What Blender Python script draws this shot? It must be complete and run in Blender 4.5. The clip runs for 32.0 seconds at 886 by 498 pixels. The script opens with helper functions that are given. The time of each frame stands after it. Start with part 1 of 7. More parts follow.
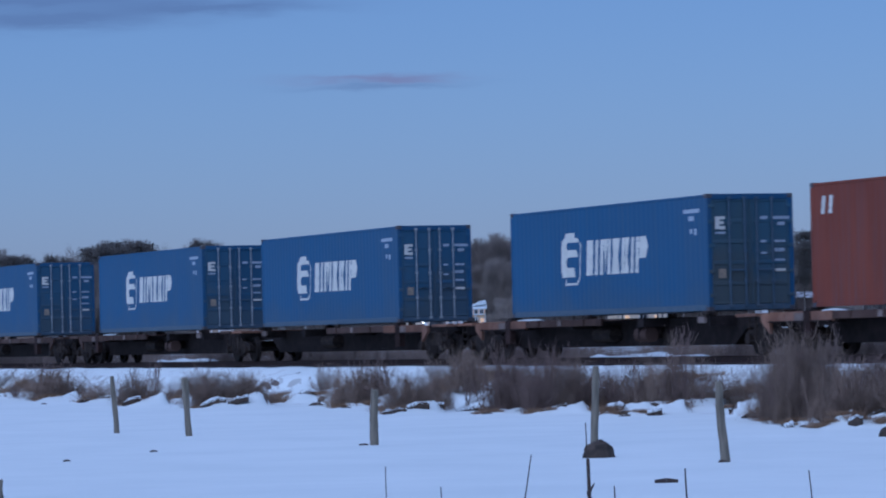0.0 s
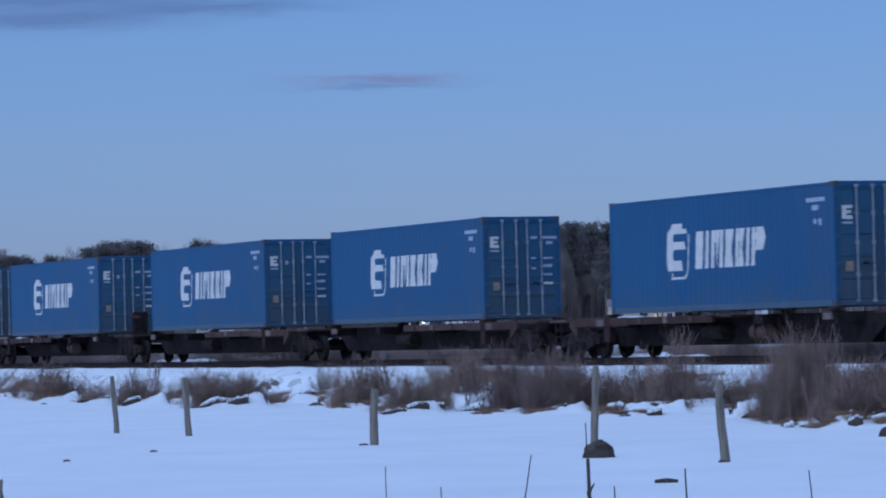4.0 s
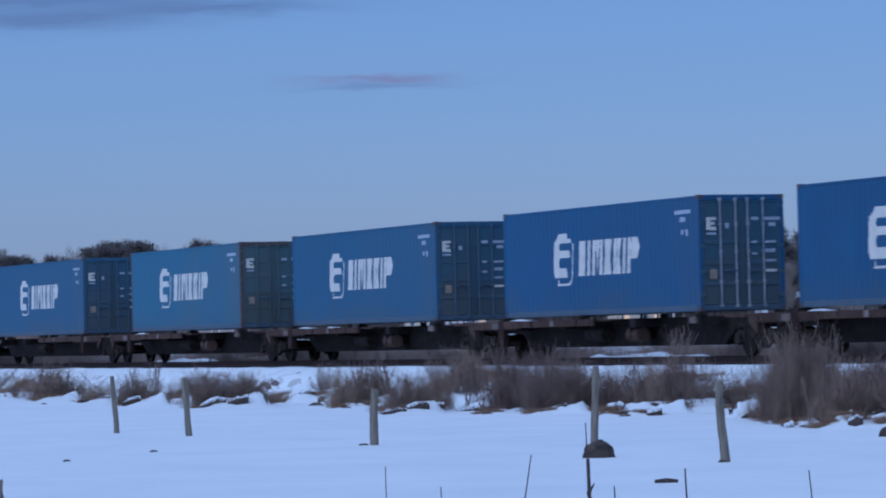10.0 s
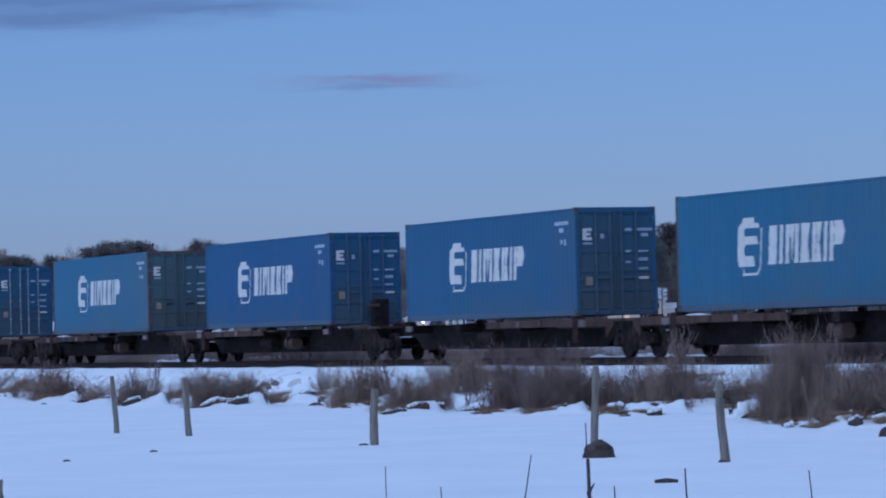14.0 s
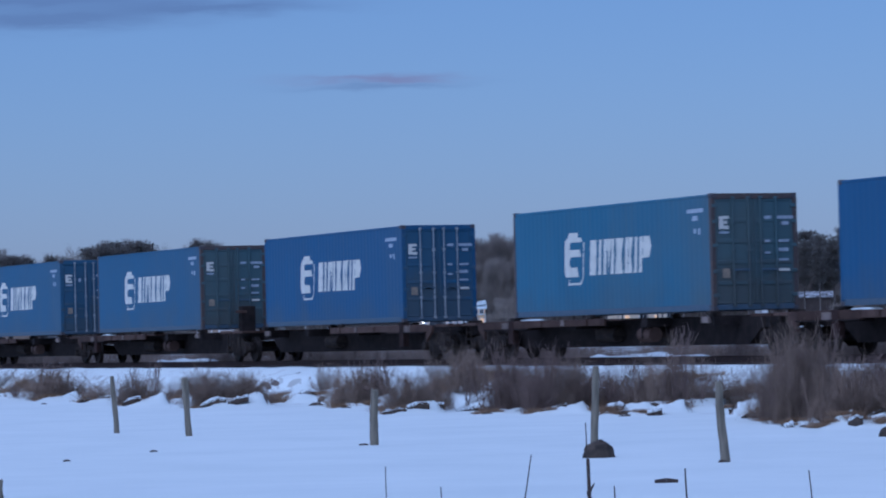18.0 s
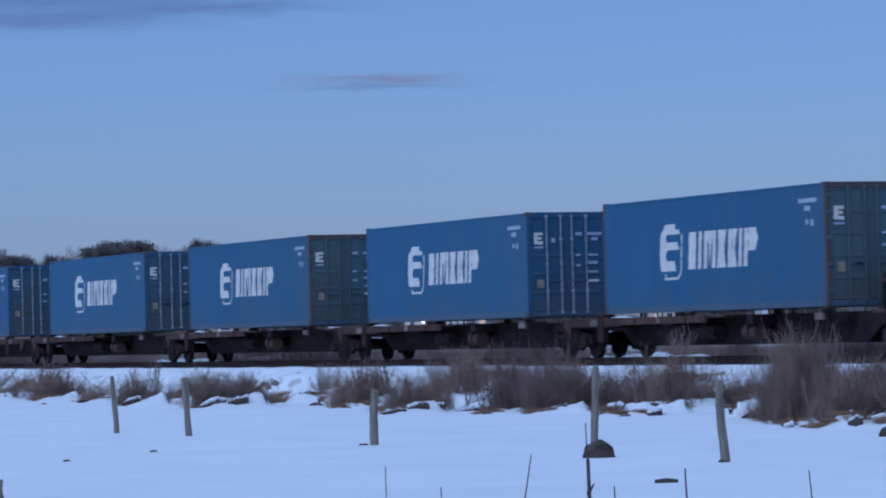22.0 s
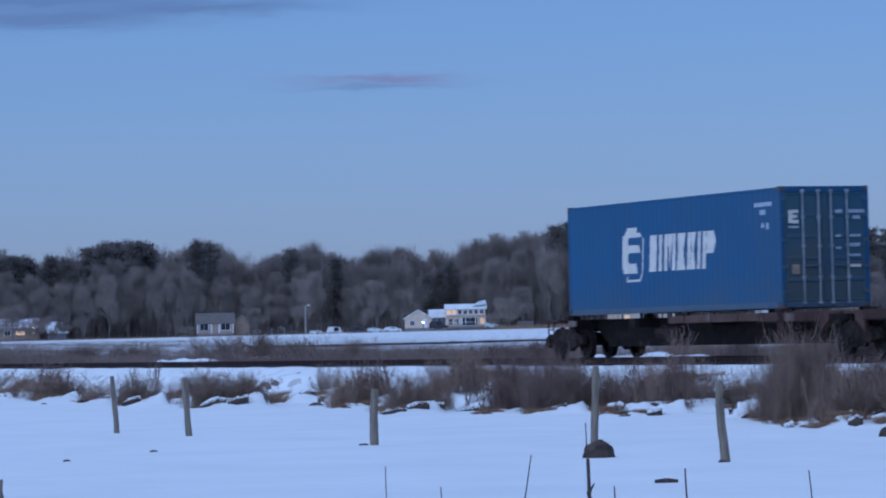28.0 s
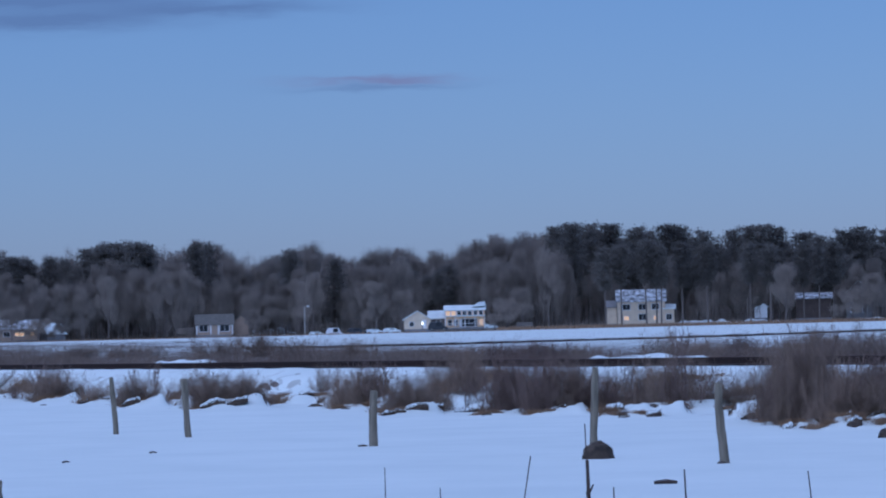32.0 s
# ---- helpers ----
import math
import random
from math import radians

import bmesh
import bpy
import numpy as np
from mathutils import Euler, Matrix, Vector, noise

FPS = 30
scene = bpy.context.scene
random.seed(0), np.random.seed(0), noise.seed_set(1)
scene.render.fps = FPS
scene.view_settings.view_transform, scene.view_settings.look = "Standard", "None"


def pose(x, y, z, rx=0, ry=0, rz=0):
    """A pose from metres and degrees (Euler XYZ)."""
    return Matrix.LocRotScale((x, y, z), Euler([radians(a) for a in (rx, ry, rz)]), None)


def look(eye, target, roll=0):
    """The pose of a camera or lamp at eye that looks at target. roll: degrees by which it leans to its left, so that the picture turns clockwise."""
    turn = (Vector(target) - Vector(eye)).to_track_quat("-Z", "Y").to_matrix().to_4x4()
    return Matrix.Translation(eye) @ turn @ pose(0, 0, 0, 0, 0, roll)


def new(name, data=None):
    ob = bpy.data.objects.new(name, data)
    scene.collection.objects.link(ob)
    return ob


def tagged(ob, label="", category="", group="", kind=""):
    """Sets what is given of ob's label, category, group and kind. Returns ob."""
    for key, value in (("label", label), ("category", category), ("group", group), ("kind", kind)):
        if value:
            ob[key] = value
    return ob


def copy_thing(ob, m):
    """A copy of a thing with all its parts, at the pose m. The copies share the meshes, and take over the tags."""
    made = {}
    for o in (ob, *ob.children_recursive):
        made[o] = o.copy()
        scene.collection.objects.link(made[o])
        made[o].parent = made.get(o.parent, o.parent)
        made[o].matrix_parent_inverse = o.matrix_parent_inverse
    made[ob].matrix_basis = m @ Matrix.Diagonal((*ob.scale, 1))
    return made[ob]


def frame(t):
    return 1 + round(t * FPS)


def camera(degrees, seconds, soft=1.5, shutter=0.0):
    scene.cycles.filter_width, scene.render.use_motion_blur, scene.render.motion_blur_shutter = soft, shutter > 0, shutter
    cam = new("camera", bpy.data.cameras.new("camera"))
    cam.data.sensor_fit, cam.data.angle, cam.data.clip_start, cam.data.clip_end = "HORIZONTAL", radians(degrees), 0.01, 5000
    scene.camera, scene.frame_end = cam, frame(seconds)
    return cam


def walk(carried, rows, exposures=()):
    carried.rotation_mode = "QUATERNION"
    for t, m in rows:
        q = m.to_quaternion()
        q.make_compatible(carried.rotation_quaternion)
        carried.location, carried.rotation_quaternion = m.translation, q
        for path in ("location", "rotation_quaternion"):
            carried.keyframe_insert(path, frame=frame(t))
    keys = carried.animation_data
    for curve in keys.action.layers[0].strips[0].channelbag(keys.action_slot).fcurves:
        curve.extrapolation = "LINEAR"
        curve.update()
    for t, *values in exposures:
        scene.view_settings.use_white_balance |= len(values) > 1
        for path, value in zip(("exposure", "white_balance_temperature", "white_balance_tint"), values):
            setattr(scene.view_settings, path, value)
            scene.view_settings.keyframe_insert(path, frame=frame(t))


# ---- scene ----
EYE = (0.0, 0.0, 0.647)          # rail head is z = 0, the track runs along x
YAW, TILT, ROLL = 67.19, 1.433, 1.426


def sight(yaw, tilt):
    a, b = radians(yaw), radians(tilt)
    return (EYE[0] - math.sin(a) * math.cos(b), EYE[1] + math.cos(a) * math.cos(b), EYE[2] + math.sin(b))


cam = camera(14.19, 32.0, soft=2.0, shutter=0.3)
rest, nudged = look(EYE, sight(YAW, TILT), -ROLL), look(EYE, sight(YAW - 0.012, TILT + 0.018), -ROLL)
walk(cam, [(0.0, rest), (31.0, rest), (31.5, nudged), (32.0, nudged)], exposures=[(0.0, -0.51, 4570, 16), (1.3, -0.51, 4570, 16), (2.6, -0.44, 4570, 16), (29.0, -0.44, 4570, 16), (30.5, -0.53, 4570, 16), (32.0, -0.53, 4570, 16)])


def far(bearing, r):
    """Ground point at r metres, bearing degrees to the right of the line of sight."""
    a = radians(YAW - bearing)
    return -math.sin(a) * r, math.cos(a) * r


# ---- sky and sun ----
world = bpy.data.worlds.new("dusk_sky")
scene.world = world
world.use_nodes = True
wt = world.node_tree
wn, wl = wt.nodes, wt.links
bg = wn["Background"]
sky = wn.new("ShaderNodeTexSky")
sky.sky_type, sky.sun_disc = "NISHITA", False
SUN_AZ = 288.0                    # degrees, counter-clockwise from +x, where the last light comes from
SUN_EL = 60.0
sky.sun_elevation, sky.sun_rotation = radians(SUN_EL), radians(90 - SUN_AZ)
sky.air_density, sky.dust_density, sky.ozone_density = 1.0, 0.0, 3.5
bg.inputs["Strength"].default_value = 0.074


def sky_math(op, a, b=None):
    n = wn.new("ShaderNodeMath")
    n.operation = op
    for k, v in enumerate((a, b)):
        if v is None:
            continue
        if isinstance(v, (int, float)):
            n.inputs[k].default_value = v
        else:
            wl.new(v, n.inputs[k])
    return n.outputs[0]


# thin cloud streaks low over the marsh, by bearing and height in degrees
coord = wn.new("ShaderNodeTexCoord")
spin = wn.new("ShaderNodeMapping")
spin.vector_type = "POINT"
spin.inputs["Rotation"].default_value = (0, 0, radians(-YAW))
wl.new(coord.outputs["Generated"], spin.inputs["Vector"])
split = wn.new("ShaderNodeSeparateXYZ")
wl.new(spin.outputs[0], split.inputs[0])
az = sky_math("MULTIPLY", sky_math("ARCTAN2", split.outputs[0], split.outputs[1]), 57.296)
el = sky_math("MULTIPLY", sky_math("ARCSINE", split.outputs[2]), 57.296)
both = wn.new("ShaderNodeCombineXYZ")
wl.new(az, both.inputs[0])
wl.new(el, both.inputs[1])
puff = wn.new("ShaderNodeTexNoise")
stretch = wn.new("ShaderNodeMapping")
stretch.inputs["Scale"].default_value = (0.5, 3.0, 1.0)
wl.new(both.outputs[0], stretch.inputs["Vector"])
wl.new(stretch.outputs[0], puff.inputs["Vector"])
puff.inputs["Scale"].default_value, puff.inputs["Detail"].default_value = 2.0, 4.0


def streak(a, e, wa, we, weight):
    da = sky_math("DIVIDE", sky_math("SUBTRACT", az, a), wa)
    ups = sky_math("ADD", sky_math("SUBTRACT", el, e), sky_math("MULTIPLY", sky_math("SUBTRACT", puff.outputs[0], 0.5), 0.3))
    de = sky_math("DIVIDE", ups, we)
    d2 = sky_math("ADD", sky_math("MULTIPLY", da, da), sky_math("MULTIPLY", de, de))
    return sky_math("MULTIPLY", sky_math("EXPONENT", sky_math("MULTIPLY", d2, -1.0)), weight)


clouds = [(-6.2, 5.24, 1.9, 0.15, 1.6), (-6.4, 5.62, 2.8, 0.2, 1.6), (-3.5, 5.4, 1.6, 0.11, 1.4), (-0.95, 4.085, 1.2, 0.055, 1.0), (-9.5, 6.3, 5.0, 0.6, 1.5), (5.0, 7.2, 7.0, 0.3, 1.0), (-14.0, 7.5, 6.0, 0.6, 1.2), (12.0, 8.0, 5.0, 0.5, 1.0)]
total = 0.0
for c in clouds:
    total = sky_math("ADD", streak(*c), total)
veil = wn.new("ShaderNodeMix")
veil.data_type = "RGBA"
wl.new(sky_math("MULTIPLY", sky_math("MINIMUM", total, 1.5), 0.34), veil.inputs["Factor"])
low = sky_math("EXPONENT", sky_math("MULTIPLY", sky_math("MAXIMUM", el, 0.0), -0.3))     # dusk violet towards the horizon
tone = wn.new("ShaderNodeMix")
tone.data_type = "RGBA"
wl.new(low, tone.inputs["Factor"])
tone.inputs[6].default_value, tone.inputs[7].default_value = (1.20, 1.15, 1.165, 1), (0.552, 0.578, 0.862, 1)
tint = wn.new("ShaderNodeMix")
tint.data_type, tint.blend_type = "RGBA", "MULTIPLY"
tint.inputs["Factor"].default_value = 1.0
wl.new(sky.outputs[0], tint.inputs[6])
wl.new(tone.outputs[2], tint.inputs[7])
wl.new(tint.outputs[2], veil.inputs[6])
veil.inputs[7].default_value = (1.75, 2.1, 3.5, 1)
pale = wn.new("ShaderNodeMix")
pale.data_type = "RGBA"
wisps = sky_math("ADD", streak(-1.1, 4.20, 1.2, 0.055, 0.8), streak(-0.6, 4.17, 0.7, 0.04, 0.5))
wl.new(sky_math("MULTIPLY", wisps, 0.8), pale.inputs["Factor"])
wl.new(veil.outputs[2], pale.inputs[6])
pale.inputs[7].default_value = (4.3, 4.1, 5.2, 1)
wl.new(pale.outputs[2], bg.inputs["Color"])

sun = new("sun", bpy.data.lights.new("sun", "SUN"))
sun.data.energy, sun.data.angle, sun.data.color = 2.5, radians(120), (1.0, 0.95, 0.91)
sd = Vector((math.cos(radians(SUN_AZ)) * math.cos(radians(SUN_EL)), math.sin(radians(SUN_AZ)) * math.cos(radians(SUN_EL)), math.sin(radians(SUN_EL))))
sun.matrix_basis = look(tuple(sd * 100), (0, 0, 0))


# ---- materials ----
def material(name, base, other, rough=0.6, scale=3.0, metal=0.0, bump=0.15, bump_scale=None, grime=None, grime_amount=0.0, stretch=(1, 1, 1), detail=6.0, space="Object", per_object=0.0, streak=0.0, spec=0.5, splash=0.0, splash_top=4.2):
    """Two-tone noise paint with optional coarse grime, and fine relief."""
    m = bpy.data.materials.new(name)
    m.use_nodes = True
    nt = m.node_tree
    n, l = nt.nodes, nt.links
    b = n["Principled BSDF"]
    b.inputs["Metallic"].default_value = metal
    b.inputs["Specular IOR Level"].default_value = spec
    tc = n.new("ShaderNodeTexCoord")
    mp = n.new("ShaderNodeMapping")
    mp.inputs["Scale"].default_value = stretch
    l.new(tc.outputs[space], mp.inputs["Vector"])
    tex = n.new("ShaderNodeTexNoise")
    tex.inputs["Scale"].default_value, tex.inputs["Detail"].default_value = scale, detail
    l.new(mp.outputs[0], tex.inputs["Vector"])
    ramp = n.new("ShaderNodeValToRGB")
    ramp.color_ramp.elements[0].position, ramp.color_ramp.elements[1].position = 0.36, 0.66
    ramp.color_ramp.elements[0].color, ramp.color_ramp.elements[1].color = (*base, 1), (*other, 1)
    l.new(tex.outputs[0], ramp.inputs[0])
    colour = ramp.outputs[0]
    if grime is not None:
        big = n.new("ShaderNodeTexNoise")
        big.inputs["Scale"].default_value, big.inputs["Detail"].default_value = scale * 0.23, 5.0
        l.new(mp.outputs[0], big.inputs["Vector"])
        mr = n.new("ShaderNodeMapRange")
        mr.inputs[1].default_value, mr.inputs[2].default_value, mr.inputs[4].default_value = 0.5, 0.75, grime_amount
        l.new(big.outputs[0], mr.inputs[0])
        mx = n.new("ShaderNodeMix")
        mx.data_type = "RGBA"
        l.new(mr.outputs[0], mx.inputs["Factor"])
        l.new(colour, mx.inputs[6])
        mx.inputs[7].default_value = (*grime, 1)
        colour = mx.outputs[2]
    if streak:
        sm = n.new("ShaderNodeMapping")
        sm.inputs["Scale"].default_value = (5.0, 5.0, 0.25)
        l.new(tc.outputs[space], sm.inputs["Vector"])
        st = n.new("ShaderNodeTexNoise")
        st.inputs["Scale"].default_value, st.inputs["Detail"].default_value = 1.6, 6.0
        l.new(sm.outputs[0], st.inputs["Vector"])
        sr = n.new("ShaderNodeMapRange")
        sr.inputs[1].default_value, sr.inputs[2].default_value, sr.inputs[4].default_value = 0.48, 0.78, streak
        l.new(st.outputs[0], sr.inputs[0])
        sx = n.new("ShaderNodeMix")
        sx.data_type = "RGBA"
        l.new(sr.outputs[0], sx.inputs["Factor"])
        l.new(colour, sx.inputs[6])
        sx.inputs[7].default_value = (0.085, 0.095, 0.105, 1)
        colour = sx.outputs[2]
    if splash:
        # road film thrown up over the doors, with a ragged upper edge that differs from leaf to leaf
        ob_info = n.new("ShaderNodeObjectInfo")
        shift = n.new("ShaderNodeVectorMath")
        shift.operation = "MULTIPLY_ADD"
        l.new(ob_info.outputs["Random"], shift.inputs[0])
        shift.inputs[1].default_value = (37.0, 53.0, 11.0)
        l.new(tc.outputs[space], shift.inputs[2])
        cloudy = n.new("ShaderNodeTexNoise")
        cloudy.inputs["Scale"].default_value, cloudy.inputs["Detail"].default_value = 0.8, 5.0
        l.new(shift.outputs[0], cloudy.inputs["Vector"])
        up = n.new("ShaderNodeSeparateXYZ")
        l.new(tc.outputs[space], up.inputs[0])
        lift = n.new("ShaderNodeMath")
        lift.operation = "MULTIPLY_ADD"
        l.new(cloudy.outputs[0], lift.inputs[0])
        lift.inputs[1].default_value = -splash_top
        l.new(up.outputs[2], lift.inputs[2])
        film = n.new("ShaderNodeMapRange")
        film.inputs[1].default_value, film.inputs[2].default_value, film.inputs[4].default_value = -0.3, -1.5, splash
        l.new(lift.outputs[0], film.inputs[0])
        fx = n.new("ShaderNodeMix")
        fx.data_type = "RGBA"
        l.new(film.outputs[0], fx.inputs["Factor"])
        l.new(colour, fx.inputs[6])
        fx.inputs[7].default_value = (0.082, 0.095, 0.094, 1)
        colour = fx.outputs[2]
    if per_object:
        oi = n.new("ShaderNodeObjectInfo")
        mr2 = n.new("ShaderNodeMapRange")
        mr2.inputs[3].default_value, mr2.inputs[4].default_value = 1 - per_object, 1 + per_object
        l.new(oi.outputs["Random"], mr2.inputs[0])
        hs = n.new("ShaderNodeHueSaturation")
        l.new(mr2.outputs[0], hs.inputs["Value"])
        l.new(colour, hs.inputs["Color"])
        colour = hs.outputs[0]
    l.new(colour, b.inputs["Base Color"])
    rr = n.new("ShaderNodeMapRange")
    rr.inputs[3].default_value, rr.inputs[4].default_value = max(0.05, rough - 0.12), min(1.0, rough + 0.12)
    l.new(tex.outputs[0], rr.inputs[0])
    l.new(rr.outputs[0], b.inputs["Roughness"])
    if bump:
        bt = n.new("ShaderNodeTexNoise")
        bt.inputs["Scale"].default_value, bt.inputs["Detail"].default_value = bump_scale or scale * 6, 4.0
        l.new(mp.outputs[0], bt.inputs["Vector"])
        bp = n.new("ShaderNodeBump")
        bp.inputs["Strength"].default_value, bp.inputs["Distance"].default_value = bump, 0.02
        l.new(bt.outputs[0], bp.inputs["Height"])
        l.new(bp.outputs[0], b.inputs["Normal"])
    return m


def glow(name, colour, strength):
    m = bpy.data.materials.new(name)
    m.use_nodes = True
    b = m.node_tree.nodes["Principled BSDF"]
    b.inputs["Base Color"].default_value = (0.02, 0.02, 0.02, 1)
    b.inputs["Emission Color"].default_value = (*colour, 1)
    b.inputs["Emission Strength"].default_value = strength
    return m


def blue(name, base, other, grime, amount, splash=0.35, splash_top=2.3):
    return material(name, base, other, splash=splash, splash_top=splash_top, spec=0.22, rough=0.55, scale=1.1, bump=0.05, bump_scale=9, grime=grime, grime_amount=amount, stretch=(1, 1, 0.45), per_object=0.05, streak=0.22)


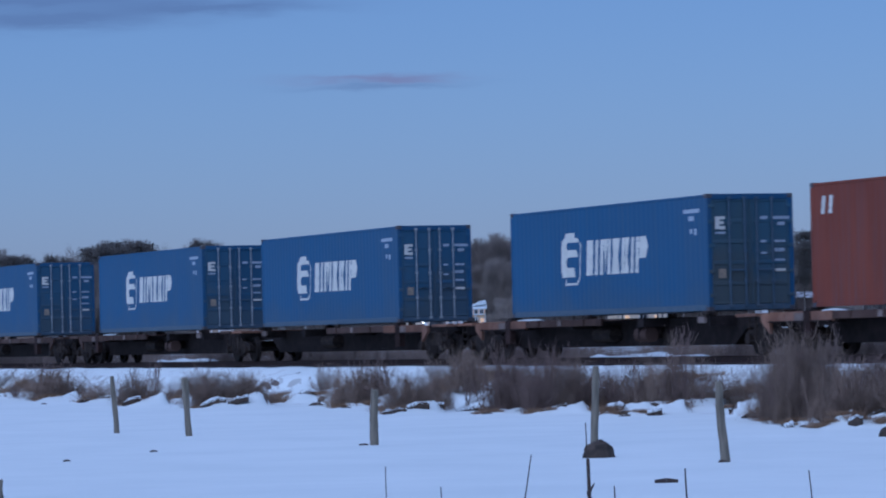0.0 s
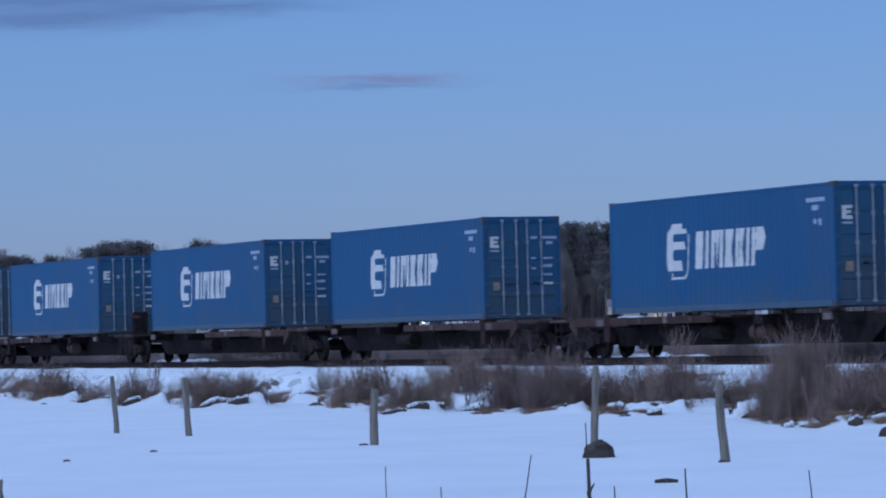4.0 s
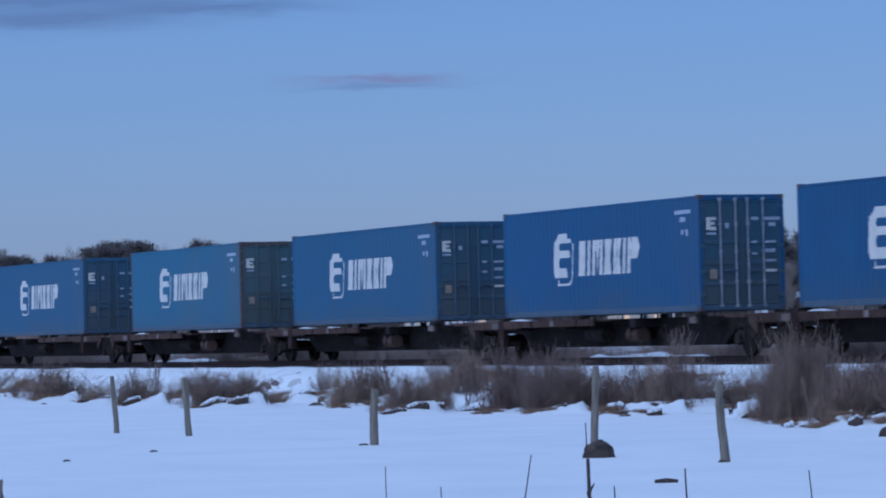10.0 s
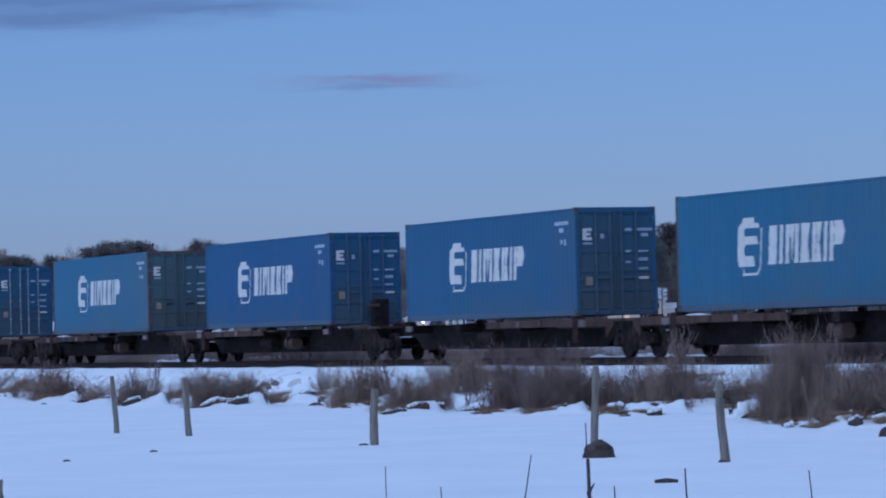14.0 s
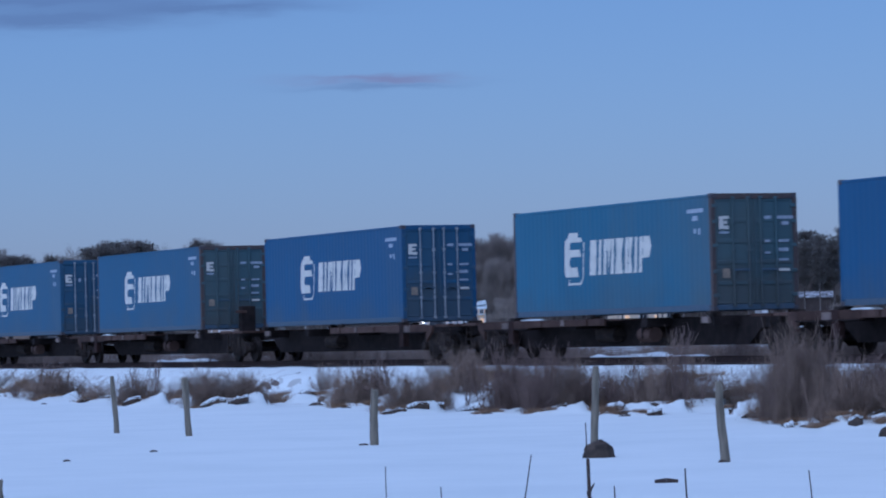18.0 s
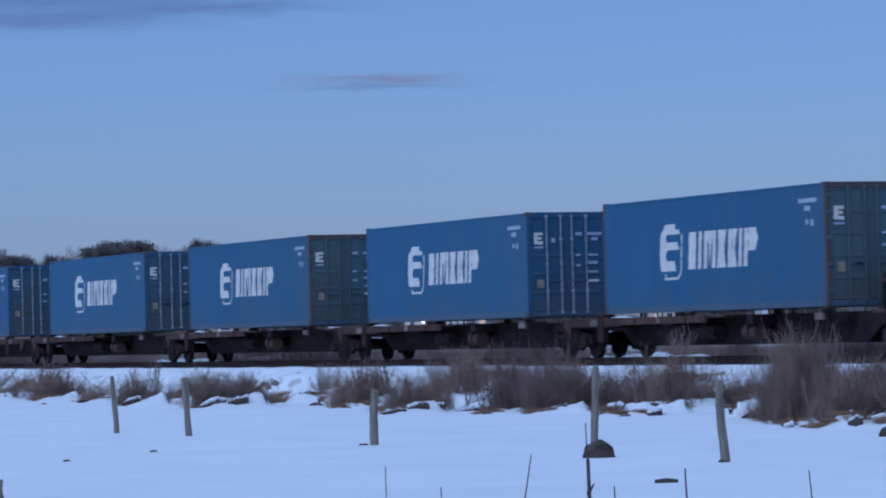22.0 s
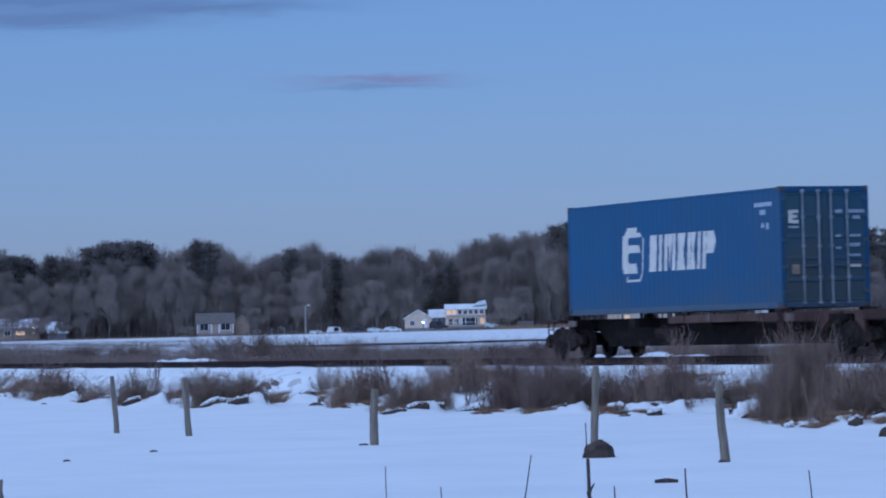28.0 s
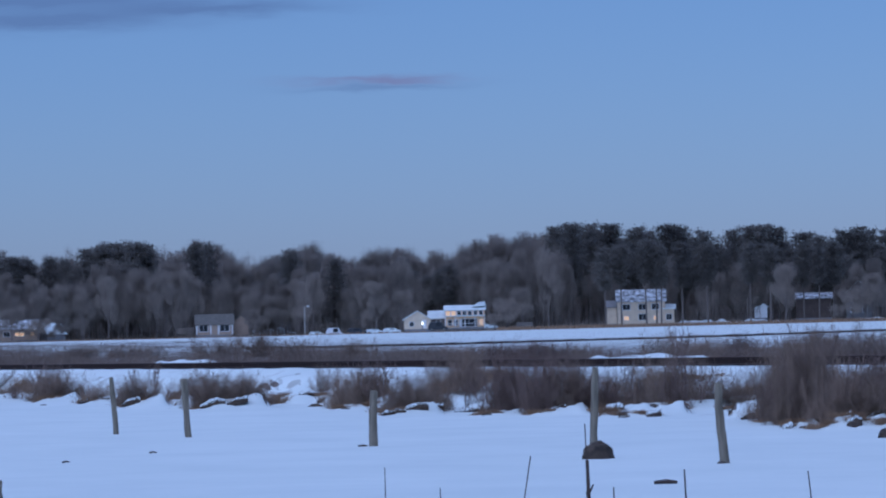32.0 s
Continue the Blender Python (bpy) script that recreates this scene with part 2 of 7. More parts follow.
MAT = {
    "deep": blue("deep_blue_paint", (0.021, 0.079, 0.173), (0.026, 0.091, 0.194), (0.042, 0.085, 0.150), 0.5),
    "mid": blue("mid_blue_paint", (0.027, 0.093, 0.175), (0.035, 0.107, 0.197), (0.053, 0.099, 0.152), 0.6),
    "pale": blue("faded_blue_paint", (0.036, 0.128, 0.212), (0.049, 0.147, 0.233), (0.08, 0.133, 0.168), 0.75),
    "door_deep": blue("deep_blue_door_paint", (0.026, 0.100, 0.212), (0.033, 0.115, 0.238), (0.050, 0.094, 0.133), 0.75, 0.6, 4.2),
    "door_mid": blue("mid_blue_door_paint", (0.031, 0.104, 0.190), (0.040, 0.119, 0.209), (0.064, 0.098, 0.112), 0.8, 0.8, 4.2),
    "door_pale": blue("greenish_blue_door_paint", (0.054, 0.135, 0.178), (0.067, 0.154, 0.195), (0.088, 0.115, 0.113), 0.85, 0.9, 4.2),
    "brown": material("red_brown_paint", (0.165, 0.046, 0.028), (0.2, 0.058, 0.036), rough=0.7, spec=0.15, scale=1.1, bump=0.05, bump_scale=9, grime=(0.10, 0.038, 0.028), grime_amount=0.6, stretch=(1, 1, 0.45), streak=0.4),
    "sill_pale": material("flaking_rusty_sill", (0.17, 0.083, 0.05), (0.27, 0.15, 0.10), spec=0.15, rough=0.85, scale=1.6, grime=(0.09, 0.055, 0.045), grime_amount=0.8, per_object=0.25),
    "sill_patch": material("scraped_pale_paint", (0.13, 0.10, 0.085), (0.21, 0.17, 0.148), spec=0.15, rough=0.85, scale=3.0, per_object=0.25),
    "bolster": material("red_oxide_steel", (0.025, 0.0155, 0.014), (0.046, 0.028, 0.024), spec=0.1, rough=0.85, scale=4, per_object=0.2),
    "white": material("white_marking_paint", (0.57, 0.555, 0.49), (0.67, 0.65, 0.58), rough=0.5, scale=2.5, bump=0.03),
    "dull": material("worn_white_marking", (0.28, 0.33, 0.40), (0.42, 0.47, 0.52), rough=0.6, scale=12, bump=0.03),
    "plate": material("tan_plate", (0.30, 0.24, 0.17), (0.22, 0.18, 0.14), rough=0.6, scale=14, bump=0.03),
    "rod_light": material("galvanised_rod", (0.20, 0.23, 0.26), (0.34, 0.36, 0.37), rough=0.5, scale=3, metal=0.2),
    "rod_dark": material("painted_rod", (0.045, 0.085, 0.13), (0.08, 0.11, 0.145), rough=0.55, scale=5),
    "post_rust": material("rusty_post", (0.06, 0.052, 0.052), (0.095, 0.068, 0.058), rough=0.8, scale=9),
    "rail_grey": material("weathered_rail_paint", (0.05, 0.085, 0.125), (0.075, 0.105, 0.14), rough=0.65, scale=5),
    "cast": material("corner_casting_steel", (0.05, 0.055, 0.07), (0.09, 0.07, 0.065), rough=0.75, scale=16),
    "sill": material("rusty_brown_sill", (0.048, 0.030, 0.024), (0.085, 0.053, 0.041), spec=0.1, rough=0.8, scale=2.2, grime=(0.12, 0.08, 0.065), grime_amount=0.8, per_object=0.22),
    "under": material("sooty_underframe", (0.016, 0.0135, 0.0135), (0.032, 0.025, 0.023), spec=0.08, rough=0.85, scale=4),
    "bogie": material("grimy_cast_iron", (0.022, 0.019, 0.018), (0.055, 0.041, 0.033), spec=0.08, rough=0.85, scale=6),
    "wheel": material("worn_wheel_steel", (0.018, 0.016, 0.015), (0.040, 0.031, 0.027), spec=0.1, rough=0.7, metal=0.0, scale=7),
    "rail": material("rusted_rail", (0.028, 0.02, 0.018), (0.05, 0.032, 0.027), rough=0.8, metal=0.0, spec=0.15, scale=5),
    "tie": material("creosoted_sleeper", (0.022, 0.019, 0.018), (0.05, 0.042, 0.038), rough=0.9, scale=7, per_object=0.25),
    "ballast": material("dark_wet_ballast", (0.09, 0.08, 0.072), (0.19, 0.17, 0.15), rough=0.9, scale=14, bump=0.8, grime=(0.2, 0.155, 0.12), grime_amount=0.6),
    "post": material("weathered_grey_post", (0.135, 0.118, 0.088), (0.27, 0.235, 0.178), rough=0.9, scale=11, bump=0.8, stretch=(1, 1, 0.16), grime=(0.05, 0.044, 0.036), grime_amount=0.85),
    "rock": material("dark_wet_rock", (0.028, 0.022, 0.017), (0.085, 0.062, 0.046), rough=0.9, scale=9, bump=0.9),
    "peat": material("dark_peat", (0.04, 0.03, 0.024), (0.085, 0.062, 0.046), rough=0.95, scale=6, bump=0.6),
    "peat_grass": material("dark_matted_grass", (0.075, 0.052, 0.038), (0.15, 0.105, 0.075), rough=0.95, scale=3, bump=0, per_object=0.2),
    "twig": material("bare_twig_bark", (0.19, 0.138, 0.104), (0.288, 0.212, 0.158), rough=0.9, scale=6, bump=0, per_object=0.2),
    "twig_red": material("reddish_twig_bark", (0.125, 0.088, 0.073), (0.195, 0.136, 0.11), rough=0.9, scale=6, bump=0, per_object=0.15),
    "grass": material("dry_brown_grass", (0.23, 0.15, 0.092), (0.36, 0.25, 0.16), rough=0.95, scale=1.3, bump=0, detail=3),
    "marsh": material("dead_marsh_growth", (0.17, 0.13, 0.105), (0.27, 0.21, 0.17), rough=0.95, scale=0.35, bump=0, detail=5),
    "stalk": material("dark_reed_stalk", (0.035, 0.025, 0.022), (0.07, 0.05, 0.04), rough=0.9, scale=8, bump=0),
    # trunk colour lightened to offset the shade between the trees and suggest haze
    "depth": material("lightened_wood_trunks", (0.30, 0.255, 0.225), (0.40, 0.34, 0.30), rough=0.95, scale=0.3, bump=0),
    "bark": material("grey_tree_bark", (0.155, 0.13, 0.118), (0.215, 0.18, 0.16), rough=0.9, scale=0.8, bump=0, per_object=0.2),
    "bare": material("bare_crown_twigs", (0.20, 0.168, 0.143), (0.28, 0.237, 0.20), rough=0.95, scale=0.3, bump=0, per_object=0.12),
    # needles paler than their own green, with the haze over the marsh mixed in
    "needle": material("haze_lifted_needles", (0.165, 0.152, 0.135), (0.215, 0.197, 0.174), rough=0.9, scale=0.5, bump=0, per_object=0.2),
    "pine_bark": material("pine_bark", (0.12, 0.1, 0.088), (0.18, 0.15, 0.13), rough=0.9, scale=0.8, bump=0),
    "siding_white": material("white_clapboard", (0.60, 0.49, 0.36), (0.70, 0.58, 0.43), rough=0.7, scale=0.8, bump=0.1),
    "siding_tan": material("tan_clapboard", (0.33, 0.25, 0.19), (0.39, 0.295, 0.225), rough=0.75, scale=0.8, bump=0.1),
    # cream paint, its warmth strengthened to carry porch lamplight on the wall
    "siding_cream": material("lamplit_cream_clapboard", (0.74, 0.50, 0.28), (0.84, 0.60, 0.36), rough=0.7, scale=0.8, bump=0.1),
    "siding_grey": material("grey_clapboard", (0.17, 0.17, 0.18), (0.24, 0.23, 0.23), rough=0.8, scale=0.8, bump=0.1),
    "siding_dark": material("dark_brown_siding", (0.07, 0.05, 0.045), (0.10, 0.075, 0.06), rough=0.8, scale=0.8, bump=0.1),
    "trim": material("white_trim_paint", (0.66, 0.66, 0.66), (0.74, 0.74, 0.74), rough=0.6, scale=2, bump=0),
    "roof_dark": material("grey_shingle_roof", (0.10, 0.092, 0.082), (0.15, 0.138, 0.122), rough=0.9, scale=1.5, bump=0.2),
    "roof_snow": material("snow_on_roof", (0.62, 0.67, 0.68), (0.80, 0.845, 0.835), rough=0.8, scale=0.5, bump=0.1),
    "roof_patchy": material("shingles_with_patches_of_snow", (0.13, 0.13, 0.13), (0.70, 0.72, 0.76), rough=0.85, scale=0.9, bump=0.1, detail=4),
    "pane_dark": material("dark_window_glass", (0.012, 0.014, 0.018), (0.03, 0.033, 0.04), rough=0.12, scale=0.6, bump=0),
    "pane_lit": glow("warm_lit_window", (1.0, 0.55, 0.22), 1.25),
    "lamp": glow("bright_yard_lamp", (1.0, 0.86, 0.62), 9.0),
    "car_white": material("white_car_paint", (0.6, 0.61, 0.63), (0.7, 0.7, 0.72), rough=0.35, scale=1, bump=0),
    "car_dark": material("dark_car_paint", (0.02, 0.022, 0.03), (0.03, 0.032, 0.04), rough=0.35, scale=1, bump=0),
    "tyre": material("tyre_rubber", (0.015, 0.015, 0.015), (0.03, 0.03, 0.03), rough=0.9, scale=4, bump=0),
    "pole": material("pale_lamp_pole", (0.36, 0.34, 0.31), (0.45, 0.43, 0.40), rough=0.7, scale=3, bump=0),
}


def snow_material():
    """Crusted snow; dead grass breaks through on the bank and the marsh beyond the track."""
    m = bpy.data.materials.new("snow_ground")
    m.use_nodes = True
    nt = m.node_tree
    n, l = nt.nodes, nt.links
    b = n["Principled BSDF"]
    geo = n.new("ShaderNodeNewGeometry")
    sep = n.new("ShaderNodeSeparateXYZ")
    l.new(geo.outputs["Position"], sep.inputs[0])

    def tex(scale, detail=5.0):
        t = n.new("ShaderNodeTexNoise")
        t.inputs["Scale"].default_value, t.inputs["Detail"].default_value = scale, detail
        l.new(geo.outputs["Position"], t.inputs["Vector"])
        return t.outputs[0]

    def rng(v, a, c, d, e):
        r = n.new("ShaderNodeMapRange")
        for k, x in enumerate((a, c, d, e)):
            r.inputs[k + 1].default_value = x
        l.new(v, r.inputs[0])
        return r.outputs[0]

    def op(kind, a, c):
        r = n.new("ShaderNodeMath")
        r.operation = kind
        for k, x in enumerate((a, c)):
            if isinstance(x, (int, float)):
                r.inputs[k].default_value = x
            else:
                l.new(x, r.inputs[k])
        return r.outputs[0]

    y = sep.outputs[1]
    marsh = op("MULTIPLY", rng(y, 43.5, 46.5, 0, 1), rng(y, 130, 250, 1, 0.04))
    bank = op("MULTIPLY", rng(y, 33.5, 36.0, 0, 1), rng(y, 37.5, 39.5, 1, 0))
    far_bank = op("MULTIPLY", rng(y, 186, 188, 0, 1), rng(y, 191, 193, 1, 0))
    patch = rng(tex(0.22, 6), 0.40, 0.50, 0, 1)
    small = rng(tex(1.3, 6), 0.56, 0.62, 0, 1)
    cover = op("MAXIMUM", op("MULTIPLY", marsh, patch), op("MULTIPLY", bank, op("MULTIPLY", small, 0.55)))
    cover = op("MAXIMUM", cover, op("MULTIPLY", far_bank, 0.9))
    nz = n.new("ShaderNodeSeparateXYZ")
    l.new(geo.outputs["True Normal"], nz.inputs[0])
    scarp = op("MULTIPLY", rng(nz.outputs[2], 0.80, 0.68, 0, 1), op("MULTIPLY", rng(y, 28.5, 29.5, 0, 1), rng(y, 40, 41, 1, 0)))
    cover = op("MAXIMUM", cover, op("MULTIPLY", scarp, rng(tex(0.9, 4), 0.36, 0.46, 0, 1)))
    snow = n.new("ShaderNodeValToRGB")
    snow.color_ramp.elements[0].position, snow.color_ramp.elements[1].position = 0.3, 0.7
    snow.color_ramp.elements[0].color, snow.color_ramp.elements[1].color = (0.705, 0.755, 0.735, 1), (0.775, 0.82, 0.795, 1)
    l.new(tex(0.5, 8), snow.inputs[0])
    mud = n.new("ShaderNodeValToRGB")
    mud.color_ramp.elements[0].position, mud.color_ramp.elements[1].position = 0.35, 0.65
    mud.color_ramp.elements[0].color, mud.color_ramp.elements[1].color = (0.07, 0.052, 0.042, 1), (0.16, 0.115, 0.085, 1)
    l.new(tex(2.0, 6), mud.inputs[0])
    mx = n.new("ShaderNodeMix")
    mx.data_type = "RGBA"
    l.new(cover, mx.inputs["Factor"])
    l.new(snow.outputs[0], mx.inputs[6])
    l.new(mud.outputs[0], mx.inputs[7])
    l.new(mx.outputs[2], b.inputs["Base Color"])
    b.inputs["Roughness"].default_value = 0.7
    bp = n.new("ShaderNodeBump")
    bp.inputs["Strength"].default_value, bp.inputs["Distance"].default_value = 0.35, 0.05
    l.new(tex(3.0, 6), bp.inputs["Height"])
    l.new(bp.outputs[0], b.inputs["Normal"])
    return m


def thin_leaf(m, amount):
    """Needles let light through as well as throwing it back."""
    nt = m.node_tree
    out = next(n for n in nt.nodes if n.type == "OUTPUT_MATERIAL")
    b = nt.nodes["Principled BSDF"]
    t = nt.nodes.new("ShaderNodeBsdfTranslucent")
    if b.inputs["Base Color"].links:
        nt.links.new(b.inputs["Base Color"].links[0].from_socket, t.inputs["Color"])
    mx = nt.nodes.new("ShaderNodeMixShader")
    mx.inputs[0].default_value = amount
    nt.links.new(b.outputs[0], mx.inputs[1])
    nt.links.new(t.outputs[0], mx.inputs[2])
    nt.links.new(mx.outputs[0], out.inputs["Surface"])


thin_leaf(MAT["needle"], 0.6)
thin_leaf(MAT["grass"], 0.3)
thin_leaf(MAT["marsh"], 0.3)
MAT["snow"] = snow_material()
CACHE = {}


def finish(name, bm, mat, parent=None, label="", smooth=False, key=None):
    """Links a bmesh as one object; alike pieces share the mesh under key."""
    if key is not None and key in CACHE:
        me = CACHE[key]
        if bm is not None:
            bm.free()
    else:
        me = bpy.data.meshes.new(name)
        bm.to_mesh(me)
        bm.free()
        me.materials.append(MAT[mat])
        if smooth:
            for p in me.polygons:
                p.use_smooth = True
        if key is not None:
            CACHE[key] = me
    ob = new(name, me)
    if MAT[mat] is not me.materials[0]:
        ob.material_slots[0].link = "OBJECT"
        ob.material_slots[0].material = MAT[mat]
    if parent is not None:
        ob.parent = parent
    if label:
        ob["label"] = label
    return ob


def part(name, bm, material, parent, label="", smooth=False, key=None):
    return finish(name, bm, material, parent, label, smooth, key)


def empty(name, m=None):
    ob = new(name)
    ob.empty_display_size = 0.2
    if m is not None:
        ob.matrix_basis = m
    return ob


def quick_mesh(name, verts, faces, mat, parent=None, label="", smooth=False):
    me = bpy.data.meshes.new(name)
    me.from_pydata(verts, [], faces)
    me.materials.append(MAT[mat])
    if smooth:
        me.polygons.foreach_set("use_smooth", [True] * len(me.polygons))
    ob = new(name, me)
    if parent is not None:
        ob.parent = parent
    if label:
        ob["label"] = label
    return ob


def box(bm, x0, x1, y0, y1, z0, z1, bevel=0.0, turn=None):
    g = bmesh.ops.create_cube(bm, size=1.0)
    vs = g["verts"]
    for v in vs:
        v.co = Vector(((x0 + x1) / 2 + v.co.x * (x1 - x0), (y0 + y1) / 2 + v.co.y * (y1 - y0), (z0 + z1) / 2 + v.co.z * (z1 - z0)))
        if turn is not None:
            v.co = turn @ v.co
    if bevel:
        es = {e for v in vs for e in v.link_edges}
        bmesh.ops.bevel(bm, geom=list(es), offset=bevel, segments=1, affect="EDGES")
    return bm


def cube(*a, **k):
    return box(bmesh.new(), *a, **k)


def rod(bm, a, b, r0, r1=None, n=8):
    """A tapered round bar from a to b."""
    a, b = Vector(a), Vector(b)
    r1 = r0 if r1 is None else r1
    q = (b - a).to_track_quat("Z", "Y")
    rings = []
    for p, r in ((a, r0), (b, r1)):
        rings.append([bm.verts.new(p + q @ Vector((math.cos(i * math.tau / n) * r, math.sin(i * math.tau / n) * r, 0))) for i in range(n)])
    for i in range(n):
        bm.faces.new((rings[0][i], rings[0][(i + 1) % n], rings[1][(i + 1) % n], rings[1][i]))
    bm.faces.new(rings[0][::-1])
    bm.faces.new(rings[1])
    return bm


def extrude_xz(bm, pts, y0, y1):
    """A plate cut to an outline in x and z, thick along y."""
    a = [bm.verts.new((x, y0, z)) for x, z in pts]
    b = [bm.verts.new((x, y1, z)) for x, z in pts]
    bm.faces.new(a)
    bm.faces.new(b[::-1])
    for i in range(len(pts)):
        j = (i + 1) % len(pts)
        bm.faces.new((a[j], a[i], b[i], b[j]))
    return bm


# ---- ground, one sheet ----
def ease(x, a, b):
    t = min(1.0, max(0.0, (x - a) / (b - a)))
    return t * t * (3 - 2 * t)


def fbm(x, y, s, k=4):
    return noise.fractal(Vector((x * s, y * s, 3.7)), 1.0, 2.0, k)


TOE = [(-700, 36.0), (-150, 36.0), (-125, 36.6), (-105, 36.8), (-95, 35.7), (-85, 34.3), (-79, 34.2), (-75.5, 35.6), (-72, 36.8), (-66, 36.2), (-62, 33.6), (-59, 32.4), (-50, 29.6), (-40, 28.2), (700, 28.2)]


# tilted slabs of snow along the tide line: bearings, range, crest heights
SLABS = [(-7.684, -6.606, 124.91, -1.030, -0.758), (-6.593, -5.843, 118.00, -1.035, -0.759), (-5.847, -5.169, 113.00, -1.038, -0.806), (-5.173, -4.446, 104.57, -1.044, -0.682), (-4.449, -4.049, 112.91, -1.038, -0.916), (-4.045, -2.816, 97.91, -1.049, -0.669), (-2.756, -2.108, 105.98, -0.965, -0.794), (-2.093, -1.781, 103.57, -0.959, -0.744), (-1.779, -1.296, 92.67, -1.053, -0.970), (-1.298, -0.845, 93.17, -1.052, -0.642), (-1.009, -0.059, 84.18, -1.059, -0.787), (-0.060, 0.509, 94.32, -1.020, -0.714), (0.499, 1.336, 81.63, -1.061, -1.026), (1.335, 2.312, 80.31, -1.062, -0.828), (2.334, 2.517, 80.51, -1.062, -1.017), (2.30, 4.60, 79.4, -0.97, -0.80), (2.462, 2.883, 78.0, -0.95, -0.81), (2.85, 3.32, 77.4, -0.98, -0.82), (3.25, 3.90, 77.6, -0.95, -0.80), (4.527, 5.089, 74.0, -0.86, -0.73), (3.639, 4.348, 79.13, -1.063, -0.924), (4.390, 5.088, 79.17, -1.063, -0.973), (5.099, 5.476, 69.48, -1.071, -1.137), (5.475, 5.946, 66.23, -1.074, -1.003), (5.942, 6.596, 63.56, -1.077, -0.792), (6.454, 7.086, 63.48, -1.04, -0.81), (7.081, 7.668, 62.94, -1.03, -0.79)]


def toe_at(x):
    for (a, ya), (b, yb) in zip(TOE, TOE[1:]):
        if a <= x <= b:
            return ya + (yb - ya) * (x - a) / (b - a)
    return 36.0


def ground_z(x, y):
    r = math.hypot(x, y)
    if y < 26 or (y < 34 and r > 600):
        return -1.10 + 0.007 * noise.noise(Vector((x * 0.4, y * 0.4, 0)))
    z = -1.10
    if y < 48:
        toe = toe_at(x) + 0.3 * noise.noise(Vector((x * 0.13, 1.3, 0))) + 0.6 * noise.noise(Vector((x * 0.45, 7.3, 0)))
        rough = 0.13 * fbm(x, y, 0.6) + 0.07 * fbm(x, y, 2.1)
        toe += 0.42 * noise.noise(Vector((x * 1.05, 2.2, y * 0.25))) + 0.75 * noise.noise(Vector((x * 0.34 + y * 0.3, 8.8, 0)))
        z += 0.16 * ease(y, toe, toe + 0.3) + 0.18 * ease(y, toe + 0.2, toe + 1.6) + 0.30 * ease(y, toe + 0.5, 38.2) + 0.21 * ease(y, 37.5, 39.6)
        z += rough * ease(y, toe - 0.3, toe + 0.6) * (1 - ease(y, 37.6, 39.4))
        # tilted slabs of snow along the tide line
        u = 0.388 * x + 0.922 * y
        cell = u / 1.25 + 0.9 * noise.noise(Vector((u * 0.33, 4.4, 0)))
        frac = cell - math.floor(cell)
        tall = 0.5 + 0.5 * noise.cell(Vector((math.floor(cell) + 0.5, 3.5, 0.5)))
        saw = frac / 0.82 if frac < 0.82 else (1 - frac) / 0.18
        off = y - toe - 0.25 - 0.8 * frac
        z += 0.12 * tall * saw * math.exp(-(off / 0.55) ** 2) * (1 - ease(y, 36.8, 38.5))
        # ploughed lip of snow at the foot of the ballast
        z += (0.085 + 0.03 * fbm(x, y, 0.5)) * ease(y, 38.6, 39.5) * (1 - ease(y, 39.75, 40.5))
        z -= 0.06 * ease(y, 40.0, 40.8)
        z -= 0.55 * ease(y, 43.4, 46.5)
        z += 0.10 * fbm(x, y, 0.3) * ease(y, 44, 47)
    else:
        z = -0.80 + 0.10 * fbm(x, y, 0.3) * (1 - ease(y, 80, 160)) + 0.05 * ease(y, 60, 160)
    z += 3.1 * ease(r, 420, 840)
    if y < 40 and r < 175:
        b = YAW - math.degrees(math.atan2(-x, y))
        for b0, b1, rr, h0, h1 in SLABS:
            if b0 - 0.05 < b < b1 + 0.06 and rr - 3 < r < rr + 3:
                f = min(1.0, max(0.0, (b - b0) / (b1 - b0)))
                end = ease(b, b0 - 0.05, b0 + 0.3 * (b1 - b0)) * (1 - ease(b, b1 - 0.16 * (b1 - b0), b1 + 0.07))
                crag = noise.fractal(Vector((x * 1.7, y * 1.7, 0.2)), 1.0, 2.0, 3)
                top = h0 + 0.92 * (h1 - h0) * min(1.0, f / 0.88) + 0.05 * crag + 0.09 * (0.35 - abs(noise.fractal(Vector((x * 2.6, y * 2.6, 6.2)), 1.0, 2.0, 3)))
                o = r - rr + 0.8 * (1 - f)
                bell = math.exp(-(o / (0.95 if o < 0 else 0.38)) ** 2)
                z = max(z, -1.10 + (top + 1.10) * end * bell, z + 0.5 * (top - z) * end * bell)
    return z


def build_ground():
    degs = []
    a = 0.0
    while a < 360:
        degs.append(a)
        a += 0.065 if 58.5 <= a < 76.0 else (0.5 if 50 <= a < 85 else 3.0)
    radii, r = [0.4, 2, 6, 12, 18, 24, 30, 36], 40.0
    while r < 210:
        radii.append(r)
        r += 0.24 + max(0.0, (r - 60)) * 0.0065
    while r < 4570:
        radii.append(r)
        r *= 1.045
    verts, faces = [], []
    na = len(degs)
    for r in radii:
        for d in degs:
            x, y = -math.sin(radians(d)) * r, math.cos(radians(d)) * r
            verts.append((x, y, ground_z(x, y)))
    for i in range(len(radii) - 1):
        for j in range(na):
            k = (j + 1) % na
            faces.append((i * na + j, i * na + k, (i + 1) * na + k, (i + 1) * na + j))
    faces.append(tuple(range(na - 1, -1, -1)))
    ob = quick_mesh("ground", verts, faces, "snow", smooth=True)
    tagged(ob, "snow-covered frozen salt marsh with patches of dead grass", "ground", kind="structure")


build_ground()

# ---- railway track ----
TRACK_Y = 41.94


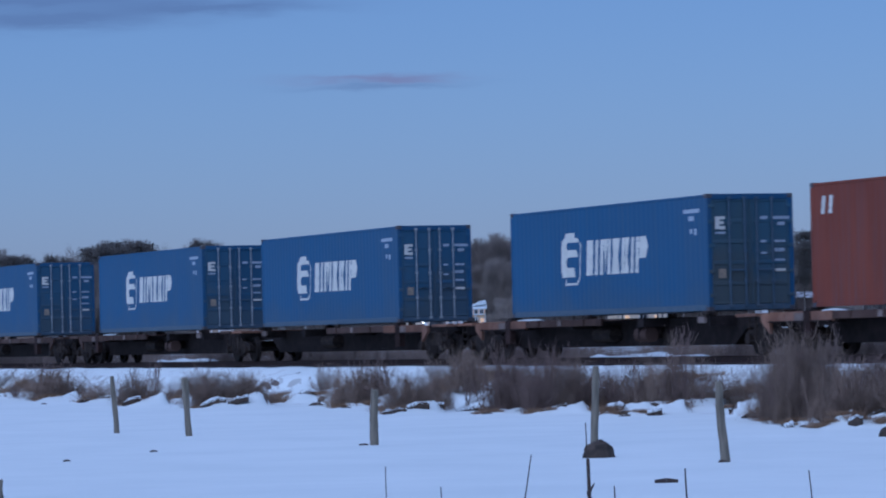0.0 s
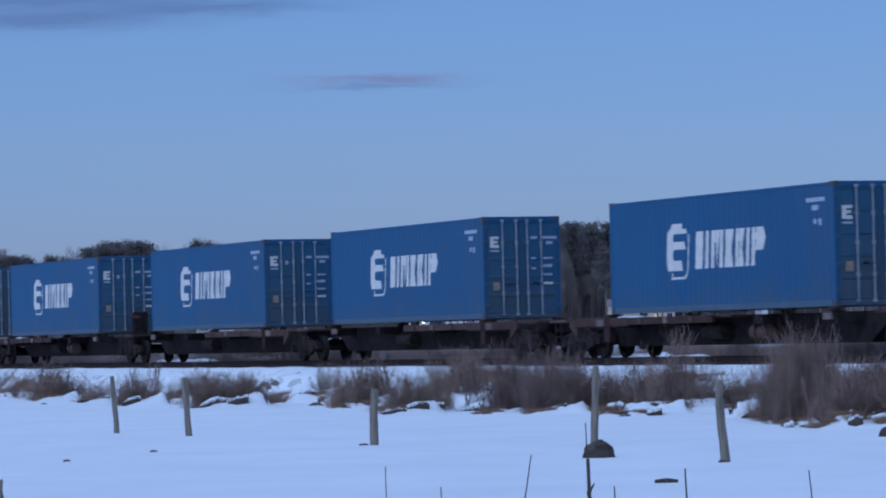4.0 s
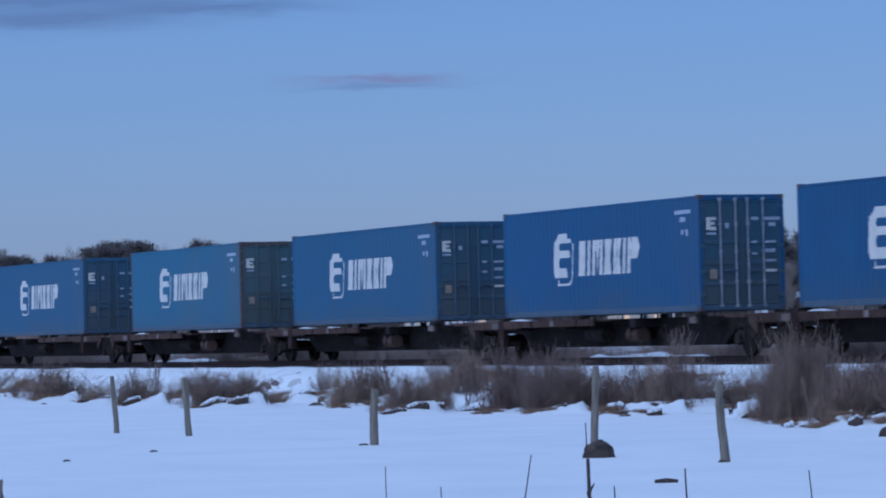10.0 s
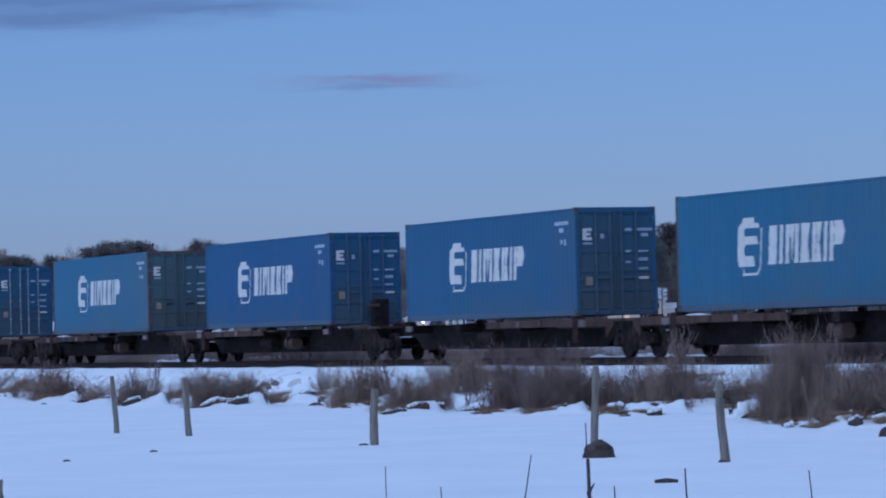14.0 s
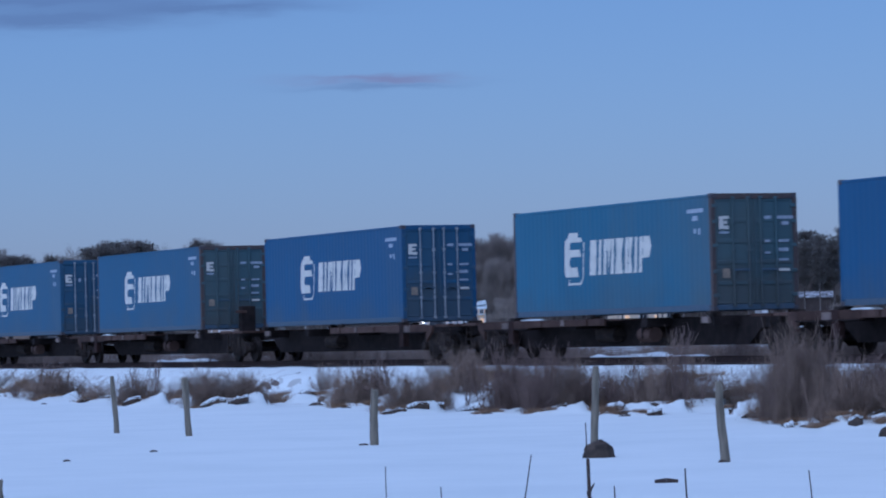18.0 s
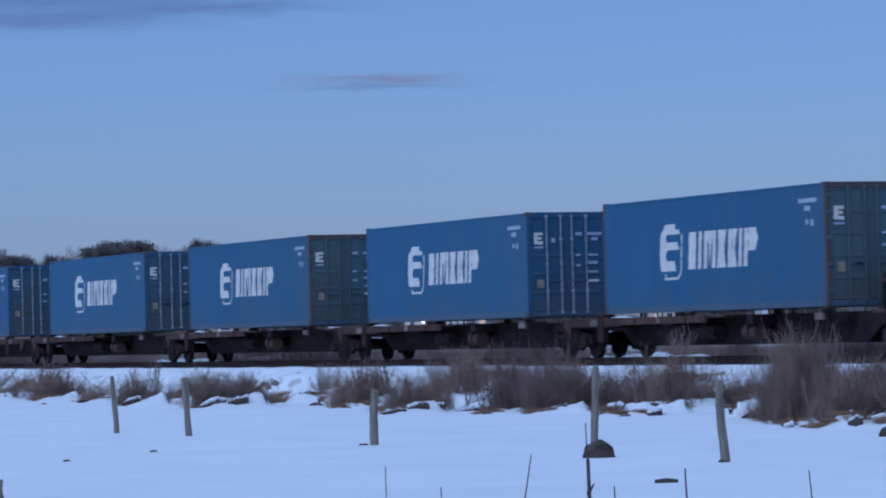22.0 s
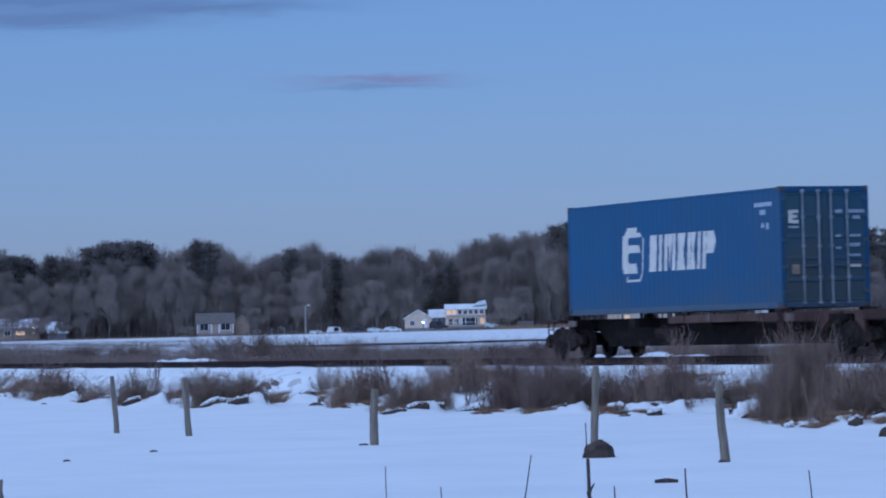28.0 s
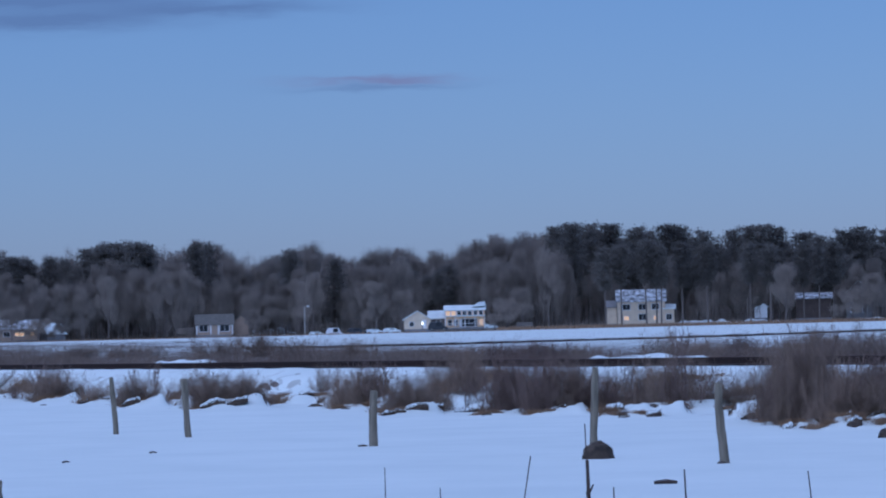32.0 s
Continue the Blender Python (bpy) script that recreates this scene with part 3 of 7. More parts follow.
def build_track():
    track = empty("railway_track", pose(0, TRACK_Y, 0))
    tagged(track, "single railway track with rusty rails on dark sleepers", "railway track", kind="structure")
    prof = [(-0.07, -0.17), (0.07, -0.17), (0.07, -0.158), (0.012, -0.135), (0.012, -0.045), (0.036, -0.035), (0.036, -0.006), (0.028, 0.0), (-0.028, 0.0), (-0.036, -0.006), (-0.036, -0.035), (-0.012, -0.045), (-0.012, -0.135), (-0.07, -0.158)]
    for y in (-0.753, 0.753):
        bm = bmesh.new()
        a = [bm.verts.new((-620, y + p, z)) for p, z in prof]
        b = [bm.verts.new((520, y + p, z)) for p, z in prof]
        bm.faces.new(a[::-1])
        bm.faces.new(b)
        for i in range(len(prof)):
            j = (i + 1) % len(prof)
            bm.faces.new((a[i], a[j], b[j], b[i]))
        part("rail", bm, "rail", track)
    bm = bmesh.new()
    xs = [-620 + k * 4.0 for k in range(286)]
    cross = [(-2.25, -0.30), (-1.75, -0.225), (-1.0, -0.205), (0, -0.2), (1.0, -0.205), (1.75, -0.225), (2.3, -0.36)]
    rows = [[bm.verts.new((x, y, z + 0.012 * noise.noise(Vector((x, y, 0))))) for y, z in cross] for x in xs]
    for a, b in zip(rows, rows[1:]):
        for i in range(len(cross) - 1):
            bm.faces.new((a[i], b[i], b[i + 1], a[i + 1]))
    part("ballast_bed", bm, "ballast", track)
    near = [-150 + k * 0.56 for k in range(290)]
    for x in near:
        s = part("sleeper", None if "tie" in CACHE else cube(-0.12, 0.12, -1.3, 1.3, -0.33, -0.172, bevel=0.012), "tie", track, key="tie")
        s.matrix_basis = pose(x + random.uniform(-0.03, 0.03), random.uniform(-0.05, 0.05), random.uniform(-0.004, 0.0), 0, 0, random.uniform(-1, 1))
    vs, fs = [], []
    for x in [-150 - k * 0.56 for k in range(1, 820)] + [-150 + (290 + k) * 0.56 for k in range(900)]:
        i = len(vs)
        for dx in (-0.12, 0.12):
            for dy in (-1.3, 1.3):
                for dz in (-0.33, -0.172):
                    vs.append((x + dx, dy, dz))
        fs += [(i, i + 1, i + 3, i + 2), (i + 4, i + 6, i + 7, i + 5), (i, i + 4, i + 5, i + 1), (i + 2, i + 3, i + 7, i + 6), (i + 1, i + 5, i + 7, i + 3)]
    far_ties = quick_mesh("distant_sleepers", vs, fs, "tie", track)
    far_ties["kind"] = "stuff"


build_track()


# ---- freight containers ----
CL, CW, CH = 12.192, 2.438, 2.955
PITCH, DEPTH = 0.278, 0.0042


def rib(x):
    """Depth of the pressed side sheet at x: flat outer faces, sloped flanks, flat inner faces."""
    t = (x / PITCH) % 1.0
    if t < 0.26:
        return 0.0
    if t < 0.5:
        return (t - 0.26) / 0.24
    if t < 0.76:
        return 1.0
    return (1.0 - t) / 0.24


def pressed_sheet(span, z0, z1, sign):
    """Corrugated sheet along x from 0 to span, outside at y = 0 towards -y (sign 1)."""
    xs = sorted({0.0, span, *[k * PITCH + f * PITCH for k in range(int(span / PITCH) + 1) for f in (0, 0.26, 0.5, 0.76) if k * PITCH + f * PITCH < span]})
    bm = bmesh.new()
    lo = [bm.verts.new((x, sign * rib(x) * DEPTH, z0)) for x in xs]
    hi = [bm.verts.new((x, sign * rib(x) * DEPTH, z1)) for x in xs]
    for i in range(len(xs) - 1):
        bm.faces.new((lo[i], lo[i + 1], hi[i + 1], hi[i]))
    return bm


def painted(cells_x, z_of, inside, y0):
    """Paint on the near side sheet: thin cells that follow its ribs."""
    bm = bmesh.new()
    step = 0.035
    zs = z_of
    for i in range(int((cells_x[1] - cells_x[0]) / step)):
        x0 = cells_x[0] + i * step
        x1 = x0 + step
        k = 0
        while k < len(zs) - 1:
            if inside(x0 + step / 2, (zs[k] + zs[k + 1]) / 2):
                k1 = k
                while k1 < len(zs) - 1 and inside(x0 + step / 2, (zs[k1] + zs[k1 + 1]) / 2):
                    k1 += 1
                ya, yb = y0 + rib(x0 + CL / 2 - 0.1) * DEPTH - 0.004, y0 + rib(x1 + CL / 2 - 0.1) * DEPTH - 0.004
                bm.faces.new([bm.verts.new(p) for p in ((x0, ya, zs[k]), (x1, yb, zs[k]), (x1, yb, zs[k1]), (x0, ya, zs[k1]))])
                k = k1
            k += 1
    return bm


def slant(x, z):
    return x - (z - 1.1) * 0.10


def emblem_inside(x, z):
    x = slant(x, z) + CL / 2
    if 2.12 < z < 2.27:
        return 3.50 + 0.08 * (z - 2.12) / 0.15 < x < 4.14
    if 1.06 < z <= 1.20 and x < 3.36 + (1.20 - z) * 0.5 or z > 2.06 and x < 3.44:
        return False
    for z0, z1, reach in ((1.99, 2.12, 4.46), (1.60, 1.79, 4.40), (1.06, 1.31, 4.26)):
        if z0 < z <= z1:
            return 3.32 < x < reach - 0.10 * abs(z - z0) / (z1 - z0)
    if 1.80 < z <= 2.0 or 1.32 < z <= 1.60:
        mid = 1.90 if z > 1.7 else 1.46
        return 3.32 < x < 3.66 + 0.9 * max(0.0, abs(z - mid) - 0.05)
    return False


def outline_inside(x, z):
    x = slant(x, z) + CL / 2
    return (0.84 < z < 0.895 and 3.62 < x < 4.38) or (4.52 < x < 4.58 and 1.0 < z < 1.98) or (3.62 < x < 3.69 and 0.86 < z < 1.0) or (4.38 < x < 4.54 and abs(z - 0.87 - (x - 4.38) * 1.0) < 0.05)


# the row of white blocks beside the emblem: ends, heights, and cut (0 straight, 1 blunt, 2 wedge, 3 waisted)
WORD = [(4.95, 5.36, 1.08, 2.03, 0), (5.49, 5.67, 1.08, 2.03, 0), (5.80, 5.99, 1.08, 2.03, 0), (5.99, 6.27, 1.16, 2.03, 2), (6.27, 6.45, 1.08, 2.03, 0),
        (6.54, 7.02, 1.08, 2.03, 3), (7.12, 7.31, 1.08, 2.03, 0), (7.31, 7.60, 1.08, 2.03, 3), (7.69, 7.86, 1.08, 2.03, 0), (7.97, 8.16, 1.08, 2.03, 0), (8.18, 8.70, 1.46, 2.03, 1)]


def word_block(a, b, z0, z1, cut):
    """One slanted block of the row."""
    def inside(x, z):
        x = slant(x, z) + CL / 2
        if not z0 < z < z1:
            return False
        if cut == 2:
            mid, half = (a + b) / 2, (b - a) / 2 * (z - z0) / (z1 - z0)
            return abs(x - mid) < half
        if cut == 3:
            pinch = 0.13 * (1 - abs(z - 1.555) / 0.475)
            return a + pinch * 0.3 < x < b - pinch
        return a < x < (b - abs(z - 1.75) * 0.5 if cut else b)
    return inside


SIDE_MARKS = [(10.85, 11.75, 2.50, 2.60), (11.12, 11.42, 2.30, 2.42), (11.2, 11.32, 1.98, 2.1), (11.42, 11.56, 1.94, 2.1)]


def bar(a, b, z0, z1):
    return lambda x, z: a < x + CL / 2 < b and z0 < z < z1


def brown_mark_inside(x, z):
    x = x + CL / 2
    if not 2.2 < z < 2.62:
        return False
    return 0.5 < x - (z - 2.2) * 0.2 < 0.68 or 0.86 < x - (z - 2.2) * 0.2 < 1.02


ZF = [0.8 + 0.02 * k for k in range(93)]
NEAR = -CW / 2 + 0.012


def container(style, doors, rods, dot, brown=False, marks="white"):
    c = empty("shipping_container")
    paint, door_paint = style, "brown" if brown else doors
    h, w = CL / 2, CW / 2
    lab = "corroded brown corner post" if doors == "door_pale" else ""
    for sx, nm in ((-1, "front"), (1, "rear")):
        for sy in (-1, 1):
            x0, x1 = (h - 0.13, h) if sx > 0 else (-h, -h + 0.10)
            part("corner_post", cube(x0, x1, min(sy * w, sy * (w - 0.12)), max(sy * w, sy * (w - 0.12)), 0.11, CH - 0.11, bevel=0.012), "post_rust" if lab else "rail_grey" if style == "pale" else paint, c, lab, key=("post", nm, sy))
            for z0 in (0.0, CH - 0.118):
                part("corner_casting", cube(min(sx * h, sx * (h - 0.178)), max(sx * h, sx * (h - 0.178)), min(sy * (w + 0.002), sy * (w - 0.16)), max(sy * (w + 0.002), sy * (w - 0.16)), z0, z0 + 0.118, bevel=0.014), "cast", c, key=("casting", sx, sy, z0))
    for sy in (-1, 1):
        y0, y1 = sorted((sy * w, sy * (w - 0.06)))
        part("top_rail", cube(-h + 0.18, h - 0.18, y0, y1, CH - 0.085, CH - 0.02, bevel=0.01), paint, c, key=("top", sy))
        part("bottom_rail", cube(-h + 0.18, h - 0.18, y0, y1, 0.012, 0.165, bevel=0.01), "brown" if brown else "rail_grey", c, "scuffed bottom rail", key=("bottom", sy))
        if ("sheet", sy) in CACHE:
            bm = None
        else:
            bm = pressed_sheet(CL - 0.2, 0.16, CH - 0.08, -sy)
            for v in bm.verts:
                v.co.x -= h - 0.1
                v.co.y += sy * (w - 0.012)
        part("side_panel", bm, paint, c, key=("sheet", sy))
    if "end_sheet" in CACHE:
        bm = None
    else:
        bm = pressed_sheet(CW - 0.2, 0.16, CH - 0.1, 1)
        for v in bm.verts:
            v.co = Vector((-h + 0.03 + v.co.y, w - 0.1 - v.co.x, v.co.z))
    part("front_panel", bm, paint, c, key="end_sheet")
    part("roof_panel", cube(-h + 0.1, h - 0.1, -w + 0.05, w - 0.05, CH - 0.05, CH - 0.022), paint, c, key="roof")
    part("floor", cube(-h + 0.1, h - 0.1, -w + 0.055, w - 0.055, 0.12, 0.16), "under", c, key="floor")
    part("door_header", cube(h - 0.12, h - 0.004, -w + 0.12, w - 0.12, CH - 0.15, CH - 0.004, bevel=0.01), "post_rust" if lab else paint, c, key="header")
    part("door_sill", cube(h - 0.12, h - 0.004, -w + 0.12, w - 0.12, 0.02, 0.16, bevel=0.01), "rail_grey", c, key="sill")
    for sy in (-1, 1):
        k = ("door", sy)
        bm = None
        if k not in CACHE:
            bm = bmesh.new()
            y0, y1 = sorted((sy * 0.008, sy * (w - 0.125)))
            box(bm, h - 0.075, h - 0.035, y0, y1, 0.17, CH - 0.155)
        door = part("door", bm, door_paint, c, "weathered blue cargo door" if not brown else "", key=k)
        y0, y1 = sorted((sy * 0.008, sy * (w - 0.125)))
        for q in range(6):
            z = 0.17 + (CH - 0.325) * q / 5
            part("stiffener", None if ("stiff", sy, q) in CACHE else cube(h - 0.036, h - 0.012, y0 + 0.05, y1 - 0.05, max(0.17, z - 0.05), min(CH - 0.155, z + 0.05), bevel=0.01), door_paint, door, key=("stiff", sy, q))
        for q, yy in enumerate((y0, y1 - 0.05)):
            part("stile", None if ("stile", sy, q) in CACHE else cube(h - 0.036, h - 0.010, yy, yy + 0.05, 0.17, CH - 0.155, bevel=0.008), door_paint, door, key=("stile", sy, q))
        for f in ((0.25, 0.43) if sy < 0 else (0.57, 0.75)):
            y = -w + f * CW
            k = ("rod", f)
            bm = None
            if k not in CACHE:
                bm = bmesh.new()
                rod(bm, (h + 0.012, y, 0.10), (h + 0.012, y, CH - 0.08), 0.027)
                for z in (0.13, 0.75, 1.5, 2.2, CH - 0.12):
                    box(bm, h - 0.012, h + 0.04, y - 0.05, y + 0.05, z - 0.035, z + 0.035, bevel=0.008)
            part("lock_rod", bm, "door_pale" if doors == "door_pale" else rods, door, "pale galvanised lock rod" if rods == "rod_light" else "", key=k)
            k = ("handle", f)
            d = 0.32 if f in (0.25, 0.57) else -0.32
            part("handle", None if k in CACHE else box(bmesh.new(), h + 0.02, h + 0.045, min(y, y + d), max(y, y + d), 1.0, 1.05, bevel=0.006), "rod_dark", door, key=k)
        for z in (0.35, 0.95, 1.6, 2.2, 2.6):
            part("hinge", None if ("hinge", sy, z) in CACHE else box(bmesh.new(), h - 0.03, h + 0.012, min(sy * (w - 0.03), sy * (w - 0.2)), max(sy * (w - 0.03), sy * (w - 0.2)), z, z + 0.09, bevel=0.008), door_paint, door, key=("hinge", sy, z))

    def door_mark(name, f0, f1, g0, g1, mat, label=""):
        k = ("mark", f0, f1, g0, g1)
        part(name, None if k in CACHE else box(bmesh.new(), h - 0.034, h - 0.004, -w + f0 * CW, -w + f1 * CW, CH * (1 - g1), CH * (1 - g0)), mat, c, label, key=k)

    if brown:
        part("white_block_mark", painted((-CL / 2 + 0.3, -CL / 2 + 1.3), ZF, brown_mark_inside, NEAR), "white", c, "white slanted block mark")
        for k in range(4):
            door_mark("number_bar", 0.62, 0.94, 0.2 + 0.07 * k, 0.225 + 0.07 * k, "dull")
    else:
        part("emblem", None if "emblem" in CACHE else painted((-CL / 2 + 3.0, -CL / 2 + 4.8), ZF, emblem_inside, NEAR), marks, c, "white emblem of stacked bars", key="emblem")
        part("emblem_outline", None if "outline" in CACHE else painted((-CL / 2 + 3.3, -CL / 2 + 4.9), ZF, outline_inside, NEAR), marks, c, "thin white outline below the emblem", key="outline")
        for blk in WORD:
            part("wordmark_block", None if blk in CACHE else painted((-CL / 2 + blk[0] - 0.15, -CL / 2 + blk[1] + 0.2), ZF, word_block(*blk), NEAR), marks, c, key=blk)
        for mk in SIDE_MARKS:
            part("number_bar", None if mk in CACHE else painted((-CL / 2 + 10.7, -CL / 2 + 11.9), ZF, bar(*mk), NEAR), "dull", c, key=mk)
        for g0, g1, f1 in ((0.193, 0.220, 0.205), (0.236, 0.260, 0.19), (0.276, 0.306, 0.205)):
            door_mark("emblem_bar", 0.144, f1, g0, g1, "white", "white emblem bar")
        door_mark("emblem_bar", 0.095, 0.142, 0.196, 0.303, "white", "white emblem bar")
        door_mark("emblem_underline", 0.095, 0.205, 0.325, 0.344, "dull")
        if dot:
            door_mark("round_label", 0.315, 0.355, 0.245, 0.29, "dull", "small pale round label")
        door_mark("data_plate", 0.125, 0.205, 0.64, 0.72, "plate", "tan data plate")
        for f0, f1, g0, g1, mt in ((0.62, 0.70, 0.195, 0.222, "dull"), (0.77, 0.96, 0.195, 0.222, "dull"), (0.82, 0.90, 0.245, 0.275, "dull"), (0.78, 0.90, 0.40, 0.42, "dull"), (0.62, 0.68, 0.40, 0.42, "dull"), (0.78, 0.89, 0.47, 0.50, "dull"), (0.62, 0.68, 0.50, 0.52, "dull"), (0.78, 0.89, 0.56, 0.58, "dull"), (0.78, 0.90, 0.645, 0.668, "white")):
            door_mark("number_bar", f0, f1, g0, g1, mt)
    return c


DECK = 1.15
# offset of each container's door end along the track at the start, and its look
TRAIN = [
    (-62.14, "brown", "door_deep", "rod_dark", 0), (-79.69, "deep", "door_mid", "rod_dark", 0), (-100.39, "deep", "door_deep", "rod_light", 0),
    (-118.74, "deep", "door_deep", "rod_light", 0), (-139.40, "deep", "door_deep", "rod_light", 0), (-157.88, "deep", "door_deep", "rod_light", 1),
    (-176.60, "deep", "door_deep", "rod_light", 1), (-194.00, "deep", "door_mid", "rod_light", 1), (-211.23, "mid", "door_mid", "rod_dark", 1),
    (-228.55, "pale", "door_pale", "rod_dark", 0), (-246.84, "mid", "door_mid", "rod_dark", 1), (-265.46, "deep", "door_deep", "rod_dark", 1),
    (-284.16, "pale", "door_pale", "rod_dark", 0), (-304.74, "deep", "door_deep", "rod_light", 0), (-323.59, "mid", "door_pale", "rod_dark", 0),
    (-340.78, "mid", "door_deep", "rod_light", 1), (-358.04, "mid", "door_pale", "rod_dark", 0), (-375.31, "mid", "door_mid", "rod_light", 0),
    (-393.64, "deep", "door_mid", "rod_light", 0)]
LOOKS = {"brown": "red-brown corrugated steel shipping container on a flatcar", "deep": "deep blue corrugated shipping container with white block markings",
         "mid": "blue corrugated shipping container with white block markings and grimy doors", "pale": "faded lighter blue shipping container with white block markings"}
CONT_Y = 40.722 + CW / 2
moving = []          # (object, x at the start, y, z)
wheelsets = []       # (object, local x, local z, x of its car at the start)


def bogie(car, x):
    """Two-axle freight bogie at x of the car."""
    bolster = part("bogie", None if "bolster" in CACHE else box(bmesh.new(), -0.22, 0.22, -1.0, 1.0, 0.42, 0.70, bevel=0.03), "bogie", car, "grimy two-axle bogie", key="bolster")
    bolster.matrix_basis = pose(x, 0, 0)
    prof = [(-1.18, 0.40), (-1.18, 0.58), (-0.98, 0.66), (-0.55, 0.70), (-0.35, 0.82), (0.35, 0.82), (0.55, 0.70), (0.98, 0.66), (1.18, 0.58), (1.18, 0.40), (0.95, 0.36), (0.72, 0.40), (0.42, 0.20), (-0.42, 0.20), (-0.72, 0.40), (-0.95, 0.36)]
    for sy in (-1, 1):
        part("side_frame", None if ("frame", sy) in CACHE else extrude_xz(bmesh.new(), prof, sy * 1.0 - 0.06, sy * 1.0 + 0.06), "bogie", bolster, key=("frame", sy))
        for k in range(3):
            s = part("spring", None if "spring" in CACHE else rod(bmesh.new(), (0, 0, 0.24), (0, 0, 0.44), 0.055), "wheel", bolster, key="spring")
            s.matrix_basis = pose(-0.2 + 0.2 * k, sy * 1.09, 0)
        for dx in (-0.875, 0.875):
            a = part("axle_box", None if "axlebox" in CACHE else rod(bmesh.new(), (0, -0.07, 0.42), (0, 0.07, 0.42), 0.13, n=10), "bogie", bolster, key="axlebox")
            a.matrix_basis = pose(dx, sy * 1.1, 0)
    for dx in (-0.875, 0.875):
        ws = part("wheelset", None if "axle" in CACHE else rod(bmesh.new(), (0, -1.05, 0), (0, 1.05, 0), 0.08, n=10), "wheel", car, key="axle")
        for sy in (-1, 1):
            bm = None
            if ("wheel", sy) not in CACHE:
                bm = bmesh.new()
                rings = []
                for a, r in ((0.67, 0.30), (0.685, 0.445), (0.715, 0.445), (0.72, 0.42), (0.82, 0.412), (0.822, 0.36), (0.78, 0.33), (0.79, 0.14), (0.86, 0.13), (0.86, 0.0)):
                    rings.append([bm.verts.new((math.cos(j * math.tau / 24) * max(r, 0.001), sy * a, math.sin(j * math.tau / 24) * max(r, 0.001))) for j in range(24)])
                for p, q in zip(rings, rings[1:]):
                    for j in range(24):
                        bm.faces.new((p[j], p[(j + 1) % 24], q[(j + 1) % 24], q[j]))
            part("wheel", bm, "wheel", ws, key=("wheel", sy))
        wheelsets.append((ws, x + dx, 0.42))


def flatcar(front, rear, flip, bogies, coupled_front, coupled_rear, hand_brake=False, rust="sill"):
    """Skeleton flatcar about its container's centre, from rear to front."""
    car = empty("container_flatcar")
    bm = bmesh.new()
    pts = [(rear, 0.72), (rear + 2.0, 0.72), (rear + 2.7, 0.30), (front - 2.7, 0.30), (front - 2.0, 0.72), (front, 0.72), (front, 1.02), (rear, 1.02)]
    extrude_xz(bm, pts, -0.5, 0.5)
    part("centre_sill", bm, "under", car, "black fish-bellied centre sill")
    h = CL / 2
    for x in (-h + 0.1, -2.2, 2.2, h - 0.1):
        bm = bmesh.new()
        extrude_xz(bm, [(x - 0.16, 0.80), (x + 0.16, 0.80), (x + 0.16, 1.04), (x - 0.16, 1.04)], -1.24, 1.24)
        part("cross_bearer", bm, "under", car)
    for x in (-h + 0.1, h - 0.1):
        for sy in (-1, 1):
            part("pedestal", cube(x - 0.12, x + 0.12, sy * 1.12 - 0.12, sy * 1.12 + 0.12, 1.04, DECK, bevel=0.015), "bogie", car)
    way = 1 if flip else -1
    for sy in (-1, 1):
        y0, y1 = sorted((sy * 1.32, sy * 1.24))
        a, b = sorted((way * (h - 1.1), way * (h + 2.0)))
        sill = part("side_sill", cube(a, b, y0, y1, 0.82, 1.07, bevel=0.012), rust, car, "rusty brown side sill")
        part("sill_flange", cube(a, b, min(sy * 1.32, sy * 1.37), max(sy * 1.32, sy * 1.37), 0.82, 0.85), "under", sill)
        part("number_patch", cube(min(way * (h + 0.1), way * (h + 0.75)), max(way * (h + 0.1), way * (h + 0.75)), min(sy * 1.322, sy * 1.328), max(sy * 1.322, sy * 1.328), 0.85, 1.03), "sill_patch", sill, "paler scraped patch")
        a, b = sorted((way * (h - 1.1), way * 0.1))
        rail = part("side_channel", cube(a, b, y0, y1, 0.87, 1.06, bevel=0.012), "sill", car, "rusty side channel, scraped in places")
        for k in range(3):
            px = a + (b - a) * (0.15 + 0.3 * k)
            part("tie_down_lug", cube(px, px + 0.2, min(sy * 1.32, sy * 1.36), max(sy * 1.32, sy * 1.36), 0.89, 1.05, bevel=0.01), "sill_patch" if k == 1 else "sill", rail)
        x = -way * (h - 0.3)
        part("corner_bracket", cube(x - 0.2, x + 0.2, y0, y1, 0.86, 1.02, bevel=0.015), "sill_patch", car, "pale scuffed corner bracket")
        x = way * (h + 0.1)
        part("bolster_post", cube(x - 0.17, x + 0.17, min(sy * 1.15, sy * 1.345), max(sy * 1.15, sy * 1.345), 0.42, 1.08, bevel=0.015), "bolster", car, "red-brown bolster post")
        for x in (way * (h - 0.02), way * 1.0, -way * (h - 0.02)):
            part("guide_block", cube(x - 0.16, x + 0.16, min(sy * 1.2, sy * 1.35), max(sy * 1.2, sy * 1.35), 1.06, 1.16, bevel=0.03), "bogie", car)
        end = way * (h + 2.0)
        gusset = [(end, 1.05), (end + way * 0.45, 1.02), (end + way * 0.45, 0.86), (end, 0.55)]
        part("end_gusset", extrude_xz(bmesh.new(), gusset if way < 0 else gusset[::-1], y0, y1), rust, car, "rust-orange end gusset")
    for x in ((-3.4, -1.2) if not flip else (1.0, 3.8)):
        part("walkway_deck", cube(x, x + 1.9, -1.2, 1.2, 1.0, 1.045), "sill", car)
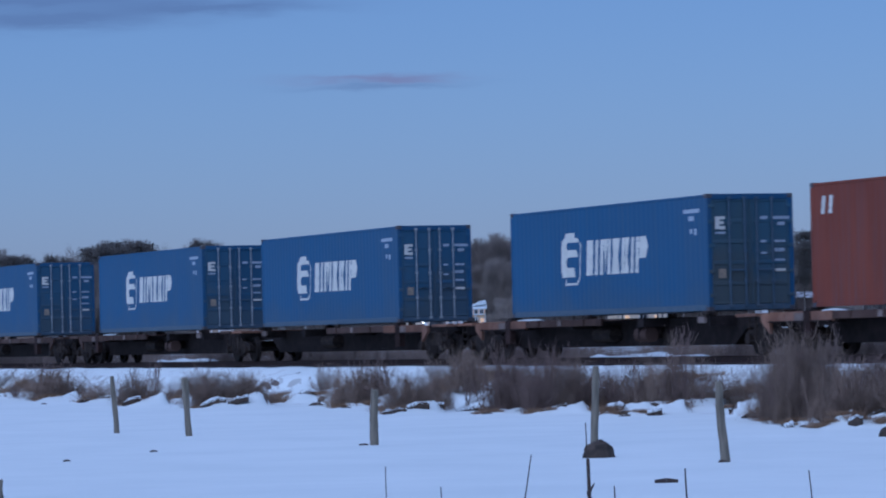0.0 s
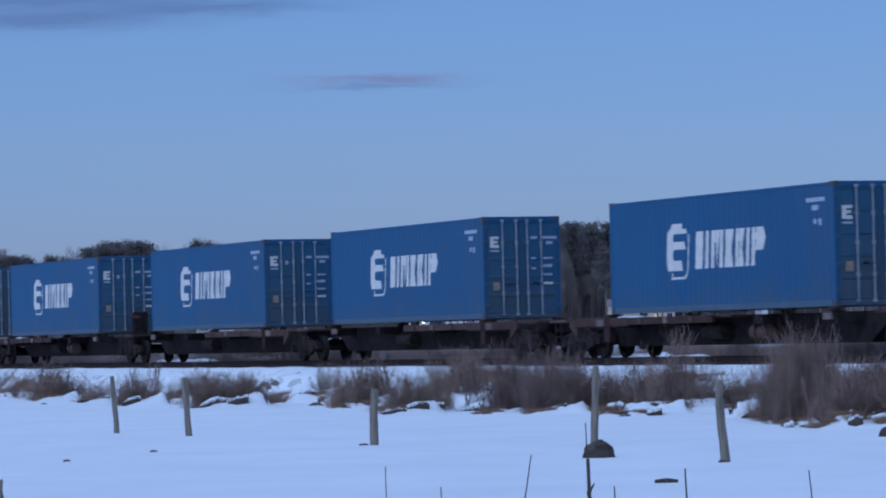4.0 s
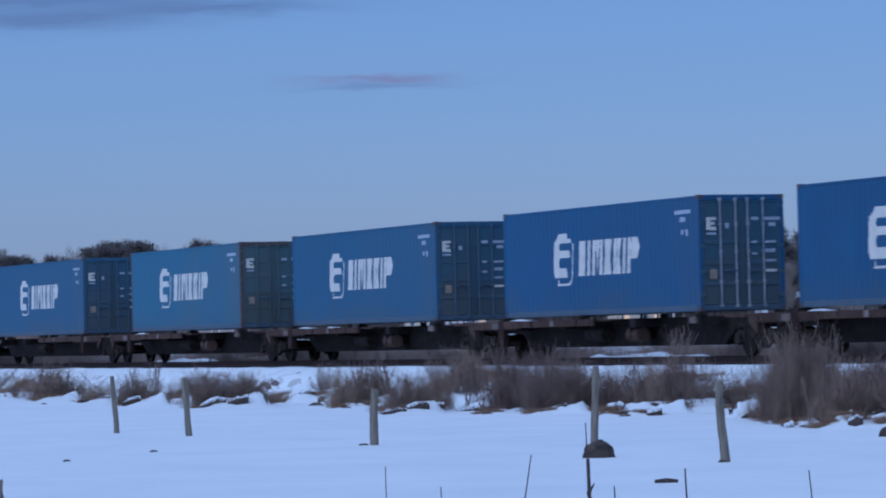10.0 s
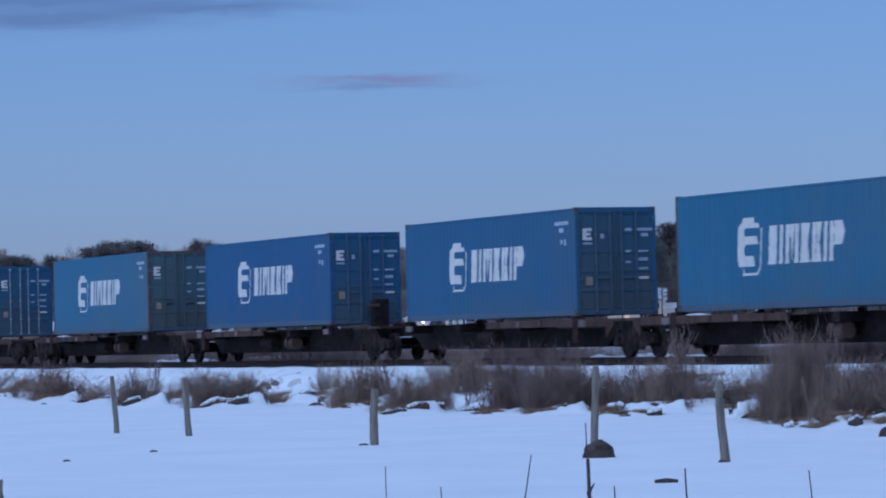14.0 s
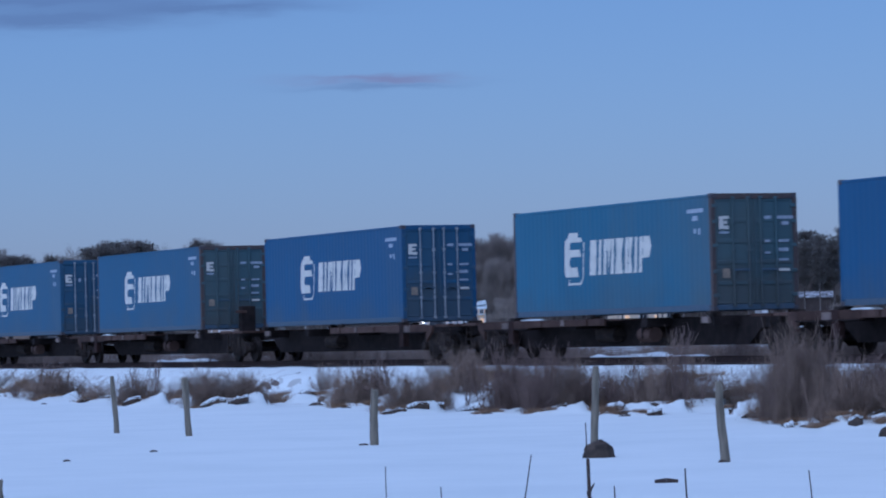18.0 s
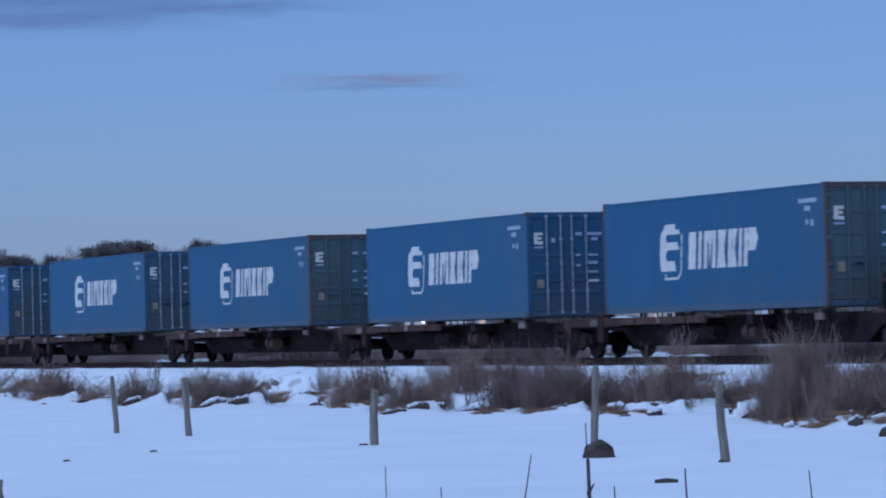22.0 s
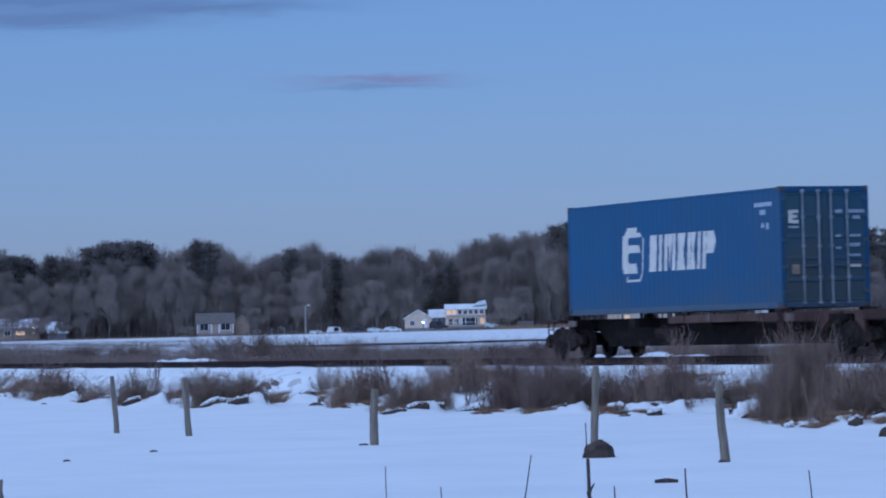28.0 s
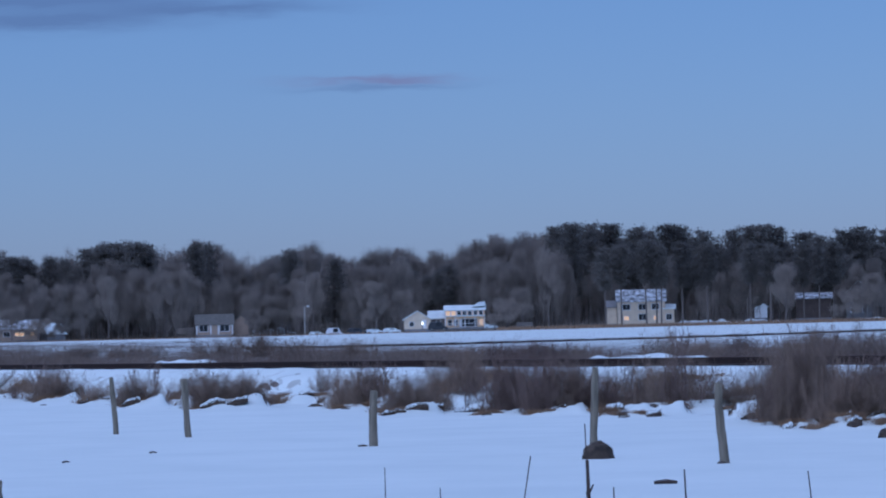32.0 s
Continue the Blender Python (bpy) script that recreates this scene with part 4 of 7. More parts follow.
    if not flip:
        bm = bmesh.new()
        bmesh.ops.create_icosphere(bm, subdivisions=3, radius=1.0)
        for v in bm.verts:
            k = 1 + 0.3 * noise.fractal(v.co * 1.5 + Vector((rear, 0, 0)), 1.0, 2.0, 3)
            v.co = Vector((-h + 0.9 + v.co.x * 0.75 * k, -1.05 + v.co.y * 0.2 * k, 1.06 + max(v.co.z, -0.15) * 0.07 * k))
        part("snow_patch", bm, "roof_snow", car, "leftover snow on the deck", smooth=True)
    for x, on in ((front, coupled_front), (rear, coupled_rear)):
        s = 1 if x > 0 else -1
        part("end_platform", cube(min(x, x - s * 1.1), max(x, x - s * 1.1), -1.3, 1.3, 0.98, 1.06, bevel=0.015), rust, car)
        bm = bmesh.new()
        rod(bm, (x - s * 0.2, -1.2, 0.35), (x - s * 0.2, -1.2, 1.0), 0.022)
        rod(bm, (x - s * 0.55, -1.2, 0.35), (x - s * 0.55, -1.2, 1.0), 0.022)
        for z in (0.4, 0.6, 0.8):
            rod(bm, (x - s * 0.2, -1.2, z), (x - s * 0.55, -1.2, z), 0.014)
        part("ladder", bm, "bogie", car)
        if on:
            bm = bmesh.new()
            box(bm, min(x, x + s * 0.5), max(x, x + s * 0.5), -0.09, 0.09, 0.72, 0.92, bevel=0.02)
            box(bm, min(x + s * 0.4, x + s * 0.62), max(x + s * 0.4, x + s * 0.62), -0.16, 0.12, 0.70, 0.96, bevel=0.03)
            part("coupler", bm, "bogie", car)
            part("brake_hose", rod(bmesh.new(), (x, 0.4, 0.8), (x + s * 0.4, 0.35, 0.35), 0.03), "tyre", car)
    if not flip:
        part("brake_cylinder", rod(bmesh.new(), (1.6, -0.98, 0.6), (2.3, -0.98, 0.6), 0.2, n=14), "sill", car, "dusty brake cylinder")
        part("cylinder_strap", cube(1.9, 1.96, -1.2, -0.5, 0.5, 1.0, bevel=0.01), "under", car)
    part("air_tank", rod(bmesh.new(), (-1.6, -0.68, 0.62), (-0.5, -0.68, 0.62), 0.2, n=12), "bogie", car)
    if hand_brake:
        hb = part("hand_brake", cube(front - 2.85, front - 2.55, 0.0, 0.55, 0.98, 1.95, bevel=0.04), "under", car, "dark hand brake stand")
        part("brake_lever", cube(front - 2.55, front - 2.49, -0.2, 0.2, 1.7, 1.8, bevel=0.01), "sill", hb)
    for x in bogies:
        bogie(car, x)
    return car


mids = [o - CL / 2 for o, *_ in TRAIN]
for i, (off, style, doors, rods, dot) in enumerate(TRAIN):
    xc = mids[i]
    c = container(style, doors, rods, dot, brown=style == "brown")
    tagged(c, LOOKS[style] + (", pale lock rods" if rods == "rod_light" and style == "deep" else ""), "shipping container", group="containers of the freight train")
    moving.append((c, xc, CONT_Y, DECK))
    gap_f = (mids[i - 1] - xc) if i else 17.5
    gap_r = (xc - mids[i + 1]) if i < len(mids) - 1 else 15.6
    front, rear = gap_f / 2, -gap_r / 2
    split_f, split_r = gap_f > 20, gap_r > 20
    bg_x = [rear + 1.9] if split_r else ([rear + 0.1] if i < len(mids) - 1 else [rear + 0.95])
    if split_f or i == 0:
        bg_x.append(front - 1.9)
    car = flatcar(front - (0.42 if split_f else 0.05), rear + (0.42 if split_r else 0.05), i in (2, 4, 5, 10, 13, 18), bg_x, split_f, split_r or i == 18, i in (6, 11, 14), "sill_pale" if i < 3 else "sill")
    tagged(car, "rusty brown skeleton container flatcar on grimy bogies", "railway wagon", group="wagons of the freight train")
    moving.append((car, xc, TRACK_Y, 0.0))


# ---- fence posts, rock, reeds on the ice ----
def fence_post(x, y, h, w, lean_x, lean_y, label, split=False, z=-1.12, turn=0.0):
    rnd = random.Random(int(abs(x) * 100))
    bm = bmesh.new()
    rings = []
    n, m = 12, 9
    for k in range(n):
        t = k / (n - 1)
        rings.append([])
        for j in range(m):
            a = j * math.tau / m
            r = w / 2 * (1.10 - 0.24 * t + 0.07 * rnd.uniform(-1, 1)) * (0.93 if k == n - 1 else 1.0)
            sq = 1.0 / max(abs(math.cos(a)), abs(math.sin(a))) ** 0.5
            bx = 0.005 * math.sin(t * 5 + x)
            top = (rnd.uniform(-0.035, 0.02) if k == n - 1 else 0)
            rings[-1].append(bm.verts.new((math.cos(a) * r * sq + lean_x * t + bx, math.sin(a) * r * sq * 0.85 + lean_y * t + bx * 2, t * h + top)))
    for a, b in zip(rings, rings[1:]):
        for j in range(m):
            bm.faces.new((a[j], a[(j + 1) % m], b[(j + 1) % m], b[j]))
    bm.faces.new(rings[0][::-1])
    bm.faces.new(rings[-1])
    ob = finish("fence_post", bm, "post")
    ob.matrix_basis = pose(x, y, z, 0, 0, turn)
    if split:
        s = part("split_slab", cube(-0.05, 0.02, -0.06, 0.06, h * 0.55, h * 1.02, bevel=0.012, turn=Matrix.Rotation(radians(-5), 4, "Y")), "post", ob)
        s.matrix_basis = pose(-0.09, 0, 0)
    tagged(ob, label, "fence post", group="old fence posts")


fence_post(-68.75, 21.68, 1.15, 0.118, -0.03, -0.05, "weathered grey wooden fence post leaning in the snow")
fence_post(-64.63, 21.84, 1.12, 0.128, -0.01, -0.10, "weathered wooden fence post with a split top", split=True)
fence_post(-55.02, 21.80, 0.94, 0.150, 0.0, 0.05, "short thick weathered grey wooden fence post")
fence_post(-46.56, 21.88, 1.29, 0.118, 0.05, 0.01, "tall grey wooden fence post behind a round rock")
fence_post(-42.37, 21.82, 1.09, 0.124, -0.06, -0.03, "crooked weathered fence post with a knotted top")


def boulder(name, x, y, z, sx, sy, sz, seed, label, mat="rock"):
    bm = bmesh.new()
    bmesh.ops.create_icosphere(bm, subdivisions=4, radius=1.0)
    for v in bm.verts:
        d = 1 + 0.14 * noise.fractal(v.co * 2.1 + Vector((seed, 0, 0)), 1.0, 2.0, 4)
        v.co = Vector((v.co.x * sx * d, v.co.y * sy * d, v.co.z * sz * d))
    ob = finish(name, bm, mat, smooth=True)
    ob.matrix_basis = pose(x, y, z, 0, 0, 30)
    tagged(ob, label, "rock")


boulder("rock", -45.72, 21.54, -1.13, 0.235, 0.235, 0.27, 2.0, "dark round rock at the foot of a fence post")
boulder("rock", -49.75, 28.52, -1.10, 0.12, 0.12, 0.15, 5.0, "dark wet stone lying on the snow")


def stalk(pts, r, label, knots=()):
    bm = bmesh.new()
    for k, (a, b) in enumerate(zip(pts, pts[1:])):
        rod(bm, a, b, r * (1 - 0.25 * k / len(pts)), r * (1 - 0.25 * (k + 1) / len(pts)) , n=6)
    ob = finish("reed_stalk", bm, "stalk")
    for a, b in knots:
        part("broken_twig", rod(bmesh.new(), a, b, r * 0.8, r * 0.3, n=5), "stalk", ob)
    tagged(ob, label, "reed", group="dead stalks in the snow")


def stalk_at(b0, b1, r, top, rad, label, stub=False):
    """Dead stalk from bearing b0 on the ice to bearing b1 at its top height."""
    (xa, ya), (xb, yb) = far(b0, r), far(b1, r)
    mid = ((xa + xb) / 2 + 0.004, (ya + yb) / 2, (-1.12 + top) / 2)
    knots = [((mid[0], mid[1], mid[2] + 0.05), (mid[0] + 0.06, mid[1] + 0.02, mid[2] + 0.13)), ((mid[0], mid[1], mid[2] - 0.02), (mid[0] - 0.05, mid[1], mid[2] + 0.06))] if stub else []
    stalk([(xa, ya, -1.12), mid, (xb, yb, top)], rad, label, knots)


def peat_clod(x, y, w, h, seed):
    """A clod of dead grass and peat."""
    bm = bmesh.new()
    bmesh.ops.create_icosphere(bm, subdivisions=3, radius=1.0)
    for v in bm.verts:
        k = 1 + 0.3 * noise.fractal(v.co * 1.8 + Vector((seed, 0, 0)), 1.0, 2.0, 4)
        v.co = Vector((v.co.x * w * k, v.co.y * w * 0.5 * k, v.co.z * h * k))
    ob = finish("peat_clod", bm, "peat", smooth=True)
    ob.matrix_basis = pose(x, y, ground_z(x, y), 0, 0, 67)
    tagged(ob, "small clod of brown peat and dead grass", "clod", group="clods along the bank")


def peat_ledge(b0, b1, r, z0, z1, h):
    """A low cut edge of dark peat, fringed with roots and dead grass, thin snow lying over it, from bearing b0 to b1."""
    (xa, ya), (xb, yb) = far(b0, r), far(b1, r)
    span = math.hypot(xb - xa, yb - ya)
    n = max(10, int(span / 0.07))
    base = empty("peat_ledge", pose((xa + xb) / 2, (ya + yb) / 2, (z0 + z1) / 2 - 0.02, 0, 0, math.degrees(math.atan2(yb - ya, xb - xa))))
    seed = b0 * 7.0
    rnd = random.Random(int(seed * 100) + 999)

    h *= 0.62

    def crest(t):
        u = (t - 0.5) * span
        taper = min(1.0, 1.7 * t, 3.2 * (1 - t)) ** 0.8
        return h * taper * max(0.15, 0.72 + 0.6 * noise.fractal(Vector((u * 3.4, seed, 0.3)), 1.0, 2.0, 4) + 0.5 * noise.noise(Vector((u * 13.0, seed, 5.3))))

    def shape(cap):
        bm = bmesh.new()
        rows = []
        for k in range(n + 1):
            t = k / n
            u = (t - 0.5) * span
            zb, top = (t - 0.5) * (z1 - z0), crest(t)
            g = noise.fractal(Vector((u * 2.6, seed + 4, 1.3)), 1.0, 2.0, 3)
            front = -0.10 + 0.12 * g
            if cap:
                thick = max(-0.05, 0.012 + 0.075 * noise.fractal(Vector((u * 2.4, seed + 8, 2.3)), 1.0, 2.0, 4))
                line = ((front - 0.015, top * 0.93), (front + 0.05, top + thick), (front + 0.35, top + thick * 1.5), (front + 0.9, top * 0.4 - 0.06))
            else:
                line = ((front - 0.06, -0.12), (front, top * 0.55), (front + 0.05, top), (front + 0.5, top * 0.6 - 0.10))
            rows.append([bm.verts.new((u, y, zb + z)) for y, z in line])
        for p, q in zip(rows, rows[1:]):
            for j in range(4):
                bm.faces.new((p[j], q[j], q[(j + 1) % 4], p[(j + 1) % 4]))
        bm.faces.new(rows[0][::-1])
        bm.faces.new(rows[-1])
        bmesh.ops.recalc_face_normals(bm, faces=bm.faces)
        return bm

    part("peat_face", shape(False), "peat", base, "dark wet peat face")
    part("snow_cap", shape(True), "roof_snow", base, "thin ragged cover of snow", smooth=True)
    vs, fs = [], []
    for _ in range(int(span * 170)):
        t = rnd.random()
        u = (t - 0.5) * span
        top = crest(t)
        zb, z = (t - 0.5) * (z1 - z0), rnd.uniform(0.0, 1.0) * top
        y = -0.10 + rnd.uniform(-0.08, 0.14)
        w, a = rnd.uniform(0.004, 0.011), rnd.uniform(-1.0, 1.0)
        ln = rnd.uniform(0.4, 1.5) * (0.06 + top)
        up = 1 if rnd.random() < 0.62 else -0.7
        i = len(vs)
        vs += [(u - w, y, zb + z), (u + w, y, zb + z), (u + math.sin(a) * ln, y - rnd.uniform(0.02, 0.14), zb + z + up * math.cos(a) * ln)]
        fs.append((i, i + 1, i + 2))
    tagged(quick_mesh("root_fringe", vs, fs, "peat_grass", base, "fringe of dead roots and grass"), kind="stuff")
    tagged(base, "dark ragged edge of peat and dead grass under snow", "peat ledge", group="peat ledges along the bank")


for ledge in ((-6.474, -6.249, 128.5, -1.089, -1.021, 0.12), (-5.892, -5.396, 112.2, -1.022, -0.942, 0.17), (-5.209, -4.901, 103.6, -0.993, -0.893, 0.15),
              (-4.900, -4.582, 118.7, -1.042, -0.853, 0.11), (-3.955, -3.545, 96.9, -1.020, -0.884, 0.12), (-3.519, -3.182, 96.7, -0.942, -0.804, 0.09)):
    peat_ledge(*ledge)
for ledge in ((-2.837, -2.619, 106.0, -0.944, -0.887, 0.05), (-2.365, -2.091, 102.9, -0.854, -0.785, 0.05), (-2.076, -1.821, 99.6, -0.960, -0.876, 0.06),
              (-1.688, -1.369, 96.1, -1.088, -0.995, 0.12), (-1.046, -0.646, 82.9, -1.031, -0.980, 0.08), (-0.645, -0.280, 83.2, -0.959, -0.866, 0.08)):
    peat_ledge(*ledge)
for ledge in ((-0.190, -0.044, 83.9, -0.924, -0.889, 0.05), (0.135, 0.627, 84.8, -1.100, -1.037, 0.08), (0.627, 0.991, 85.3, -1.048, -1.021, 0.05),
              (1.307, 1.554, 81.2, -1.079, -0.972, 0.10), (1.717, 1.927, 79.8, -0.936, -0.893, 0.04), (2.496, 2.852, 77.2, -1.040, -0.913, 0.10), (2.757, 2.939, 75.2, -1.082, -1.052, 0.07)):
    peat_ledge(*ledge)
for ledge in ((3.211, 3.457, 75.3, -1.039, -0.975, 0.07), (3.711, 3.857, 81.9, -1.086, -1.039, 0.05), (4.525, 4.977, 73.6, -0.96, -0.93, 0.10), (5.080, 5.351, 72.1, -1.100, -1.074, 0.09),
              (5.372, 5.553, 63.9, -1.100, -1.074, 0.05), (5.958, 6.140, 64.7, -1.098, -0.990, 0.12), (6.408, 6.654, 62.3, -0.97, -0.90, 0.10), (6.725, 7.005, 63.6, -0.936, -0.843, 0.12)):
    peat_ledge(*ledge)
stalk_at(1.136, 1.336, 33, -0.453, 0.007, 'thin leaning dead reed stalk')
stalk_at(2.262, 2.242, 31, -0.432, 0.018, 'thick dark broken stalk with twig stubs', stub=True)
stalk_at(2.234, 2.220, 44, -0.438, 0.008, 'thin dark stick leaning on the rock')
stalk_at(-1.016, -1.012, 34, -0.565, 0.005, 'thin dead reed stalk in the snow')
stalk_at(-0.126, -0.130, 34, -0.772, 0.006, 'short dead reed stalk in the snow')
stalk_at(2.660, 2.657, 34, -0.801, 0.008, 'short dead reed stalk in the snow')
stalk_at(3.819, 3.796, 33, -0.611, 0.009, 'dark dead reed stalk in the snow')
stalk_at(5.839, 5.770, 33, -0.651, 0.007, 'thin leaning dead reed stalk')


def driftwood(x, y, length, turn, label):
    bm = bmesh.new()
    r = 0.12 * length
    rod(bm, (-length / 2, 0, 0), (0, 0.01, 0.015), r * 0.9, r, n=7)
    rod(bm, (0, 0.01, 0.015), (length / 2, 0, 0.005), r, r * 0.6, n=7)
    ob = finish('driftwood', bm, 'stalk')
    ob.matrix_basis = pose(x, y, -1.09, 0, 0, turn)
    tagged(ob, label, 'driftwood')


driftwood(-37.24, 18.41, 0.27, 67, 'dark piece of driftwood lying on the snow')
driftwood(-52.43, 15.73, 0.12, 50, 'small dark wood scrap on the snow')
driftwood(-55.51, 18.13, 0.13, 50, 'small dark wood scrap on the snow')
fence_post(far(-7.186, 38.0)[0], far(-7.186, 38.0)[1], 0.39, 0.11, 0, 0, 'short dark stub of a rotten post')


peat_clod(-68.71, 33.03, 0.13, 0.07, 0)
peat_clod(-70.31, 34.51, 0.2, 0.07, 1)
peat_clod(-73.57, 36.89, 0.16, 0.07, 2)
peat_clod(-56.91, 30.61, 0.14, 0.06, 3)
peat_clod(-63.00, 33.07, 0.2, 0.1, 4)
peat_clod(-56.54, 31.39, 0.1, 0.05, 5)
peat_clod(-117.27, 34.07, 0.2, 0.08, 6)
peat_clod(-114.23, 34.06, 0.15, 0.06, 7)
peat_clod(-90.76, 34.32, 0.2, 0.08, 8)
peat_clod(-97.87, 34.73, 0.2, 0.08, 9)
peat_clod(-109.60, 35.65, 0.14, 0.03, 10)
peat_clod(-114.78, 37.82, 0.11, 0.03, 11)
peat_clod(-109.16, 40.11, 0.14, 0.03, 12)
peat_clod(-103.61, 38.66, 0.1, 0.03, 13)
peat_clod(-101.37, 36.77, 0.12, 0.03, 14)
peat_clod(-107.03, 31.42, 0.1, 0.03, 15)
peat_clod(-94.31, 32.39, 0.12, 0.03, 16)
peat_clod(-84.92, 32.91, 0.13, 0.04, 17)
peat_clod(-83.63, 33.27, 0.1, 0.03, 18)
peat_clod(-73.52, 31.90, 0.12, 0.03, 19)
peat_clod(-80.02, 37.01, 0.12, 0.04, 20)
peat_clod(-74.62, 37.92, 0.12, 0.04, 21)
peat_clod(-71.06, 36.74, 0.14, 0.05, 22)
peat_clod(-56.23, 30.57, 0.1, 0.03, 23)
peat_clod(-55.64, 31.12, 0.13, 0.04, 24)
peat_clod(-56.47, 32.05, 0.12, 0.04, 25)
peat_clod(-55.1, 21.66, 0.08, 0.03, 31)
peat_clod(-42.3, 21.74, 0.06, 0.03, 32)
# ---- dry shrubs and grass along the bank ----
def twig_tubes(paths, name, mat, parent, label=""):
    vs, fs = [], []
    for pts, r0, r1 in paths:
        base = len(vs)
        for k, p in enumerate(pts):
            r = r0 + (r1 - r0) * k / (len(pts) - 1)
            for a in (0.3, 2.4, 4.5):
                vs.append((p[0] + math.cos(a) * r, p[1] + math.sin(a) * r, p[2]))
        for k in range(len(pts) - 1):
            for j in range(3):
                a, b = base + k * 3 + j, base + k * 3 + (j + 1) % 3
                fs.append((a, b, b + 3, a + 3))
    return quick_mesh(name, vs, fs, mat, parent, label)


def shrub_paths(rnd, stems, height, spread, twigs, r0):
    """Stems from a few crowns, forking again and again into fine twigs."""
    main, fine = [], []
    crowns = [(rnd.gauss(0, 0.5) * spread, rnd.gauss(0, 0.5) * spread) for _ in range(18)]
    for _ in range(stems):
        bx, by = crowns[rnd.randint(0, 17)]
        bx, by = bx + rnd.gauss(0, 0.06), by + rnd.gauss(0, 0.06)
        a = rnd.uniform(0, math.tau)
        edge = min(1.0, math.hypot(bx, by) / (1.3 * spread))
        hh = height * rnd.uniform(0.3, 1.05) * (1.0 - 0.55 * edge ** 1.5)
        lean = spread * rnd.uniform(0.1, 1.0)
        wob, ph = rnd.uniform(-0.15, 0.15) * spread, rnd.uniform(0, 6)
        pts = []
        for k in range(6):
            t = k / 5
            pts.append((bx + math.cos(a) * lean * t ** 1.3 + wob * math.sin(t * 5 + ph), by + math.sin(a) * lean * t ** 1.3 - wob * math.sin(t * 4 + ph), hh * (t - 0.12 * t * t) / 0.88 - 0.05))
        main.append((pts, r0 * rnd.uniform(0.4, 0.9), r0 * 0.25))
        for _ in range(twigs):
            k = rnd.choice((0, 1, 1, 2, 2, 3, 3, 4, 4))
            p, q = Vector(pts[k]), Vector(pts[k + 1])
            s = p.lerp(q, rnd.random())
            d = Vector((rnd.gauss(0, 1), rnd.gauss(0, 1), rnd.gauss(0.3, 0.7))).normalized() * rnd.uniform(0.06, 0.26)
            m = s + d * 0.5 + Vector((rnd.gauss(0, 1), rnd.gauss(0, 1), rnd.gauss(0, 1))) * 0.018
            e = s + d
            if e.z < 0.02:
                continue
            fine.append(([tuple(s), tuple(m), tuple(e)], r0 * 0.42, r0 * 0.2))
    return main, fine


def make_shrub(seed, stems, twigs, mat, r0=0.009):
    rnd = random.Random(seed)
    ob = empty("shrub", pose(0, 0, -50))
    main, fine = shrub_paths(rnd, stems, 1.0, 0.55, twigs, r0)
    tagged(twig_tubes(main, "branchwork", mat, ob), kind="stuff")
    tagged(twig_tubes(fine, "twig_haze", mat, ob), kind="stuff")
    return ob


def make_tuft(seed, blades):
    """A ragged mound of dead grass, blades thick at the heart and straggling at the rim."""
    rnd = random.Random(seed)
    vs, fs = [], []
    lobes = [(rnd.gauss(0, 0.3), rnd.gauss(0, 0.3), rnd.uniform(0.35, 1.0)) for _ in range(7)]
    for _ in range(blades):
        cx, cy, ch = lobes[rnd.randint(0, 6)]
        ox, oy = rnd.gauss(0, 0.17), rnd.gauss(0, 0.17)
        x, y = cx + ox, cy + oy
        rim = math.exp(-(ox * ox + oy * oy) / 0.07)
        h = ch * rnd.uniform(0.35, 1.0) * (0.35 + 0.65 * rim)
        lx, ly = ox * 1.3 + rnd.gauss(0, 0.12), oy * 1.3 + rnd.gauss(0, 0.12)
        w, b = rnd.uniform(0.004, 0.010), rnd.uniform(0, math.pi)
        dx, dy = math.cos(b) * w, math.sin(b) * w
        i = len(vs)
        vs += [(x - dx, y - dy, -0.25), (x + dx, y + dy, -0.25), (x + lx * 0.5 + dx * 0.8, y + ly * 0.5 + dy * 0.8, h * 0.65), (x + lx * 0.5 - dx * 0.8, y + ly * 0.5 - dy * 0.8, h * 0.65), (x + lx * 1.3, y + ly * 1.3, h * rnd.uniform(0.55, 1.0))]
        fs += [(i, i + 1, i + 2, i + 3), (i + 3, i + 2, i + 4)]
    ob = quick_mesh("grass_tuft", vs, fs, "grass")
    ob.matrix_basis = pose(0, 0, -50)
    return ob


SHRUBS = [make_shrub(11, 90, 60, "twig", 0.0055), make_shrub(12, 120, 75, "twig", 0.0055), make_shrub(13, 120, 75, "twig_red", 0.0055), make_shrub(14, 34, 80, "twig", 0.0065), make_shrub(15, 18, 44, "twig_red", 0.016)]
TUFTS = [make_tuft(21, 700), make_tuft(22, 900), make_tuft(23, 500)]


def plant(src, x, y, w, h, label, category, group, sink=0.0):
    m = Matrix.LocRotScale((x, y, ground_z(x, y) - sink), Euler((0, 0, random.uniform(0, math.tau))), (w, w, h))
    ob = copy_thing(src, m)
    tagged(ob, label, category, group=group)
    return ob


SHRUB_WORDS = {0: "bare grey-brown shrub on the snowy bank", 1: "dense bare twiggy shrub on the snowy bank", 2: "dark reddish thicket of bare twigs on the bank", 3: "tall thin bare sapling shrub beside the track", 4: "open dark shrub with thick bare stems"}
tuft_rnd = random.Random(5)


def shrub_at(kind, x, y, w, h):
    plant(SHRUBS[kind], x, y, w / 1.0, h * 1.3, SHRUB_WORDS[kind], "shrub", "shrubs along the bank", 0.08 * h)


